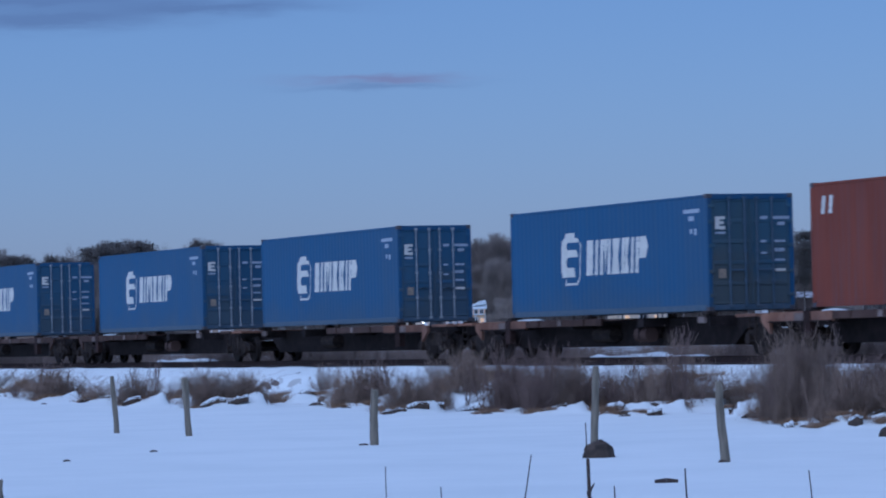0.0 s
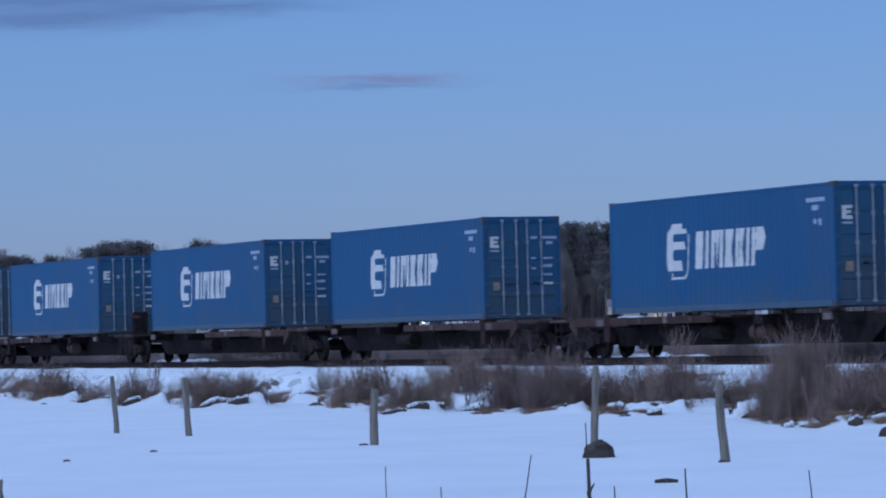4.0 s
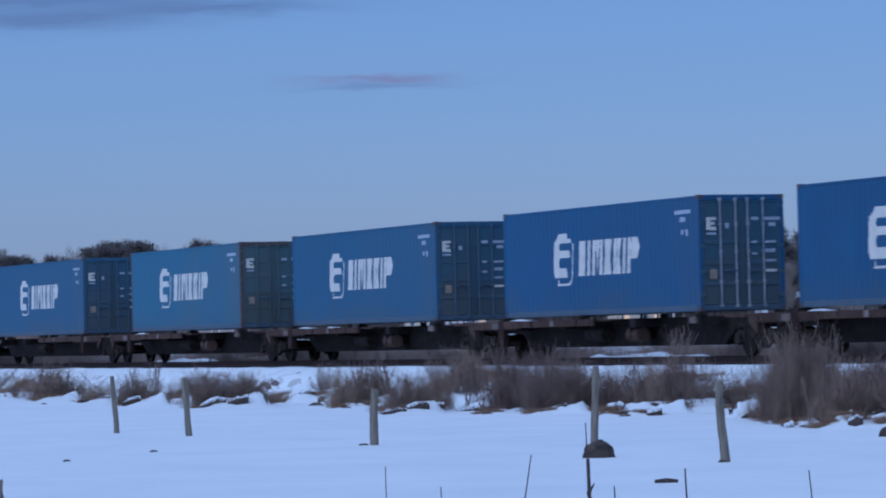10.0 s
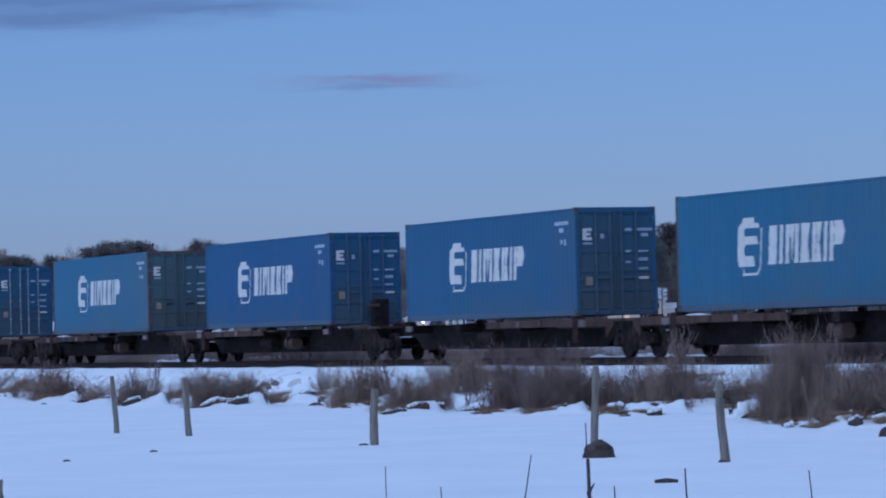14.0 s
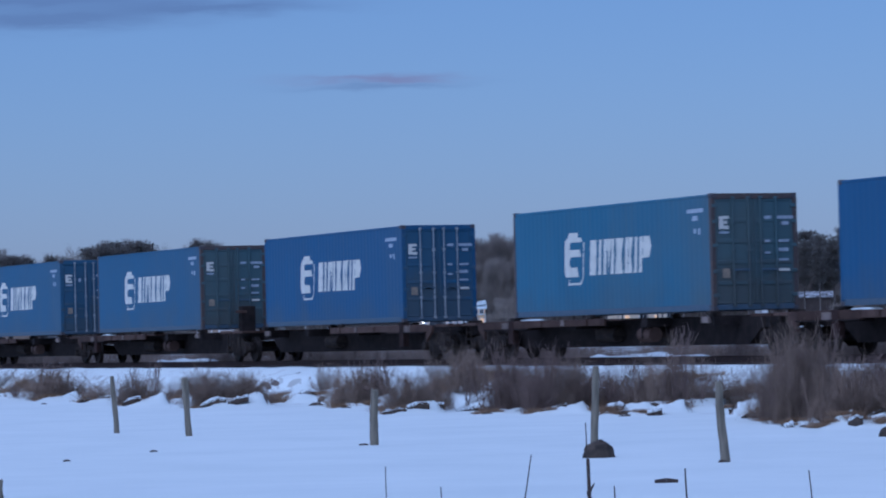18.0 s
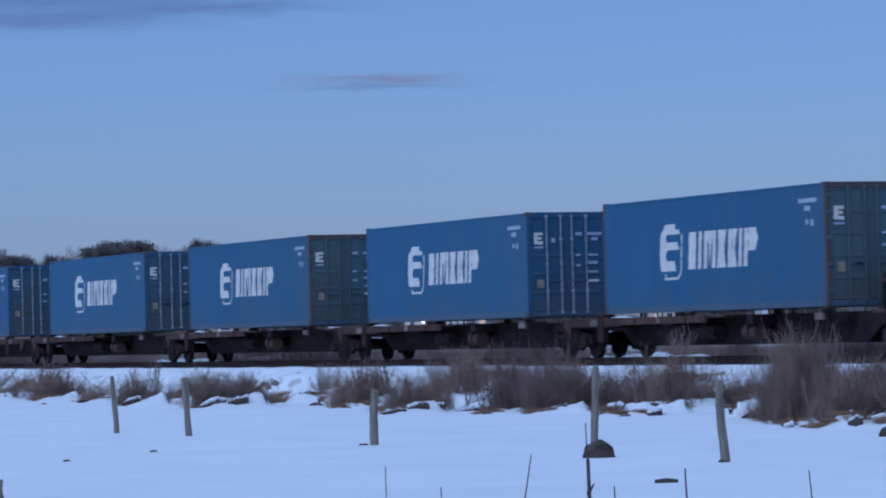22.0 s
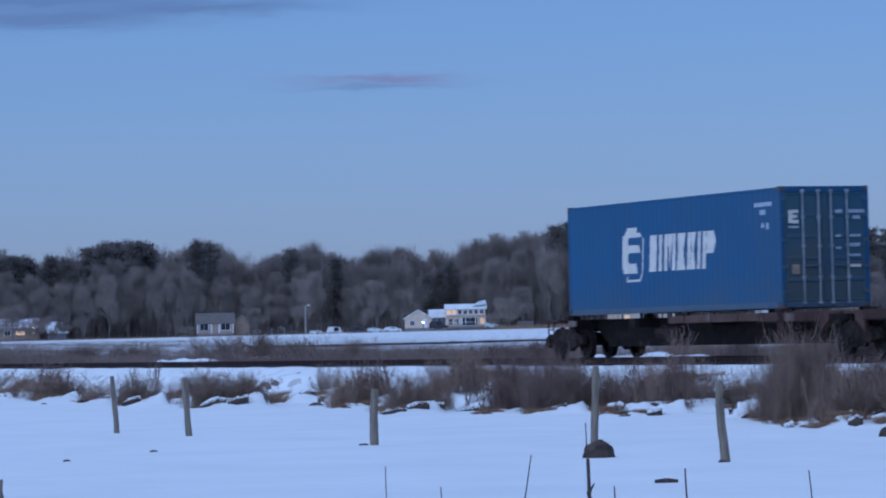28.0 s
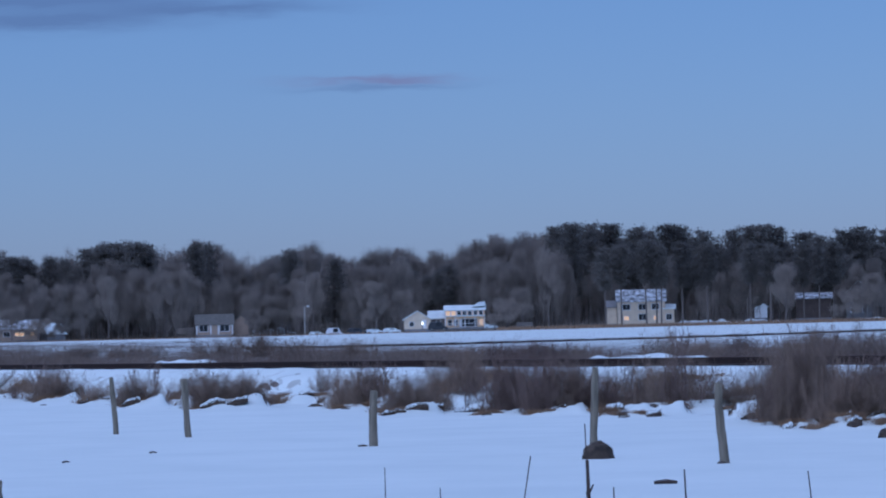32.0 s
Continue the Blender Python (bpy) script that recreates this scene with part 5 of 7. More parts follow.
def tufts_at(x, y, n, s, h, deep=2.6):
    """A clump of n tussocks, spread s metres along the bank."""
    for k in range(n):
        f = (k + 0.5) / n - 0.5
        back = tuft_rnd.uniform(0.05, deep)
        px, py = x + 0.39 * s * f - 0.92 * back, y + 0.92 * s * f + 0.39 * back
        w = tuft_rnd.uniform(0.45, 0.95) * (1.0 if deep > 1 else 0.42)
        plant(TUFTS[tuft_rnd.randint(0, 2)], px, py, w, h * tuft_rnd.uniform(0.7, 1.5), "tussock of dry brown marsh grass in snow", "grass", "grass tussocks along the bank")


shrub_at(0, -115.26, 34.13, 2.2, 0.92)
shrub_at(0, -122.69, 35.03, 0.81, 0.55)
shrub_at(3, -100.56, 32.44, 0.96, 0.96)
shrub_at(0, -107.6, 36.63, 1.66, 0.82)
shrub_at(1, -92.93, 32.89, 1.41, 0.86)
shrub_at(1, -86.9, 33.7, 0.98, 0.89)
shrub_at(0, -87.14, 34.46, 0.96, 0.86)
shrub_at(0, -78.48, 32.04, 1.12, 0.86)
shrub_at(1, -79.65, 33.19, 0.82, 0.88)
shrub_at(0, -87.22, 37.24, 0.92, 0.86)
shrub_at(2, -75.18, 33.16, 0.93, 1.4)
shrub_at(2, -73.65, 33.36, 0.99, 1.42)
shrub_at(2, -75.03, 33.6, 1.09, 1.25)
shrub_at(1, -73.36, 33.9, 0.85, 1.15)
shrub_at(0, -76.84, 35.62, 0.87, 1.0)
shrub_at(1, -72.0, 35.9, 1.01, 0.85)
shrub_at(3, -71.41, 35.61, 1.4, 1.59)
shrub_at(3, -71.28, 35.58, 0.96, 1.41)
shrub_at(0, -70.81, 36.68, 1.09, 0.71)
shrub_at(1, -61.73, 33.09, 1.06, 1.49)
shrub_at(1, -58.68, 31.92, 1.05, 1.65)
shrub_at(2, -61.64, 33.22, 0.98, 1.0)
shrub_at(1, -58.53, 32.15, 0.99, 1.37)
shrub_at(3, -56.0, 31.1, 0.79, 1.37)
shrub_at(0, -55.86, 31.47, 0.98, 0.7)
shrub_at(0, -55.53, 31.75, 0.8, 0.7)
shrub_at(1, -54.93, 31.78, 0.91, 0.6)
shrub_at(0, -133.58, 37.24, 1.32, 0.77)
shrub_at(1, -115.95, 34.68, 1.54, 0.94)
shrub_at(1, -100.52, 32.44, 1.09, 0.82)
shrub_at(1, -93.18, 32.16, 1.4, 0.95)
shrub_at(1, -92.8, 33.1, 1.23, 0.83)
shrub_at(1, -87.26, 34.27, 1.09, 0.93)
shrub_at(1, -78.41, 32.02, 0.87, 0.9)
shrub_at(0, -85.28, 36.09, 1.12, 0.9)
shrub_at(1, -83.42, 35.85, 0.98, 0.88)
shrub_at(2, -73.37, 34.47, 1.02, 1.05)
shrub_at(1, -55.8, 31.44, 0.77, 0.7)
shrub_at(1, -61.58, 33.25, 0.87, 1.39)
shrub_at(2, -58.58, 32.11, 1.05, 1.14)
shrub_at(1, -87.05, 34.68, 0.93, 0.93)
shrub_at(0, -97.18, 37.09, 0.63, 0.74)
shrub_at(0, -108.44, 33.68, 1.0, 0.62)
shrub_at(0, -73.13, 34.53, 0.41, 0.53)
for b, r, w, h in ((3.66, 79.0, 1.0, 1.5), (3.05, 80.5, 0.8, 1.15), (6.05, 67.5, 0.8, 1.6), (6.75, 66.5, 0.9, 0.9), (0.95, 83.5, 0.9, 1.55), (1.75, 82.5, 0.8, 1.5), (0.35, 88.0, 0.7, 1.1),
                   (-6.45, 124.0, 1.5, 1.3), (-6.15, 123.0, 1.1, 1.15), (-4.75, 110.0, 0.8, 1.25), (-4.95, 110.5, 0.6, 1.0), (-1.35, 97.5, 1.0, 1.0), (-1.0, 93.0, 0.9, 0.95), (7.15, 66.0, 1.0, 0.9)):
    shrub_at(4, *far(b, r), w, h)
for b, r, w, h in ((2.55, 82.5, 0.9, 0.8), (2.85, 83.5, 1.0, 0.85), (3.2, 82.5, 1.0, 0.9), (3.55, 82.0, 0.9, 0.95)):
    shrub_at(0, *far(b, r), w, h)
for b, r, w, h in ((6.4, 69.0, 1.0, 0.85), (6.8, 69.5, 1.0, 0.85), (7.2, 69.0, 1.0, 0.85), (5.6, 68.0, 0.9, 1.3), (5.9, 67.5, 0.9, 1.35), (5.35, 69.0, 0.8, 1.0)):
    shrub_at(2, *far(b, r), w, h)
tufts_at(-125.82, 35.23, 2, 0.73, 0.54)
tufts_at(-126.91, 36.5, 2, 0.94, 0.59)
tufts_at(-113.4, 33.85, 2, 1.00, 0.34)
tufts_at(-108.28, 33.49, 3, 1.08, 0.47)
tufts_at(-99.84, 32.22, 2, 0.92, 0.4)
tufts_at(-107.43, 35.85, 2, 0.61, 0.45)
tufts_at(-94.23, 32.47, 2, 0.87, 0.35)
tufts_at(-95.56, 34.35, 3, 0.98, 0.65)
tufts_at(-86.66, 33.76, 3, 0.89, 0.66)
tufts_at(-78.31, 31.81, 3, 0.90, 0.47)
tufts_at(-82.33, 34.13, 4, 1.17, 0.55)
tufts_at(-84.85, 36.62, 4, 1.26, 0.47)
tufts_at(-74.9, 33.32, 4, 1.04, 0.49)
tufts_at(-73.4, 33.42, 3, 0.90, 0.44)
tufts_at(-75.07, 34.91, 2, 0.66, 0.34)
tufts_at(-72.55, 34.66, 3, 0.74, 0.36)
tufts_at(-74.37, 36.39, 3, 0.79, 0.3)
tufts_at(-73.56, 37.01, 2, 0.65, 0.22)
tufts_at(-70.46, 36.83, 3, 0.80, 0.27)
tufts_at(-61.43, 33.17, 4, 0.93, 0.43)
tufts_at(-55.95, 30.88, 2, 0.13, 0.18)
tufts_at(-55.53, 31.45, 3, 0.69, 0.4)
tufts_at(-54.79, 31.67, 3, 0.60, 0.36)
tufts_at(-119.81, 32.58, 2, 0.60, 0.16, 0.4)
tufts_at(-119.39, 32.99, 2, 0.60, 0.11, 0.4)
tufts_at(-112.55, 32.86, 2, 0.39, 0.16, 0.4)
tufts_at(-112.17, 33.1, 2, 0.39, 0.11, 0.4)
tufts_at(-107.34, 32.85, 2, 0.34, 0.16, 0.4)
tufts_at(-106.96, 33.04, 2, 0.34, 0.11, 0.4)
tufts_at(-98.91, 31.56, 2, 0.33, 0.16, 0.4)
tufts_at(-98.54, 31.74, 2, 0.33, 0.11, 0.4)
tufts_at(-106.43, 35.39, 2, 0.20, 0.16, 0.4)
tufts_at(-106.1, 35.46, 2, 0.20, 0.11, 0.4)
tufts_at(-91.94, 31.41, 2, 0.52, 0.16, 0.4)
tufts_at(-91.51, 31.74, 2, 0.52, 0.11, 0.4)
tufts_at(-98.82, 36.17, 2, 0.30, 0.16, 0.4)
tufts_at(-98.44, 36.31, 2, 0.30, 0.11, 0.4)
tufts_at(-96.16, 36.42, 2, 0.14, 0.16, 0.4)
tufts_at(-95.84, 36.42, 2, 0.14, 0.11, 0.4)
tufts_at(-85.77, 33.04, 2, 0.19, 0.16, 0.4)
tufts_at(-85.43, 33.09, 2, 0.19, 0.11, 0.4)
tufts_at(-85.96, 33.94, 2, 0.18, 0.16, 0.4)
tufts_at(-85.62, 33.98, 2, 0.18, 0.11, 0.4)
tufts_at(-77.42, 31.09, 2, 0.35, 0.16, 0.4)
tufts_at(-77.03, 31.25, 2, 0.35, 0.11, 0.4)
tufts_at(-86.26, 36.25, 2, 0.23, 0.16, 0.4)
tufts_at(-85.9, 36.32, 2, 0.23, 0.11, 0.4)
tufts_at(-74.24, 32.09, 2, 0.30, 0.16, 0.4)
tufts_at(-73.87, 32.21, 2, 0.30, 0.11, 0.4)
tufts_at(-72.56, 32.64, 2, 0.34, 0.16, 0.4)
tufts_at(-72.16, 32.79, 2, 0.34, 0.11, 0.4)
tufts_at(-72.19, 33.91, 2, 0.06, 0.16, 0.4)
tufts_at(-71.89, 33.83, 2, 0.06, 0.11, 0.4)
tufts_at(-69.28, 32.88, 2, 0.19, 0.16, 0.4)
tufts_at(-68.93, 32.9, 2, 0.19, 0.11, 0.4)
tufts_at(-68.22, 33.22, 2, 0.18, 0.16, 0.4)
tufts_at(-67.88, 33.23, 2, 0.18, 0.11, 0.4)
tufts_at(-70.14, 34.98, 2, 0.25, 0.16, 0.4)
tufts_at(-69.78, 35.04, 2, 0.25, 0.11, 0.4)
tufts_at(-69.71, 35.91, 2, 0.24, 0.16, 0.4)
tufts_at(-69.35, 35.96, 2, 0.24, 0.11, 0.4)
tufts_at(-60.71, 32.2, 2, 0.12, 0.16, 0.4)
tufts_at(-60.4, 32.15, 2, 0.12, 0.11, 0.4)
tufts_at(-57.64, 31.07, 2, 0.14, 0.16, 0.4)
tufts_at(-57.32, 31.03, 2, 0.14, 0.11, 0.4)
tufts_at(-55.04, 30.26, 2, 0.18, 0.16, 0.4)
tufts_at(-54.7, 30.26, 2, 0.18, 0.11, 0.4)
tufts_at(-54.69, 30.71, 2, 0.18, 0.16, 0.4)
tufts_at(-54.36, 30.69, 2, 0.18, 0.11, 0.4)
tufts_at(-53.89, 31.04, 2, 0.16, 0.16, 0.4)
tufts_at(-53.56, 31.01, 2, 0.16, 0.11, 0.4)


BARE_SNOW = [(-4.62, -3.76), (-0.86, -0.12), (2.10, 3.99), (3.91, 4.24), (-6.49, -6.13)]


def marsh_growth():
    """Low dead brush on the flats beyond the track."""
    rnd = random.Random(8)
    vs, fs = [], []

    def blade(x, y, z, h, w):
        b = rnd.uniform(0, math.pi)
        dx, dy = math.cos(b) * w, math.sin(b) * w
        lx, ly = rnd.gauss(0, 0.45) * h, rnd.gauss(0, 0.45) * h
        i = len(vs)
        vs.extend([(x - dx, y - dy, z - 0.05), (x + dx, y + dy, z - 0.05), (x + lx * 0.5 + dx * 0.6, y + ly * 0.5 + dy * 0.6, z + h * 0.6), (x + lx * 0.5 - dx * 0.6, y + ly * 0.5 - dy * 0.6, z + h * 0.6), (x + lx, y + ly, z + h)])
        fs.extend([(i, i + 1, i + 2, i + 3), (i + 3, i + 2, i + 4)])

    for _ in range(21000):
        t = rnd.uniform(-8.2, 8.2)
        y = 43.5 + (120 if t < -0.2 else 42) * rnd.random() ** 1.6
        a = radians(YAW - t)
        r = y / math.cos(a)
        x = -math.sin(a) * r
        d = noise.noise(Vector((x * 0.06, y * 0.11, 9.1)))
        if y < 46.5 and any(a < t < b for a, b in BARE_SNOW):
            continue
        if d < (-0.45 if t < -0.2 else -0.15) and rnd.random() < 0.85:
            continue
        z = ground_z(x, y)
        heap = noise.noise(Vector((t * 1.1, y * 0.02, 5.5))) + 0.5 * noise.noise(Vector((t * 3.3, y * 0.03, 6.5)))
        size = rnd.uniform(0.35, 1.0) * max(0.3, 0.8 + 1.2 * heap) * (0.75 + 0.9 * max(0, d)) * (1.0 if y < 62 else 0.75) * (1.6 if t < -4.2 else 1.3 if t < -0.2 else 0.95)
        for _ in range(11):
            blade(x + rnd.gauss(0, 0.3), y + rnd.gauss(0, 0.4), z, size * rnd.uniform(0.3, 1.1), rnd.uniform(0.005, 0.013))
    ob = quick_mesh("marsh_brush", vs, fs, "marsh")
    tagged(ob, "low dead brown brush on the marsh behind the track", "brush", kind="stuff")


marsh_growth()


def snow_drift(x, y, length, turn, top=0.0):
    """A low wind-packed bank of snow."""
    bm = bmesh.new()
    bmesh.ops.create_icosphere(bm, subdivisions=4, radius=1.0)
    for v in bm.verts:
        d = 1 + 0.25 * noise.fractal(Vector((v.co.x * 3 + x, v.co.y * 2, v.co.z)), 1.0, 2.0, 4)
        lump = 0.75 + 0.35 * noise.fractal(Vector((v.co.x * length * 0.35, x, 0)), 1.0, 2.0, 3)
        v.co = Vector((v.co.x * length / 2, v.co.y * 0.6 * d, v.co.z * 0.6 * d * lump * (0.9 + 0.1 * v.co.x)))
    ob = finish("snow_drift", bm, "roof_snow", smooth=True)
    ob.matrix_basis = pose(x, y, top - 0.48, 0, 0, turn)
    tagged(ob, "low drift of wind-packed snow beside the track", "snow drift", group="snow drifts beyond the track")


shrub_at(0, -141.46, 47.00, 2, 1.0)
shrub_at(0, -156.10, 47.00, 2, 1.0)
shrub_at(0, -148.06, 47.00, 1.6, 0.9)
shrub_at(2, -134.67, 47.00, 1.6, 1.25)
shrub_at(0, -131.66, 47.00, 1.8, 1.1)
shrub_at(2, -127.81, 47.00, 2, 1.2)
shrub_at(0, -124.15, 47.00, 2, 1.1)
shrub_at(0, -121.24, 47.00, 1.5, 1.1)
shrub_at(0, -118.72, 47.00, 1.2, 1.0)
shrub_at(2, -111.18, 47.00, 1.6, 1.1)
shrub_at(0, -109.24, 47.00, 1.4, 1.1)
shrub_at(2, -107.36, 47.00, 1.8, 1.25)
shrub_at(2, -105.08, 47.00, 2, 1.3)
shrub_at(2, -102.67, 47.00, 1.5, 1.2)
shrub_at(0, -91.53, 47.00, 1.3, 1.0)
shrub_at(2, -90.13, 47.00, 1.1, 1.25)
shrub_at(0, -88.09, 47.00, 1.6, 1.1)
shrub_at(0, -84.54, 47.00, 1.6, 1.2)
shrub_at(0, -82.70, 47.00, 1.6, 1.1)
shrub_at(3, -94.82, 47.00, 1.3, 1.35)
shrub_at(0, -165.45, 47.00, 2, 1.0)
shrub_at(0, -407.68, 142.26, 6.17, 2.61)
shrub_at(1, -341.17, 123.31, 4.03, 2.42)
shrub_at(0, -321.23, 119.27, 4.35, 1.63)
shrub_at(0, -290.07, 112.97, 2.97, 1.48)
shrub_at(3, -258.46, 103.02, 2.65, 1.50)
shrub_at(2, -216.02, 94.97, 3.00, 0.97)
shrub_at(2, -205.10, 92.90, 2.86, 1.14)
shrub_at(0, -205.53, 95.86, 2.16, 0.86)
shrub_at(3, -183.20, 91.34, 2.93, 1.69)
shrub_at(0, -185.94, 94.55, 2.98, 1.26)
shrub_at(2, -177.48, 92.73, 1.59, 1.46)
shrub_at(1, -170.39, 93.68, 3.09, 1.48)
shrub_at(3, -167.37, 94.22, 3.29, 1.62)
shrub_at(0, -406.20, 131.04, 6.10, 1.76)
shrub_at(0, -427.65, 129.47, 9.93, 1.56)
shrub_at(0, -241.38, 99.78, 4.15, 0.91)
shrub_at(0, -228.06, 97.25, 3.15, 0.94)
snow_drift(-134.49, 45.30, 13.03, 0.0, 0.11)
snow_drift(-110.33, 45.30, 6.39, 0.0, -0.00)
snow_drift(-93.49, 45.30, 15.91, 0.0, 0.07)
snow_drift(-89.35, 45.30, 1.53, 0.0, -0.01)
snow_drift(-152.93, 45.30, 4.79, 0.0, 0.04)


# ---- far side of the marsh: trees ----
def bare_tree(seed, h, spread, low):
    """A leafless tree: trunk, limbs and a rounded haze of fine twigs."""
    rnd = random.Random(seed)
    ob = empty("bare_tree", pose(0, 0, -80))
    trunk, twigs = [], []
    top = Vector((rnd.uniform(-0.6, 0.6), rnd.uniform(-0.6, 0.6), h * 0.7))
    pts = [(top * t) + Vector((rnd.uniform(-0.15, 0.15), rnd.uniform(-0.15, 0.15), 0)) * (t > 0) for t in (0, 0.25, 0.5, 0.75, 1.0)]
    trunk.append(([tuple(p) for p in pts], 0.2, 0.08))
    lobes = []
    for k in range(12):
        a = k * 2.4 + rnd.uniform(-0.4, 0.4)
        f = rnd.random()
        out = spread * rnd.uniform(0.35, 0.95) * (1 - 0.62 * f * f)
        c = Vector((math.cos(a) * out, math.sin(a) * out, h * (low + 0.08 + (0.76 - low) * f)))
        lobes.append((c, spread * rnd.uniform(0.2, 0.55), h * rnd.uniform(0.09, 0.2)))
        s = top * max(low, min(0.95, c.z / h - 0.2) / 0.7)
        trunk.append(([tuple(s), tuple(s.lerp(c, 0.5) + Vector((0, 0, -0.3))), tuple(c)], 0.10, 0.04))
        for _ in range(6):
            e = c + Vector((rnd.gauss(0, 1), rnd.gauss(0, 1), rnd.uniform(0.3, 1.4))).normalized() * lobes[-1][2] * 0.8
            trunk.append(([tuple(c.lerp(s, rnd.uniform(0, 0.4))), tuple(e)], 0.05, 0.02))
    for c, rx, rz in lobes:
        for _ in range(170):
            d = Vector((rnd.gauss(0, 1), rnd.gauss(0, 1), rnd.gauss(0.15, 1))).normalized() * rnd.random() ** 0.45
            p = c + Vector((d.x * rx, d.y * rx, d.z * rz))
            way = Vector((d.x + rnd.gauss(0, 0.4), d.y + rnd.gauss(0, 0.4), abs(d.z) + rnd.uniform(0.8, 2.4))).normalized() * rnd.uniform(0.9, 2.6)
            q = p + way
            q.z = min(q.z, h * 1.01)
            twigs.append(([tuple(p), tuple(q)], 0.046, 0.014))
    twig_tubes(trunk, "trunk", "bark", ob)
    tagged(twig_tubes(twigs, "crown", "bare", ob), kind="stuff")
    return ob


def clump(vs, fs, rnd, c, size, n, flat=0.6):
    for _ in range(n):
        d = Vector((rnd.gauss(0, 1), rnd.gauss(0, 1), rnd.gauss(0, flat))) * size * 0.45
        p = Vector(c) + d
        u = Vector((rnd.gauss(0, 1), rnd.gauss(0, 1), rnd.gauss(0, 0.7))).normalized() * size * rnd.uniform(0.10, 0.2)
        v = Vector((rnd.gauss(0, 1), rnd.gauss(0, 1), rnd.gauss(0, 0.7))).normalized() * size * rnd.uniform(0.07, 0.15)
        i = len(vs)
        vs.extend([tuple(p - u), tuple(p + v), tuple(p + u * 1.1), tuple(p - v)])
        fs.append((i, i + 1, i + 2, i + 3))


def pine_tree(seed, h, spread, low, cone=False):
    """An old pine: bare lower trunk, tiers of limbs with ragged plumes of needles."""
    rnd = random.Random(seed)
    ob = empty("spruce_tree" if cone else "pine_tree", pose(0, 0, -80))
    paths = [([(0, 0, -0.3), (rnd.uniform(-0.2, 0.2), 0.1, h * 0.5), (rnd.uniform(-0.3, 0.3), 0, h * 0.97)], 0.42, 0.08)]
    vs, fs = [], []
    tiers = 15 if cone else 11
    for k in range(tiers):
        t = low + (1 - low) * (k + 0.5) / tiers
        f = (t - low) / (1 - low)
        if cone:
            reach = spread * (1.02 - f) * rnd.uniform(0.85, 1.1)
        else:
            reach = spread * (0.25 + 0.75 * math.sqrt(max(0.0, 1 - (max(0.0, f - 0.3) / 0.72) ** 2))) * (0.6 + 0.4 * min(1, f * 3)) * rnd.uniform(0.7, 1.15)
        n = 6 if cone else rnd.randint(5, 8)
        a0 = rnd.uniform(0, math.tau)
        for j in range(n):
            a = a0 + j * math.tau / n + rnd.uniform(-0.35, 0.35)
            rr = reach * rnd.uniform(0.6, 1.05)
            z = h * t + rnd.uniform(-0.5, 0.5)
            tip = Vector((math.cos(a) * rr, math.sin(a) * rr, z + (-0.5 if cone else 0.7)))
            if not cone:
                paths.append(([(0, 0, z - 0.6), tuple(tip * 0.5 + Vector((0, 0, z * 0.5 - 0.3))), tuple(tip)], 0.08, 0.03))
            for q in (0.35, 0.7, 1.0):
                c = Vector((0, 0, z)).lerp(tip, q)
                clump(vs, fs, rnd, c, (1.0 if cone else 1.7) * rnd.uniform(0.7, 1.15), 34, 0.5)
    for _ in range(4):
        clump(vs, fs, rnd, (rnd.uniform(-0.6, 0.6), rnd.uniform(-0.6, 0.6), h * rnd.uniform(0.93, 0.99)), 1.3 if not cone else 0.5, 34)
    twig_tubes(paths, "trunk", "pine_bark", ob)
    tagged(quick_mesh("crown", vs, fs, "needle", ob), kind="stuff")
    return ob


BARE = [bare_tree(31, 20.0, 4.6, 0.22), bare_tree(32, 20.0, 5.6, 0.12), bare_tree(33, 20.0, 3.8, 0.3), bare_tree(34, 20.0, 5.0, 0.05)]
PINE = [pine_tree(41, 24.0, 4.0, 0.48), pine_tree(42, 24.0, 4.6, 0.40), pine_tree(43, 24.0, 3.4, 0.52), pine_tree(44, 24.0, 4.8, 0.3)]
SPRUCE = [pine_tree(46, 20.0, 3.4, 0.08, cone=True)]
TREE_WORDS = {"bare_tree": "leafless grey-brown deciduous tree at the wood's edge", "pine_tree": "tall dark green pine with a ragged crown", "spruce_tree": "dark pointed spruce among bare trees"}

# skyline of the wood: bearing in degrees, height of the tops at 900 m
SKYLINE = [(-7.90, 24.0), (-7.10, 23.5), (-6.74, 22.9), (-6.47, 21.4), (-6.29, 23.1), (-6.02, 22.4), (-5.79, 25.0), (-5.30, 25.7), (-4.93, 26.1), (-4.71, 25.1), (-4.39, 25.0), (-3.94, 25.2), (-3.76, 25.6), (-3.49, 22.9), (-3.13, 21.9), (-2.58, 22.1), (-2.45, 23.2), (-2.13, 24.5), (-1.85, 23.7), (-1.68, 21.4), (-1.31, 21.7), (-1.04, 23.0), (-0.67, 23.8), (-0.40, 22.0), (0.14, 21.8), (0.60, 24.2), (1.06, 25.2), (1.52, 25.3), (1.75, 27.6), (1.98, 28.2), (2.70, 28.2), (3.15, 27.0), (3.65, 27.5), (4.15, 25.8), (4.42, 24.4), (4.69, 26.1), (5.15, 26.6), (5.86, 24.6), (6.13, 22.9), (6.50, 25.2), (6.77, 25.3), (7.10, 24.3), (7.93, 24.2)]


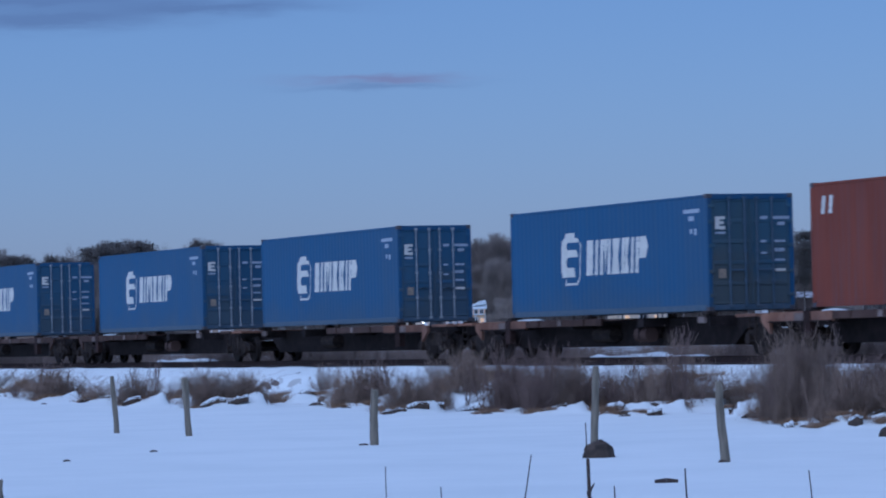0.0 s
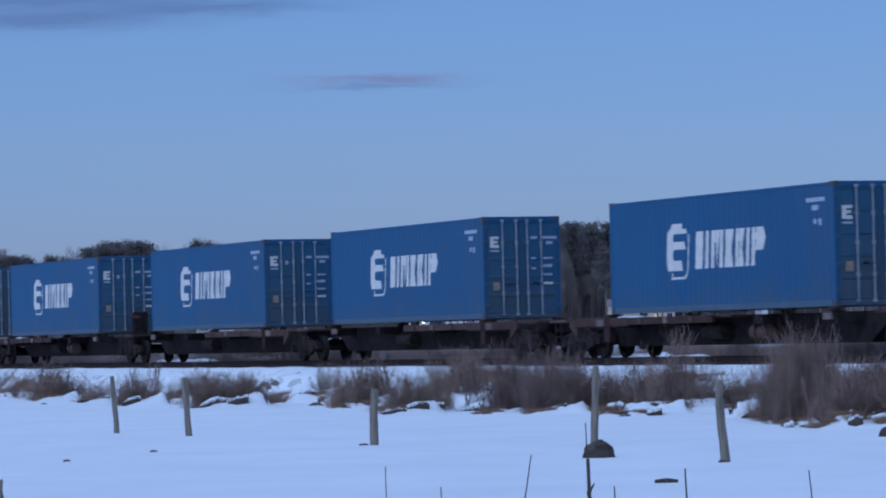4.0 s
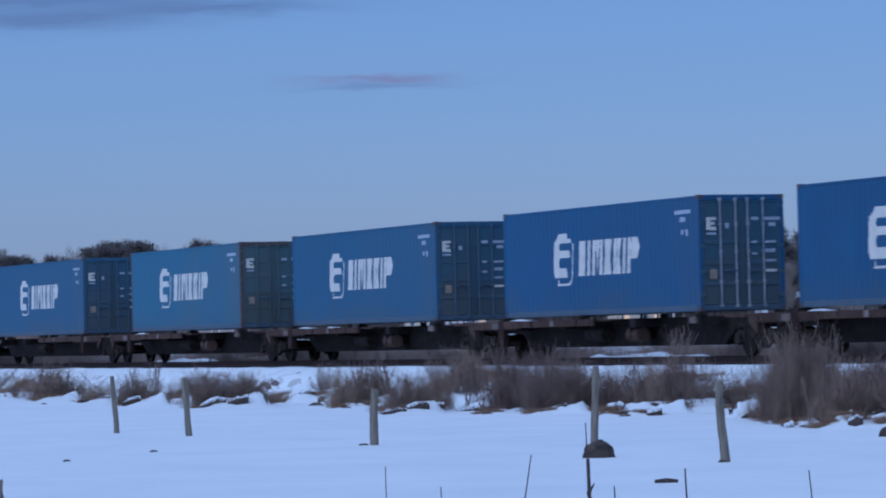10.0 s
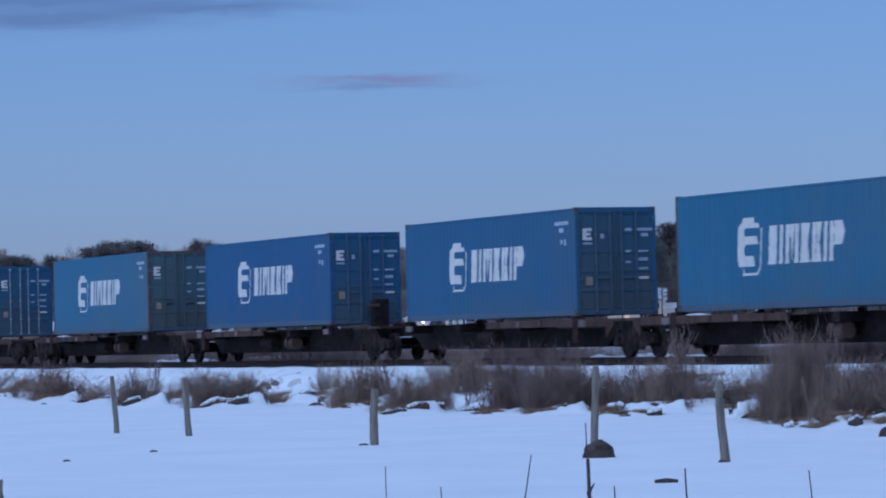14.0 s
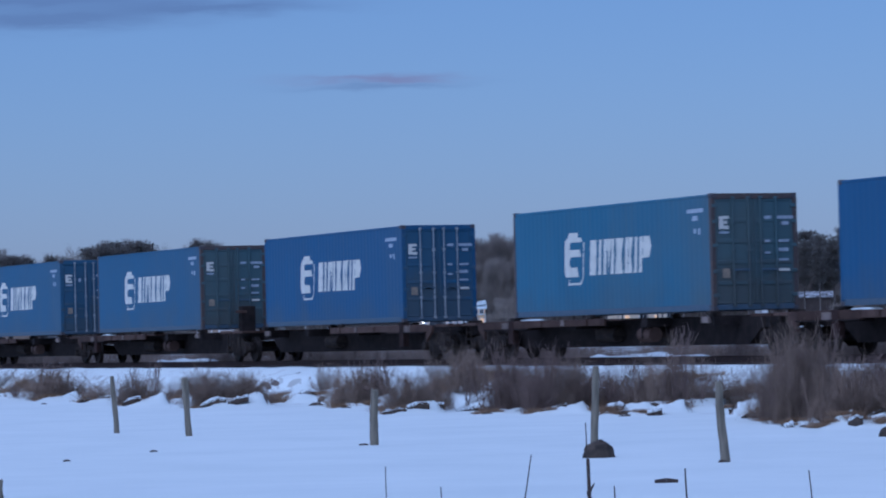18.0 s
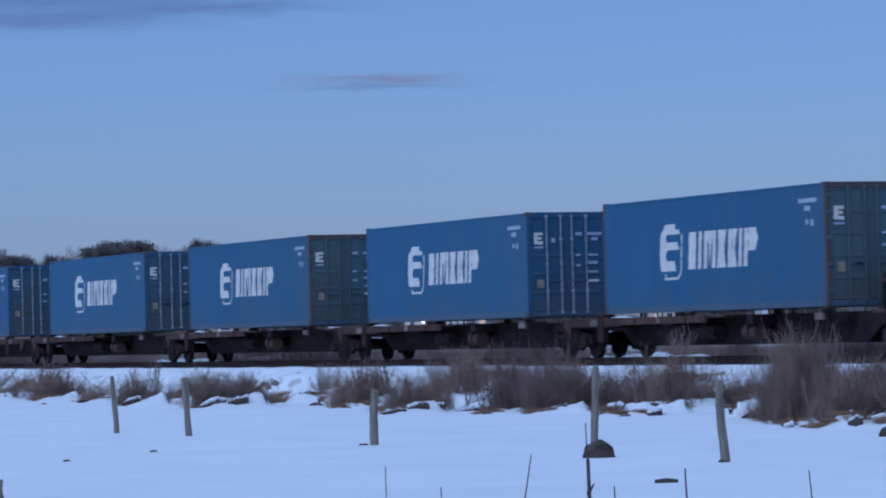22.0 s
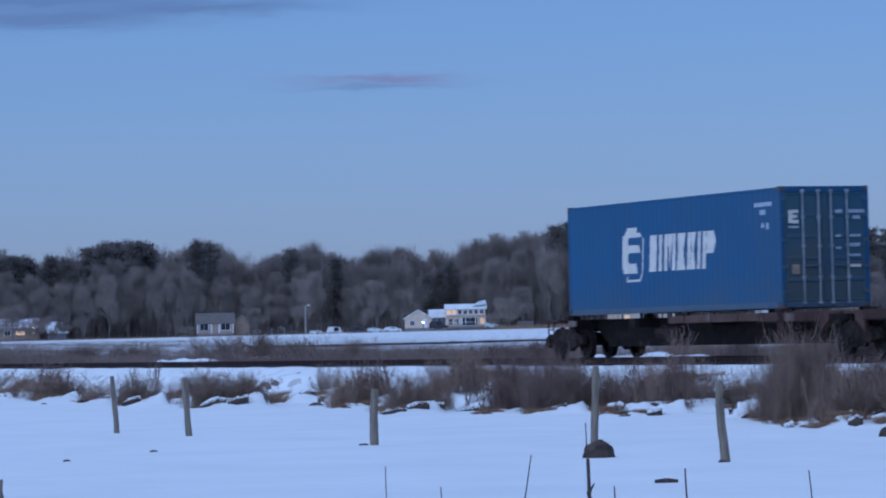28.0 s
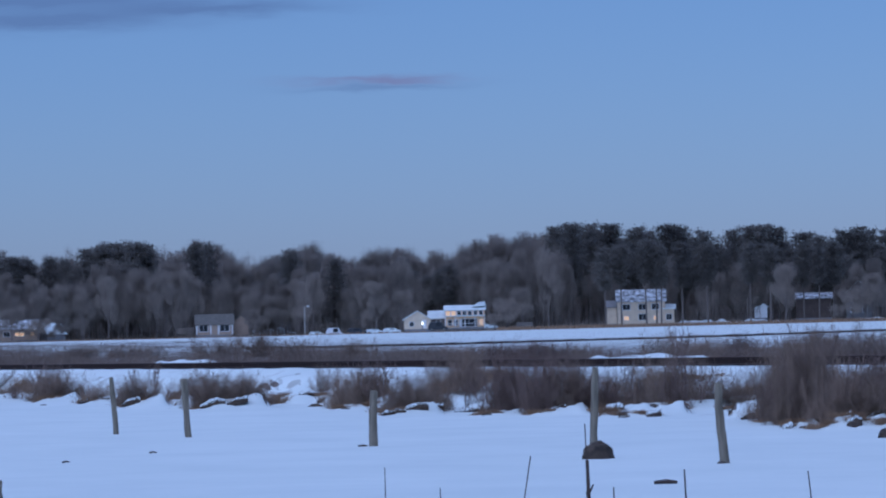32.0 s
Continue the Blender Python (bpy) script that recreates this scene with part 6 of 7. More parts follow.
def tree(src, bearing, r, top, wide=1.0):
    x, y = far(bearing, r)
    g = ground_z(x, y)
    base = 24.0 if src in PINE else 20.0
    s = (top - g) / base
    w = (0.55 + 0.45 * s) * wide
    m = Matrix.LocRotScale((x, y, g - 0.1), Euler((0, 0, random.uniform(0, math.tau))), (w, w, s))
    ob = copy_thing(src, m)
    kind = src.name.split(".")[0]
    tagged(ob, TREE_WORDS[kind], "tree", group="trees of the far wood")


def skyline(bearing, r):
    for (a, za), (b, zb) in zip(SKYLINE, SKYLINE[1:]):
        if a <= bearing <= b:
            z = za + (zb - za) * (bearing - a) / (b - a)
            return 0.647 + (z - 0.647) * r / 900
    return 24.0


def wood(kinds, b0, b1, n, r0, r1, drop0, drop1, wide=1.0):
    """n trees between two bearings and two distances, drop metres below the skyline."""
    for k in range(n):
        b = b0 + (b1 - b0) * (k + random.uniform(0.1, 0.9)) / n
        r = random.uniform(r0, r1)
        tree(random.choice(kinds), b, r, skyline(max(-7.6, min(7.6, b)), r) - random.uniform(drop0, drop1), wide * random.uniform(0.85, 1.15))


random.seed(17)
# wood on rising ground, kinds as they stand along the edge
wood(BARE, -7.660, 1.751, 100, 935, 985, -2.4, 0.8)
wood(BARE, -7.660, 1.751, 60, 900, 930, 0.0, 5.0)
wood(PINE, -7.481, -6.567, 5, 890, 910, 1.0, 3.0)
wood(PINE, -5.866, -4.694, 9, 880, 900, 2.0, 7.0, 1.1)
wood(SPRUCE, -1.776, -1.594, 1, 875, 880, 0.0, 0.5, 1.7)
wood(PINE, -0.885, 0.115, 6, 890, 905, 2.5, 6.5, 0.8)
wood(PINE, 1.615, 7.706, 30, 910, 955, 1.2, 4.5)
wood(PINE, 1.615, 7.706, 16, 880, 905, 2.0, 6.0)
for b, wide in ((-7.18, 1), (-6.91, 1.1), (-6.66, 0.9), (-6.30, 0.7), (-6.06, 0.7), (-5.67, 1), (-5.43, 1), (-5.19, 1), (-4.93, 1.1), (-4.74, 0.9), (-3.97, 0.7), (-3.76, 0.75), (-2.44, 0.9), (1.83, 0.9), (2.08, 0.9), (2.38, 1), (2.71, 1), (3.13, 1), (3.65, 1.1), (3.86, 0.8), (4.19, 1), (4.69, 1), (4.96, 0.9), (5.16, 1), (5.39, 0.9), (5.82, 1.1), (6.04, 0.9), (6.42, 0.9), (6.67, 1), (6.85, 0.9), (7.16, 1)):
    tree(random.choice(PINE), b, random.uniform(884, 900), skyline(b, 892) + 0.2, wide)
wood(BARE, 0.115, 1.733, 16, 905, 935, -1.6, 0.6)
wood(BARE, 1.797, 7.706, 14, 868, 884, 5.0, 11.0, 0.65)
wood(BARE, 1.933, 7.706, 14, 905, 930, 2.5, 6.0)
wood(PINE, 1.933, 7.706, 14, 900, 940, 6.0, 11.0, 1.1)
# trunks that stand before the houses
for b, r, top, wide, kind in ((2.600, 852, 21.0, 0.8, 0), (2.855, 853, 22.0, 0.8, 2), (3.263, 852, 23.0, 0.8, 2), (3.417, 854, 22.0, 0.8, 0), (3.498, 851, 21.5, 0.7, 2), (5.783, 853, 21.0, 0.7, 0), (6.026, 851, 20.0, 0.7, 2), (6.260, 854, 21.0, 0.8, 0), (4.927, 856, 21.5, 0.8, 2), (5.252, 856, 21.0, 0.8, 0), (4.249, 856, 22.0, 0.8, 2), (3.842, 858, 22.0, 0.8, 0)):
    tree(PINE[kind], b, r, top, wide)
for b, r, top in ((5.477, 850, 17.0), (6.547, 852, 12.0), (6.861, 850, 14.0), (1.011, 846, 11.5), (1.256, 858, 13.0), (-6.495, 842, 9.0), (-6.118, 841, 8.0), (-6.926, 842, 12.0), (-4.151, 843, 5.0), (-3.046, 846, 9.0), (-1.085, 850, 15.0), (-0.685, 852, 13.0)):
    tree(random.choice(BARE), b, r, top)
wood(BARE, -7.5, -3.9, 64, 858, 880, 2.5, 9.0, 0.75)
wood(BARE, -3.6, -2.066, 26, 862, 880, 2.5, 9.0, 0.75)
wood(BARE, -1.7, -0.4, 16, 860, 880, 1.5, 8.0, 0.75)
wood(BARE, 0.4, 1.933, 26, 862, 880, 2.0, 7.0, 0.7)
wood(BARE, 4.651, 5.643, 3, 862, 872, 4.0, 10.0)
wood(BARE, 6.183, 7.349, 5, 850, 870, 9.0, 12.0)


def far_woods():
    """Depth of the wood behind its edge, too dense to count."""
    rnd = random.Random(3)
    vs, fs = [], []
    for _ in range(22000):
        b, r = rnd.uniform(-9, 9), rnd.uniform(930, 1100)
        x, y = far(b, r)
        g = 2.3
        h = (skyline(max(-7.6, min(7.6, b)), r) - g) * rnd.uniform(0.5, 0.93)
        lx = rnd.gauss(0, 0.8)
        w = rnd.uniform(0.04, 0.22)
        i = len(vs)
        dx, dy = math.cos(radians(YAW)) * w, math.sin(radians(YAW)) * w
        vs.extend([(x - dx, y - dy, g - 1), (x + dx, y + dy, g - 1), (x + dx * 1.8 + lx, y + dy * 1.8, g + h * 0.6), (x + lx * 1.6, y, g + h), (x - dx * 1.8 + lx * 0.6, y - dy * 1.8, g + h * 0.7)])
        fs.append((i, i + 1, i + 2, i + 3, i + 4))
    ob = quick_mesh("distant_woods", vs, fs, "depth")
    tagged(ob, "dense bare winter woods behind the houses", "woods", kind="stuff")


far_woods()


def grass_strip(name, label, spots, mat, seed, w0=0.02, w1=0.06):
    rnd = random.Random(seed)
    vs, fs = [], []
    for x, y, h in spots:
        g = ground_z(x, y)
        b, w = rnd.uniform(0, math.pi), rnd.uniform(w0, w1)
        dx, dy = math.cos(b) * w, math.sin(b) * w
        hh = h * rnd.uniform(0.6, 1.15)
        lx, ly = rnd.gauss(0, 0.2) * hh, rnd.gauss(0, 0.2) * hh
        i = len(vs)
        vs.extend([(x - dx, y - dy, g - 0.1), (x + dx, y + dy, g - 0.1), (x + lx, y + ly, g + hh)])
        fs.append((i, i + 1, i + 2))
    ob = quick_mesh(name, vs, fs, mat)
    tagged(ob, label, "grass", kind="stuff")


rs = random.Random(6)
edge = []
for _ in range(9000):
    b = rs.uniform(0.843, 8.5) if rs.random() < 0.8 else rs.uniform(-8.5, 0.843)
    x, y = far(b, rs.uniform(815, 842))
    edge.append((x, y, 0.9 if b > 0.843 else 0.5))
grass_strip("tall_grass", "reddish-brown tall grass at the foot of the wood", edge, "grass", 61, 0.06, 0.2)
thicket = []
for _ in range(16000):
    b = rs.uniform(-8.6, 8.6)
    x, y = far(b, rs.uniform(868, 900))
    d = noise.noise(Vector((b * 2.0, 3.3, 0)))
    thicket.append((x, y, rs.uniform(1.5, 5.5) * (0.9 + 0.7 * d) * (1.0 if b < 1.7 else 0.6)))
grass_strip("thicket", "tangle of bare brush along the wood's edge", thicket, "bare", 64, 0.03, 0.12)
dyke = []
DYKE = [(-9, 538), (-2.4, 533), (0, 530), (2, 540), (3.7, 542), (5.5, 557), (6.8, 572), (9, 590)]
for _ in range(20000):
    b = rs.uniform(-3.2, 8.8)
    for (b0, r0), (b1, r1) in zip(DYKE, DYKE[1:]):
        if b0 <= b < b1:
            rr = r0 + (r1 - r0) * (b - b0) / (b1 - b0)
            x, y = far(b, rr + rs.gauss(0, 0.6) + 3 * noise.noise(Vector((b * 1.5, 4.4, 0))))
            dyke.append((x, y, 0.34 + 0.12 * noise.noise(Vector((b * 4, 1.1, 0)))))
grass_strip("bank_grass", "dark dead grass on a low dyke across the marsh", dyke, "stalk", 62, 0.05, 0.14)
scrub = []
for _ in range(30000):
    x, y = far(rs.uniform(-8.5, 8.5), 250 + 550 * rs.random() ** 1.7)
    if noise.noise(Vector((x * 0.012, y * 0.03, 2.0))) > -0.12:
        scrub.append((x, y, rs.uniform(0.06, 0.2)))
for _ in range(16000):
    b, r = rs.uniform(-8.6, -4.0), rs.uniform(540, 690)
    if noise.noise(Vector((b * 2.2, r * 0.05, 7.0))) > -0.25 + 0.4 * max(0.0, b + 5.0):
        x, y = far(b, r)
        scrub.append((x, y, rs.uniform(0.10, 0.3)))
grass_strip("field_grass", "sparse dead stems poking through field snow", scrub, "marsh", 63, 0.02, 0.06)


# ---- far side of the marsh: houses ----
def window(house, x, y, z, w, h, lit=False, mullions=1):
    f = part("window", cube(x - w / 2 - 0.12, x + w / 2 + 0.12, y - 0.10, y + 0.02, z - 0.12, z + h + 0.12, bevel=0.02), "trim", house, "white window frame")
    n = mullions + 1
    for k in range(n):
        a = x - w / 2 + k * w / n + 0.03
        part("pane", cube(a, a + w / n - 0.06, y - 0.13, y - 0.102, z, z + h), "pane_lit" if lit else "pane_dark", f, "warmly lit pane" if lit else "")


def gable_house(name, label, bearing, r, base, w, d, wall_h, roof_h, wall_mat, roof_mat, front_gable=False, turn=0.0, eave=0.4, windows=(), door=None, porch=0.0, chimney=False, posts=()):
    """House with pitched roof; its front faces the marsh. windows: x, z, width, height, lit."""
    x, y = far(bearing, r)
    ho = empty(name, pose(x, y, base, 0, 0, YAW - bearing + turn))
    bm = bmesh.new()
    if front_gable:
        pts = [(-w / 2, -1.5), (w / 2, -1.5), (w / 2, wall_h), (0, wall_h + roof_h), (-w / 2, wall_h)]
        extrude_xz(bm, pts, 0.0, d)
    else:
        a = [bm.verts.new((sx, p, q)) for sx in (-w / 2, w / 2) for p, q in ((0, -1.5), (d, -1.5), (d, wall_h), (d / 2, wall_h + roof_h), (0, wall_h))]
        bm.faces.new(a[:5][::-1])
        bm.faces.new(a[5:])
        for i in range(5):
            j = (i + 1) % 5
            bm.faces.new((a[i], a[j], a[5 + j], a[5 + i]))
    part("wall", bm, wall_mat, ho)
    for s in (-1, 1):
        bm = bmesh.new()
        t = 0.22
        if front_gable:
            k = roof_h / (w / 2)
            e = w / 2 + eave
            prof = [(0, wall_h + roof_h + 0.02), (s * e, wall_h - k * eave + 0.02), (s * e, wall_h - k * eave + t), (0, wall_h + roof_h + t)]
            extrude_xz(bm, prof, -eave, d + eave)
        else:
            k = roof_h / (d / 2)
            e = d / 2 + eave
            q = [(d / 2, wall_h + roof_h + 0.02), (d / 2 + s * e, wall_h - k * eave + 0.02), (d / 2 + s * e, wall_h - k * eave + t), (d / 2, wall_h + roof_h + t)]
            a = [bm.verts.new((-w / 2 - eave, p, z)) for p, z in q]
            b = [bm.verts.new((w / 2 + eave, p, z)) for p, z in q]
            bm.faces.new(a)
            bm.faces.new(b[::-1])
            for i in range(4):
                j = (i + 1) % 4
                bm.faces.new((a[j], a[i], b[i], b[j]))
        part("roof", bm, roof_mat, ho, "snow-covered roof slope" if roof_mat == "roof_snow" else "")
    for wx, wz, ww, wh, lit in windows:
        window(ho, wx, 0.0, wz, ww, wh, lit)
    if door is not None:
        dr = part("door", cube(door - 0.5, door + 0.5, -0.07, 0.02, 0.05, 2.1, bevel=0.02), "trim", ho)
        part("handle", cube(door + 0.32, door + 0.4, -0.11, -0.072, 1.0, 1.08), "cast", dr)
    if porch:
        part("porch_roof", cube(-w / 2 - 0.2, w / 2 + 0.2, -porch, 0.0, 2.75, 2.95, bevel=0.03), roof_mat, ho)
        part("porch_floor", cube(-w / 2 - 0.2, w / 2 + 0.2, -porch, 0.0, -0.4, 0.1, bevel=0.03), "siding_grey", ho)
        n = max(3, int(w / 2.2))
        for k in range(n + 1):
            px = -w / 2 + w * k / n
            part("porch_post", cube(px - 0.09, px + 0.09, -porch + 0.05, -porch + 0.23, 0.1, 2.75), "trim", ho)
        part("porch_rail", cube(-w / 2, w / 2, -porch + 0.1, -porch + 0.16, 0.95, 1.05), "trim", ho)
    for px in posts:
        part("trim_post", cube(px - 0.17, px + 0.17, -0.16, -0.02, 0.0, wall_h - 0.1, bevel=0.02), "trim", ho)
    if chimney:
        part("chimney", cube(w * 0.2, w * 0.2 + 0.7, d * 0.5, d * 0.5 + 0.7, wall_h, wall_h + roof_h + 1.0, bevel=0.03), "siding_dark", ho)
    part("foundation", cube(-w / 2 - 0.05, w / 2 + 0.05, -0.05, d + 0.05, -2.0, -0.1), "siding_grey", ho)
    tagged(ho, label, "house", group="houses across the marsh")
    return ho


farmhouse = gable_house("farmhouse", "two-storey cream house with a porch and snowy roof", 0.338, 850, 3.28, 9.4, 7.0, 4.2, 1.0, "siding_cream", "roof_snow",
                        windows=[(-4.0, 2.75, 0.9, 1.2, True), (-2.75, 2.75, 0.9, 1.2, True), (-1.4, 2.75, 0.8, 1.2, False), (-0.1, 2.75, 0.8, 1.2, False), (1.2, 2.75, 0.8, 1.2, False), (2.5, 2.75, 0.8, 1.2, False), (3.8, 2.75, 0.8, 1.2, False),
                                 (-3.6, 0.6, 0.9, 1.3, False), (-2.2, 0.6, 0.9, 1.3, False), (1.0, 0.3, 3.6, 1.8, False), (3.9, 0.6, 0.8, 1.3, True)], door=-0.9, porch=1.2)
part("upper_roof", extrude_xz(bmesh.new(), [(1.6, 4.9), (4.9, 5.2), (4.9, 6.2), (3.2, 6.0)], 0.6, 6.4), "roof_snow", farmhouse, "raised snow-covered roof at one end")
gable_house("farmhouse_wing", "low snow-roofed wing beside the cream house", -0.117, 856, 3.47, 3.6, 5.0, 2.3, 1.6, "siding_grey", "roof_snow", windows=[(0.4, 1.0, 0.9, 0.9, False)])
gable_house("bungalow", "tan single-storey house with white windows and grey roof", -3.690, 846, 3.14, 8.6, 7.0, 2.4, 2.2, "siding_tan", "roof_dark",
            windows=[(-2.6, 0.7, 2.0, 1.5, False), (2.4, 0.7, 2.2, 1.5, False)], posts=(-4.2, -0.9, 0.9, 4.2))
gable_house("bungalow_wing", "tan gabled side wing of a single-storey house", -3.263, 852, 3.00, 3.4, 7.0, 3.2, 1.3, "siding_tan", "roof_dark", front_gable=True)
gable_house("garage", "pale garage with a snow-covered gable roof", -0.427, 848, 3.29, 6.4, 6.0, 2.2, 1.9, "siding_white", "roof_snow", front_gable=True, windows=[(-1.4, 0.6, 1.0, 1.0, False)], door=1.6)
gable_house("large_house", "large white two-storey house behind pine trunks", 3.175, 862, 3.21, 11.5, 8.0, 5.5, 2.6, "siding_white", "roof_patchy",
            windows=[(-3.6, 3.4, 1.8, 1.3, False), (0.3, 3.4, 1.9, 1.3, False), (3.4, 3.4, 1.7, 1.3, False), (-3.6, 0.9, 1.1, 0.9, True), (0.3, 0.9, 1.9, 1.4, False), (3.4, 0.9, 0.9, 0.9, True)], chimney=True)
gable_house("large_house_wing", "low wing of a white house with one window", 3.617, 862, 3.05, 2.6, 6.0, 3.6, 1.0, "siding_white", "roof_snow", windows=[(0.0, 1.0, 1.3, 1.3, False)])
gable_house("large_house_porch_wing", "side wing of a white house among trunks", 2.703, 864, 3.40, 2.4, 6.0, 4.0, 1.4, "siding_white", "siding_grey")
gable_house("dark_house", "dark brown house with patchy snow on its roof", 5.932, 862, 3.67, 8.4, 7.0, 4.6, 1.2, "siding_dark", "roof_patchy")
gable_house("grey_house", "grey gabled house with white roof edges", 6.653, 866, 3.68, 6.0, 8.0, 5.6, 3.0, "siding_grey", "roof_snow", front_gable=True, windows=[(0.0, 5.4, 1.0, 1.2, False), (-1.4, 1.0, 1.0, 1.3, False), (1.4, 1.0, 1.0, 1.3, False)])
gable_house("lit_cottage", "low cottage with a warm lit wall and snowy roof", -6.872, 846, 2.96, 10.4, 7.0, 2.6, 1.9, "siding_tan", "roof_patchy", windows=[(-2.0, 0.8, 1.4, 1.1, False), (1.0, 0.9, 2.0, 0.8, True), (4.1, 1.0, 0.7, 0.9, True)])
gable_house("small_barn", "small barn with a snow-covered roof", -6.218, 848, 2.46, 4.6, 5.0, 1.9, 2.2, "siding_grey", "roof_snow", turn=25)
gable_house("white_outbuilding", "small white outbuilding between tree trunks", 5.135, 862, 4.01, 1.7, 3.0, 2.6, 0.6, "trim", "roof_snow", front_gable=True)
gable_house("white_outbuilding", "narrow white outbuilding between tree trunks", 5.027, 864, 4.01, 1.2, 2.4, 2.0, 0.5, "trim", "roof_snow", front_gable=True)
gable_house("garden_shed", "small dark garden shed", 1.297, 850, 1.58, 3.0, 3.0, 1.6, 0.8, "siding_dark", "roof_dark")
gable_house("back_house", "pale house half hidden behind bare trees", -2.697, 905, 5.51, 8.0, 7.0, 1.8, 1.8, "siding_grey", "roof_snow")
gable_house("hill_house", "narrow white gable among bare trees", -1.447, 925, 8.64, 2.6, 5.0, 3.2, 1.8, "siding_white", "roof_snow", front_gable=True)


def yard_snow(bearing, r, width, top):
    """Heaped snow in a yard behind the trunks."""
    x, y = far(bearing, r)
    g = ground_z(x, y)
    bm = bmesh.new()
    bmesh.ops.create_icosphere(bm, subdivisions=4, radius=1.0)
    for v in bm.verts:
        k = 1 + 0.25 * noise.fractal(v.co * 2.2 + Vector((bearing, 0, 0)), 1.0, 2.0, 3)
        v.co = Vector((v.co.x * width * 0.8, v.co.y * 2.0, v.co.z * (top - g) * 0.55 * k * (0.7 + 0.5 * noise.noise(Vector((v.co.x * 3 + bearing * 7, 0, 0))))))
    ob = finish("snow_mound", bm, "roof_snow", smooth=True)
    ob.matrix_basis = pose(x, y, g, 0, 0, YAW - bearing)
    tagged(ob, "low mound of cleared snow in a yard", "snow mound", group="snow mounds by the houses")


yard_snow(3.951, 864, 6.0, 5.6)
yard_snow(4.313, 866, 7.0, 5.6)
yard_snow(5.018, 862, 9.0, 5.1)
yard_snow(6.862, 866, 9.0, 4.82)
yard_snow(-0.795, 852, 9.0, 3.03)
yard_snow(-2.788, 880, 9.0, 6.80)


def parked_vehicle(name, label, bearing, r, base, length, cab, mat, box_h):
    x, y = far(bearing, r)
    v = empty(name, pose(x, y, base, 0, 0, YAW - bearing))
    L = length / 2
    prof = [(-L, 0.35), (L, 0.35), (L, 0.95), (L - 0.9, 1.05), (cab, box_h), (-L + 0.5, box_h), (-L, 1.2)]
    bm = extrude_xz(bmesh.new(), prof, 0.0, 1.8)
    bmesh.ops.bevel(bm, geom=list(bm.edges), offset=0.06, segments=1, affect="EDGES")
    part("body", bm, mat, v)
    part("window", cube(cab - 1.3, cab - 0.15, -0.02, 0.0, 1.15, box_h - 0.15), "pane_dark", v)
    for sx in (-1, 1):
        for yy in (0.1, 1.6):
            w = part("wheel", rod(bmesh.new(), (sx * L * 0.62, yy - 0.1, 0.35), (sx * L * 0.62, yy + 0.1, 0.35), 0.35, n=14), "tyre", v)
            part("rim", rod(bmesh.new(), (sx * L * 0.62, yy - 0.12, 0.35), (sx * L * 0.62, yy - 0.1, 0.35), 0.2, n=10), "pole", w)
    tagged(v, label, "car", group="vehicles parked by the houses")


parked_vehicle("parked_van", "white van parked by the houses", -1.758, 842, 1.75, 4.4, 0.9, "car_white", 2.2)
parked_vehicle("parked_pickup", "dark pickup parked by the houses", -1.404, 844, 2.03, 4.6, 0.6, "car_dark", 1.8)
parked_vehicle("parked_truck", "dark truck parked beside the garage", -0.102, 840, 2.61, 4.6, 0.8, "car_dark", 2.1)
parked_vehicle("snowy_car", "snow-covered car parked by the houses", -0.840, 846, 2.09, 4.2, 0.8, "roof_snow", 1.5)


parked_vehicle("snowy_car", "snow-covered car parked by the houses", -2.050, 843, 1.73, 3.8, 0.8, "roof_snow", 1.4)
parked_vehicle("snowy_car", "snow-covered car parked by the houses", -1.122, 846, 2.06, 4.0, 0.8, "roof_snow", 1.4)
parked_vehicle("snowy_car", "snow-covered car parked by the houses", 0.753, 848, 2.59, 3.2, 0.8, "roof_snow", 1.4)


def lamp_pole():
    x, y = far(-2.239, 840)
    z0, z1 = 2.33, 9.12
    p = empty("street_lamp", pose(x, y, z0, 0, 0, YAW))
    part("pole", rod(bmesh.new(), (0, 0, -1.0), (0, 0, z1 - z0), 0.13, 0.10, n=8), "pole", p)
    part("lamp_arm", rod(bmesh.new(), (0, 0, z1 - z0 - 0.2), (0.7, 0, z1 - z0 + 0.05), 0.05), "pole", p)
    part("lamp_head", cube(0.5, 1.1, -0.15, 0.15, z1 - z0 - 0.05, z1 - z0 + 0.2, bevel=0.04), "roof_snow", p)
    tagged(p, "pale wooden street lamp pole, unlit", "street lamp")


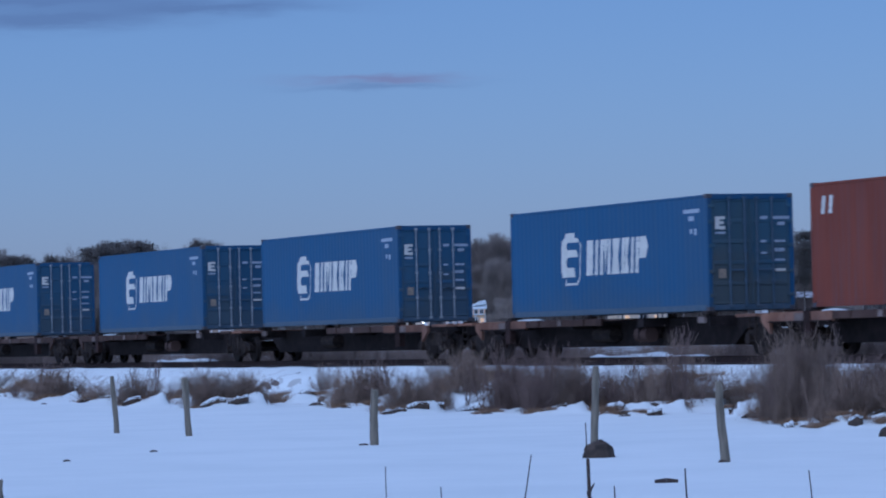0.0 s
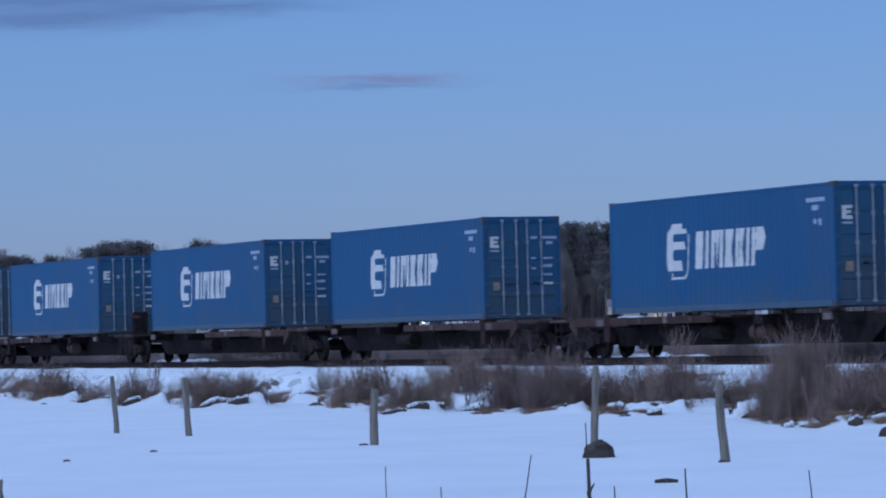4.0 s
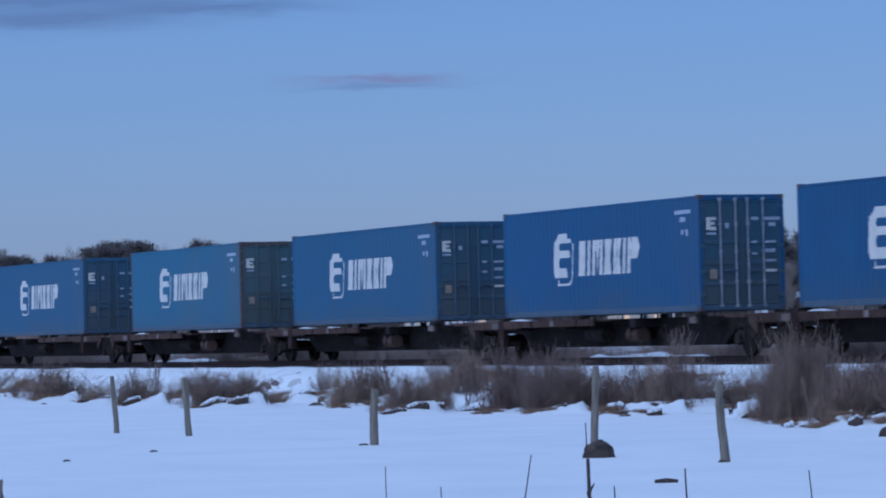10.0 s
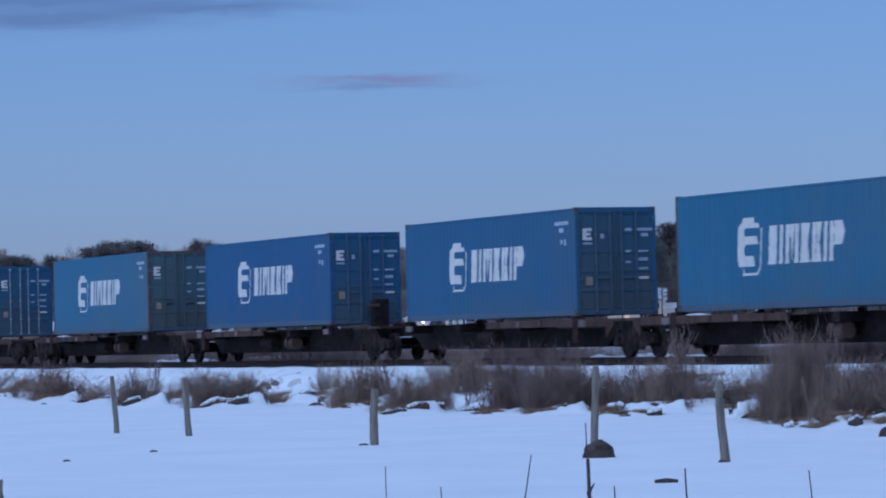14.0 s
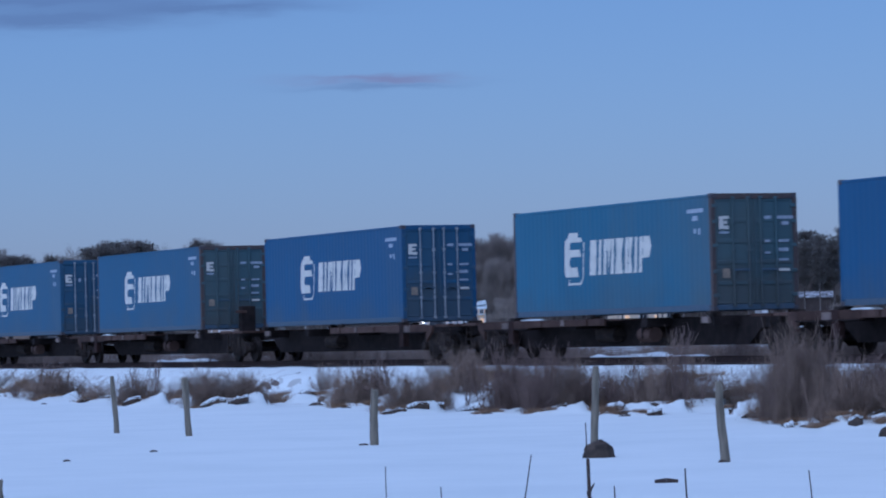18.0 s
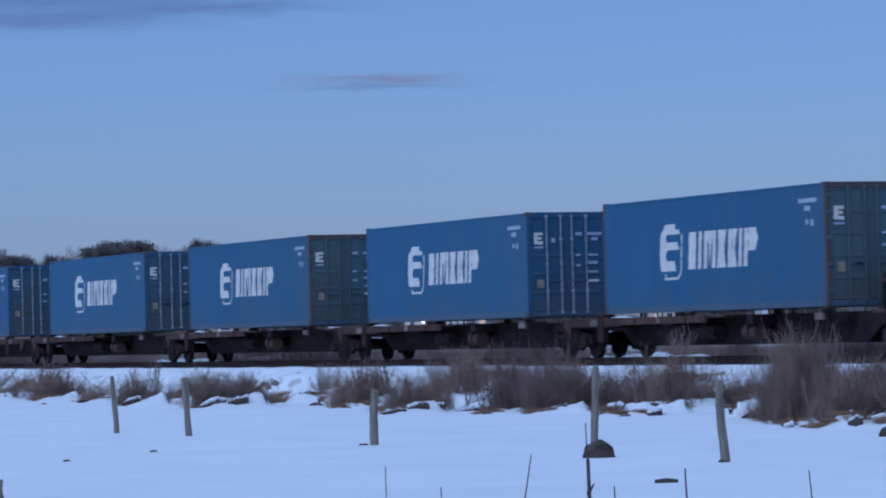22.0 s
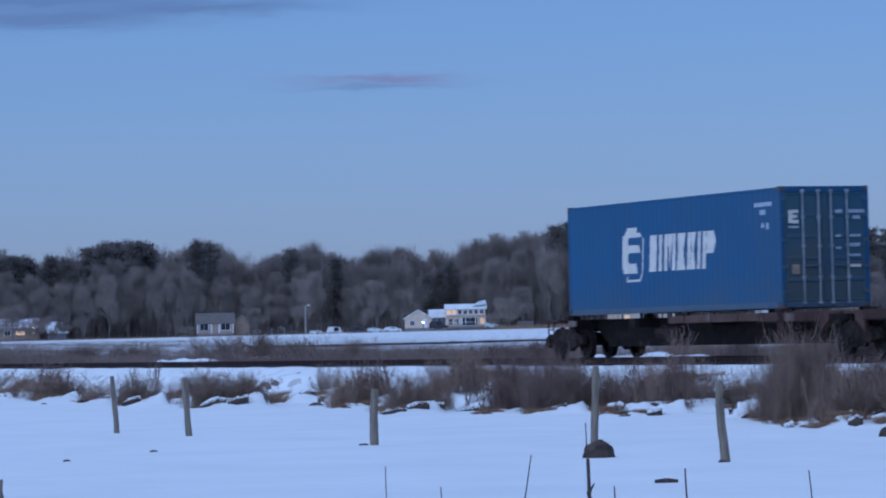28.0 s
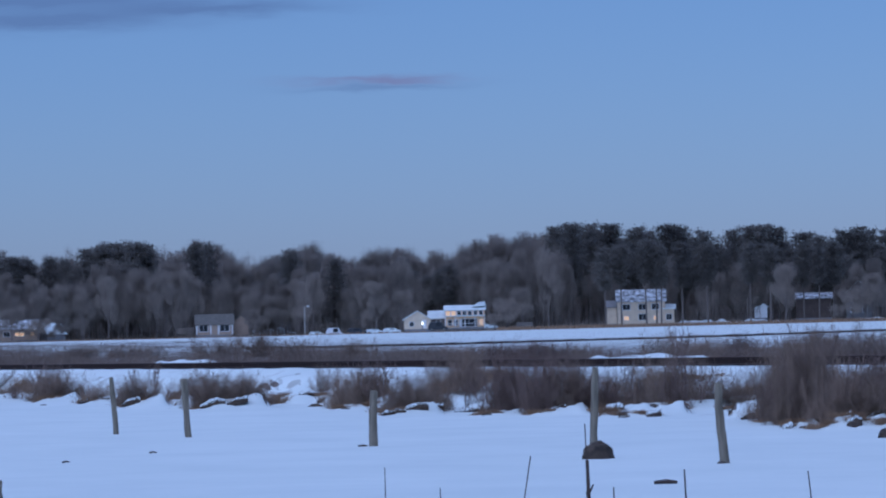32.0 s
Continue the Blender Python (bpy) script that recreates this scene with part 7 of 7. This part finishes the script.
def yard_lamp():
    x, y = far(-0.347, 838)
    z0, z1 = 2.57, 4.43
    p = empty("yard_lamp", pose(x, y, z0, 0, 0, YAW))
    part("post", rod(bmesh.new(), (0, 0, -1.0), (0, 0, z1 - z0), 0.07), "cast", p)
    bm = bmesh.new()
    bmesh.ops.create_uvsphere(bm, u_segments=12, v_segments=8, radius=0.2)
    g = part("globe", bm, "lamp", p, "brightly lit globe", smooth=True)
    g.matrix_basis = pose(0, 0, z1 - z0)
    tagged(p, "bright yard lamp on a short post", "lamp")


def porch_lamp():
    """Lit lamp on the cottage wall."""
    x, y = far(-6.585, 844)
    p = empty("porch_lamp", pose(x, y, 5.26, 0, 0, YAW))
    part("bracket", cube(-0.06, 0.06, 0.0, 2.0, -0.05, 0.05), "cast", p)
    bm = bmesh.new()
    bmesh.ops.create_uvsphere(bm, u_segments=12, v_segments=8, radius=0.16)
    part("globe", bm, "lamp", p, "brightly lit globe", smooth=True)
    tagged(p, "small bright lamp fixed to a cottage wall", "lamp")


lamp_pole()
yard_lamp()
porch_lamp()
for src in (*BARE, *PINE, *SPRUCE, *SHRUBS, *TUFTS):
    for o in (*src.children_recursive, src):
        bpy.data.objects.remove(o)


# ---- the train's run ----
def run(t):
    """Way of the train along the track after t seconds."""
    return 11.3878 * t - 0.0001876 * t * t - 0.00004126 * t ** 3


def motions():
    for ob, x, y, z in moving:
        walk(ob, [(t, pose(x + run(t), y, z)) for t in (0, 4, 8, 12, 16, 20, 24, 28, 30, 32)])
    for ws, x, z in wheelsets:
        x0 = next(m[1] for m in moving if m[0] is ws.parent) + x
        times = [0.0]
        t = 0.0
        while t < 32.0:
            t += 0.1 if not -165 < x0 + run(t) < -40 else 1 / 15
            near = -170 < x0 + run(t) < -35
            if near:
                times.append(min(t, 32.0))
        if times[-1] < 32.0:
            times.append(32.0)
        rows, turned, last = [], 0.0, 0.0
        for k, t in enumerate(sorted({round(v * 30) / 30 for v in times})):
            step = math.degrees((run(t) - run(last)) / 0.42)
            turned += step if step < 89 else 60
            last = t
            rows.append((t, pose(x, 0, z, 0, turned, 0)))
        walk(ws, rows)


motions()
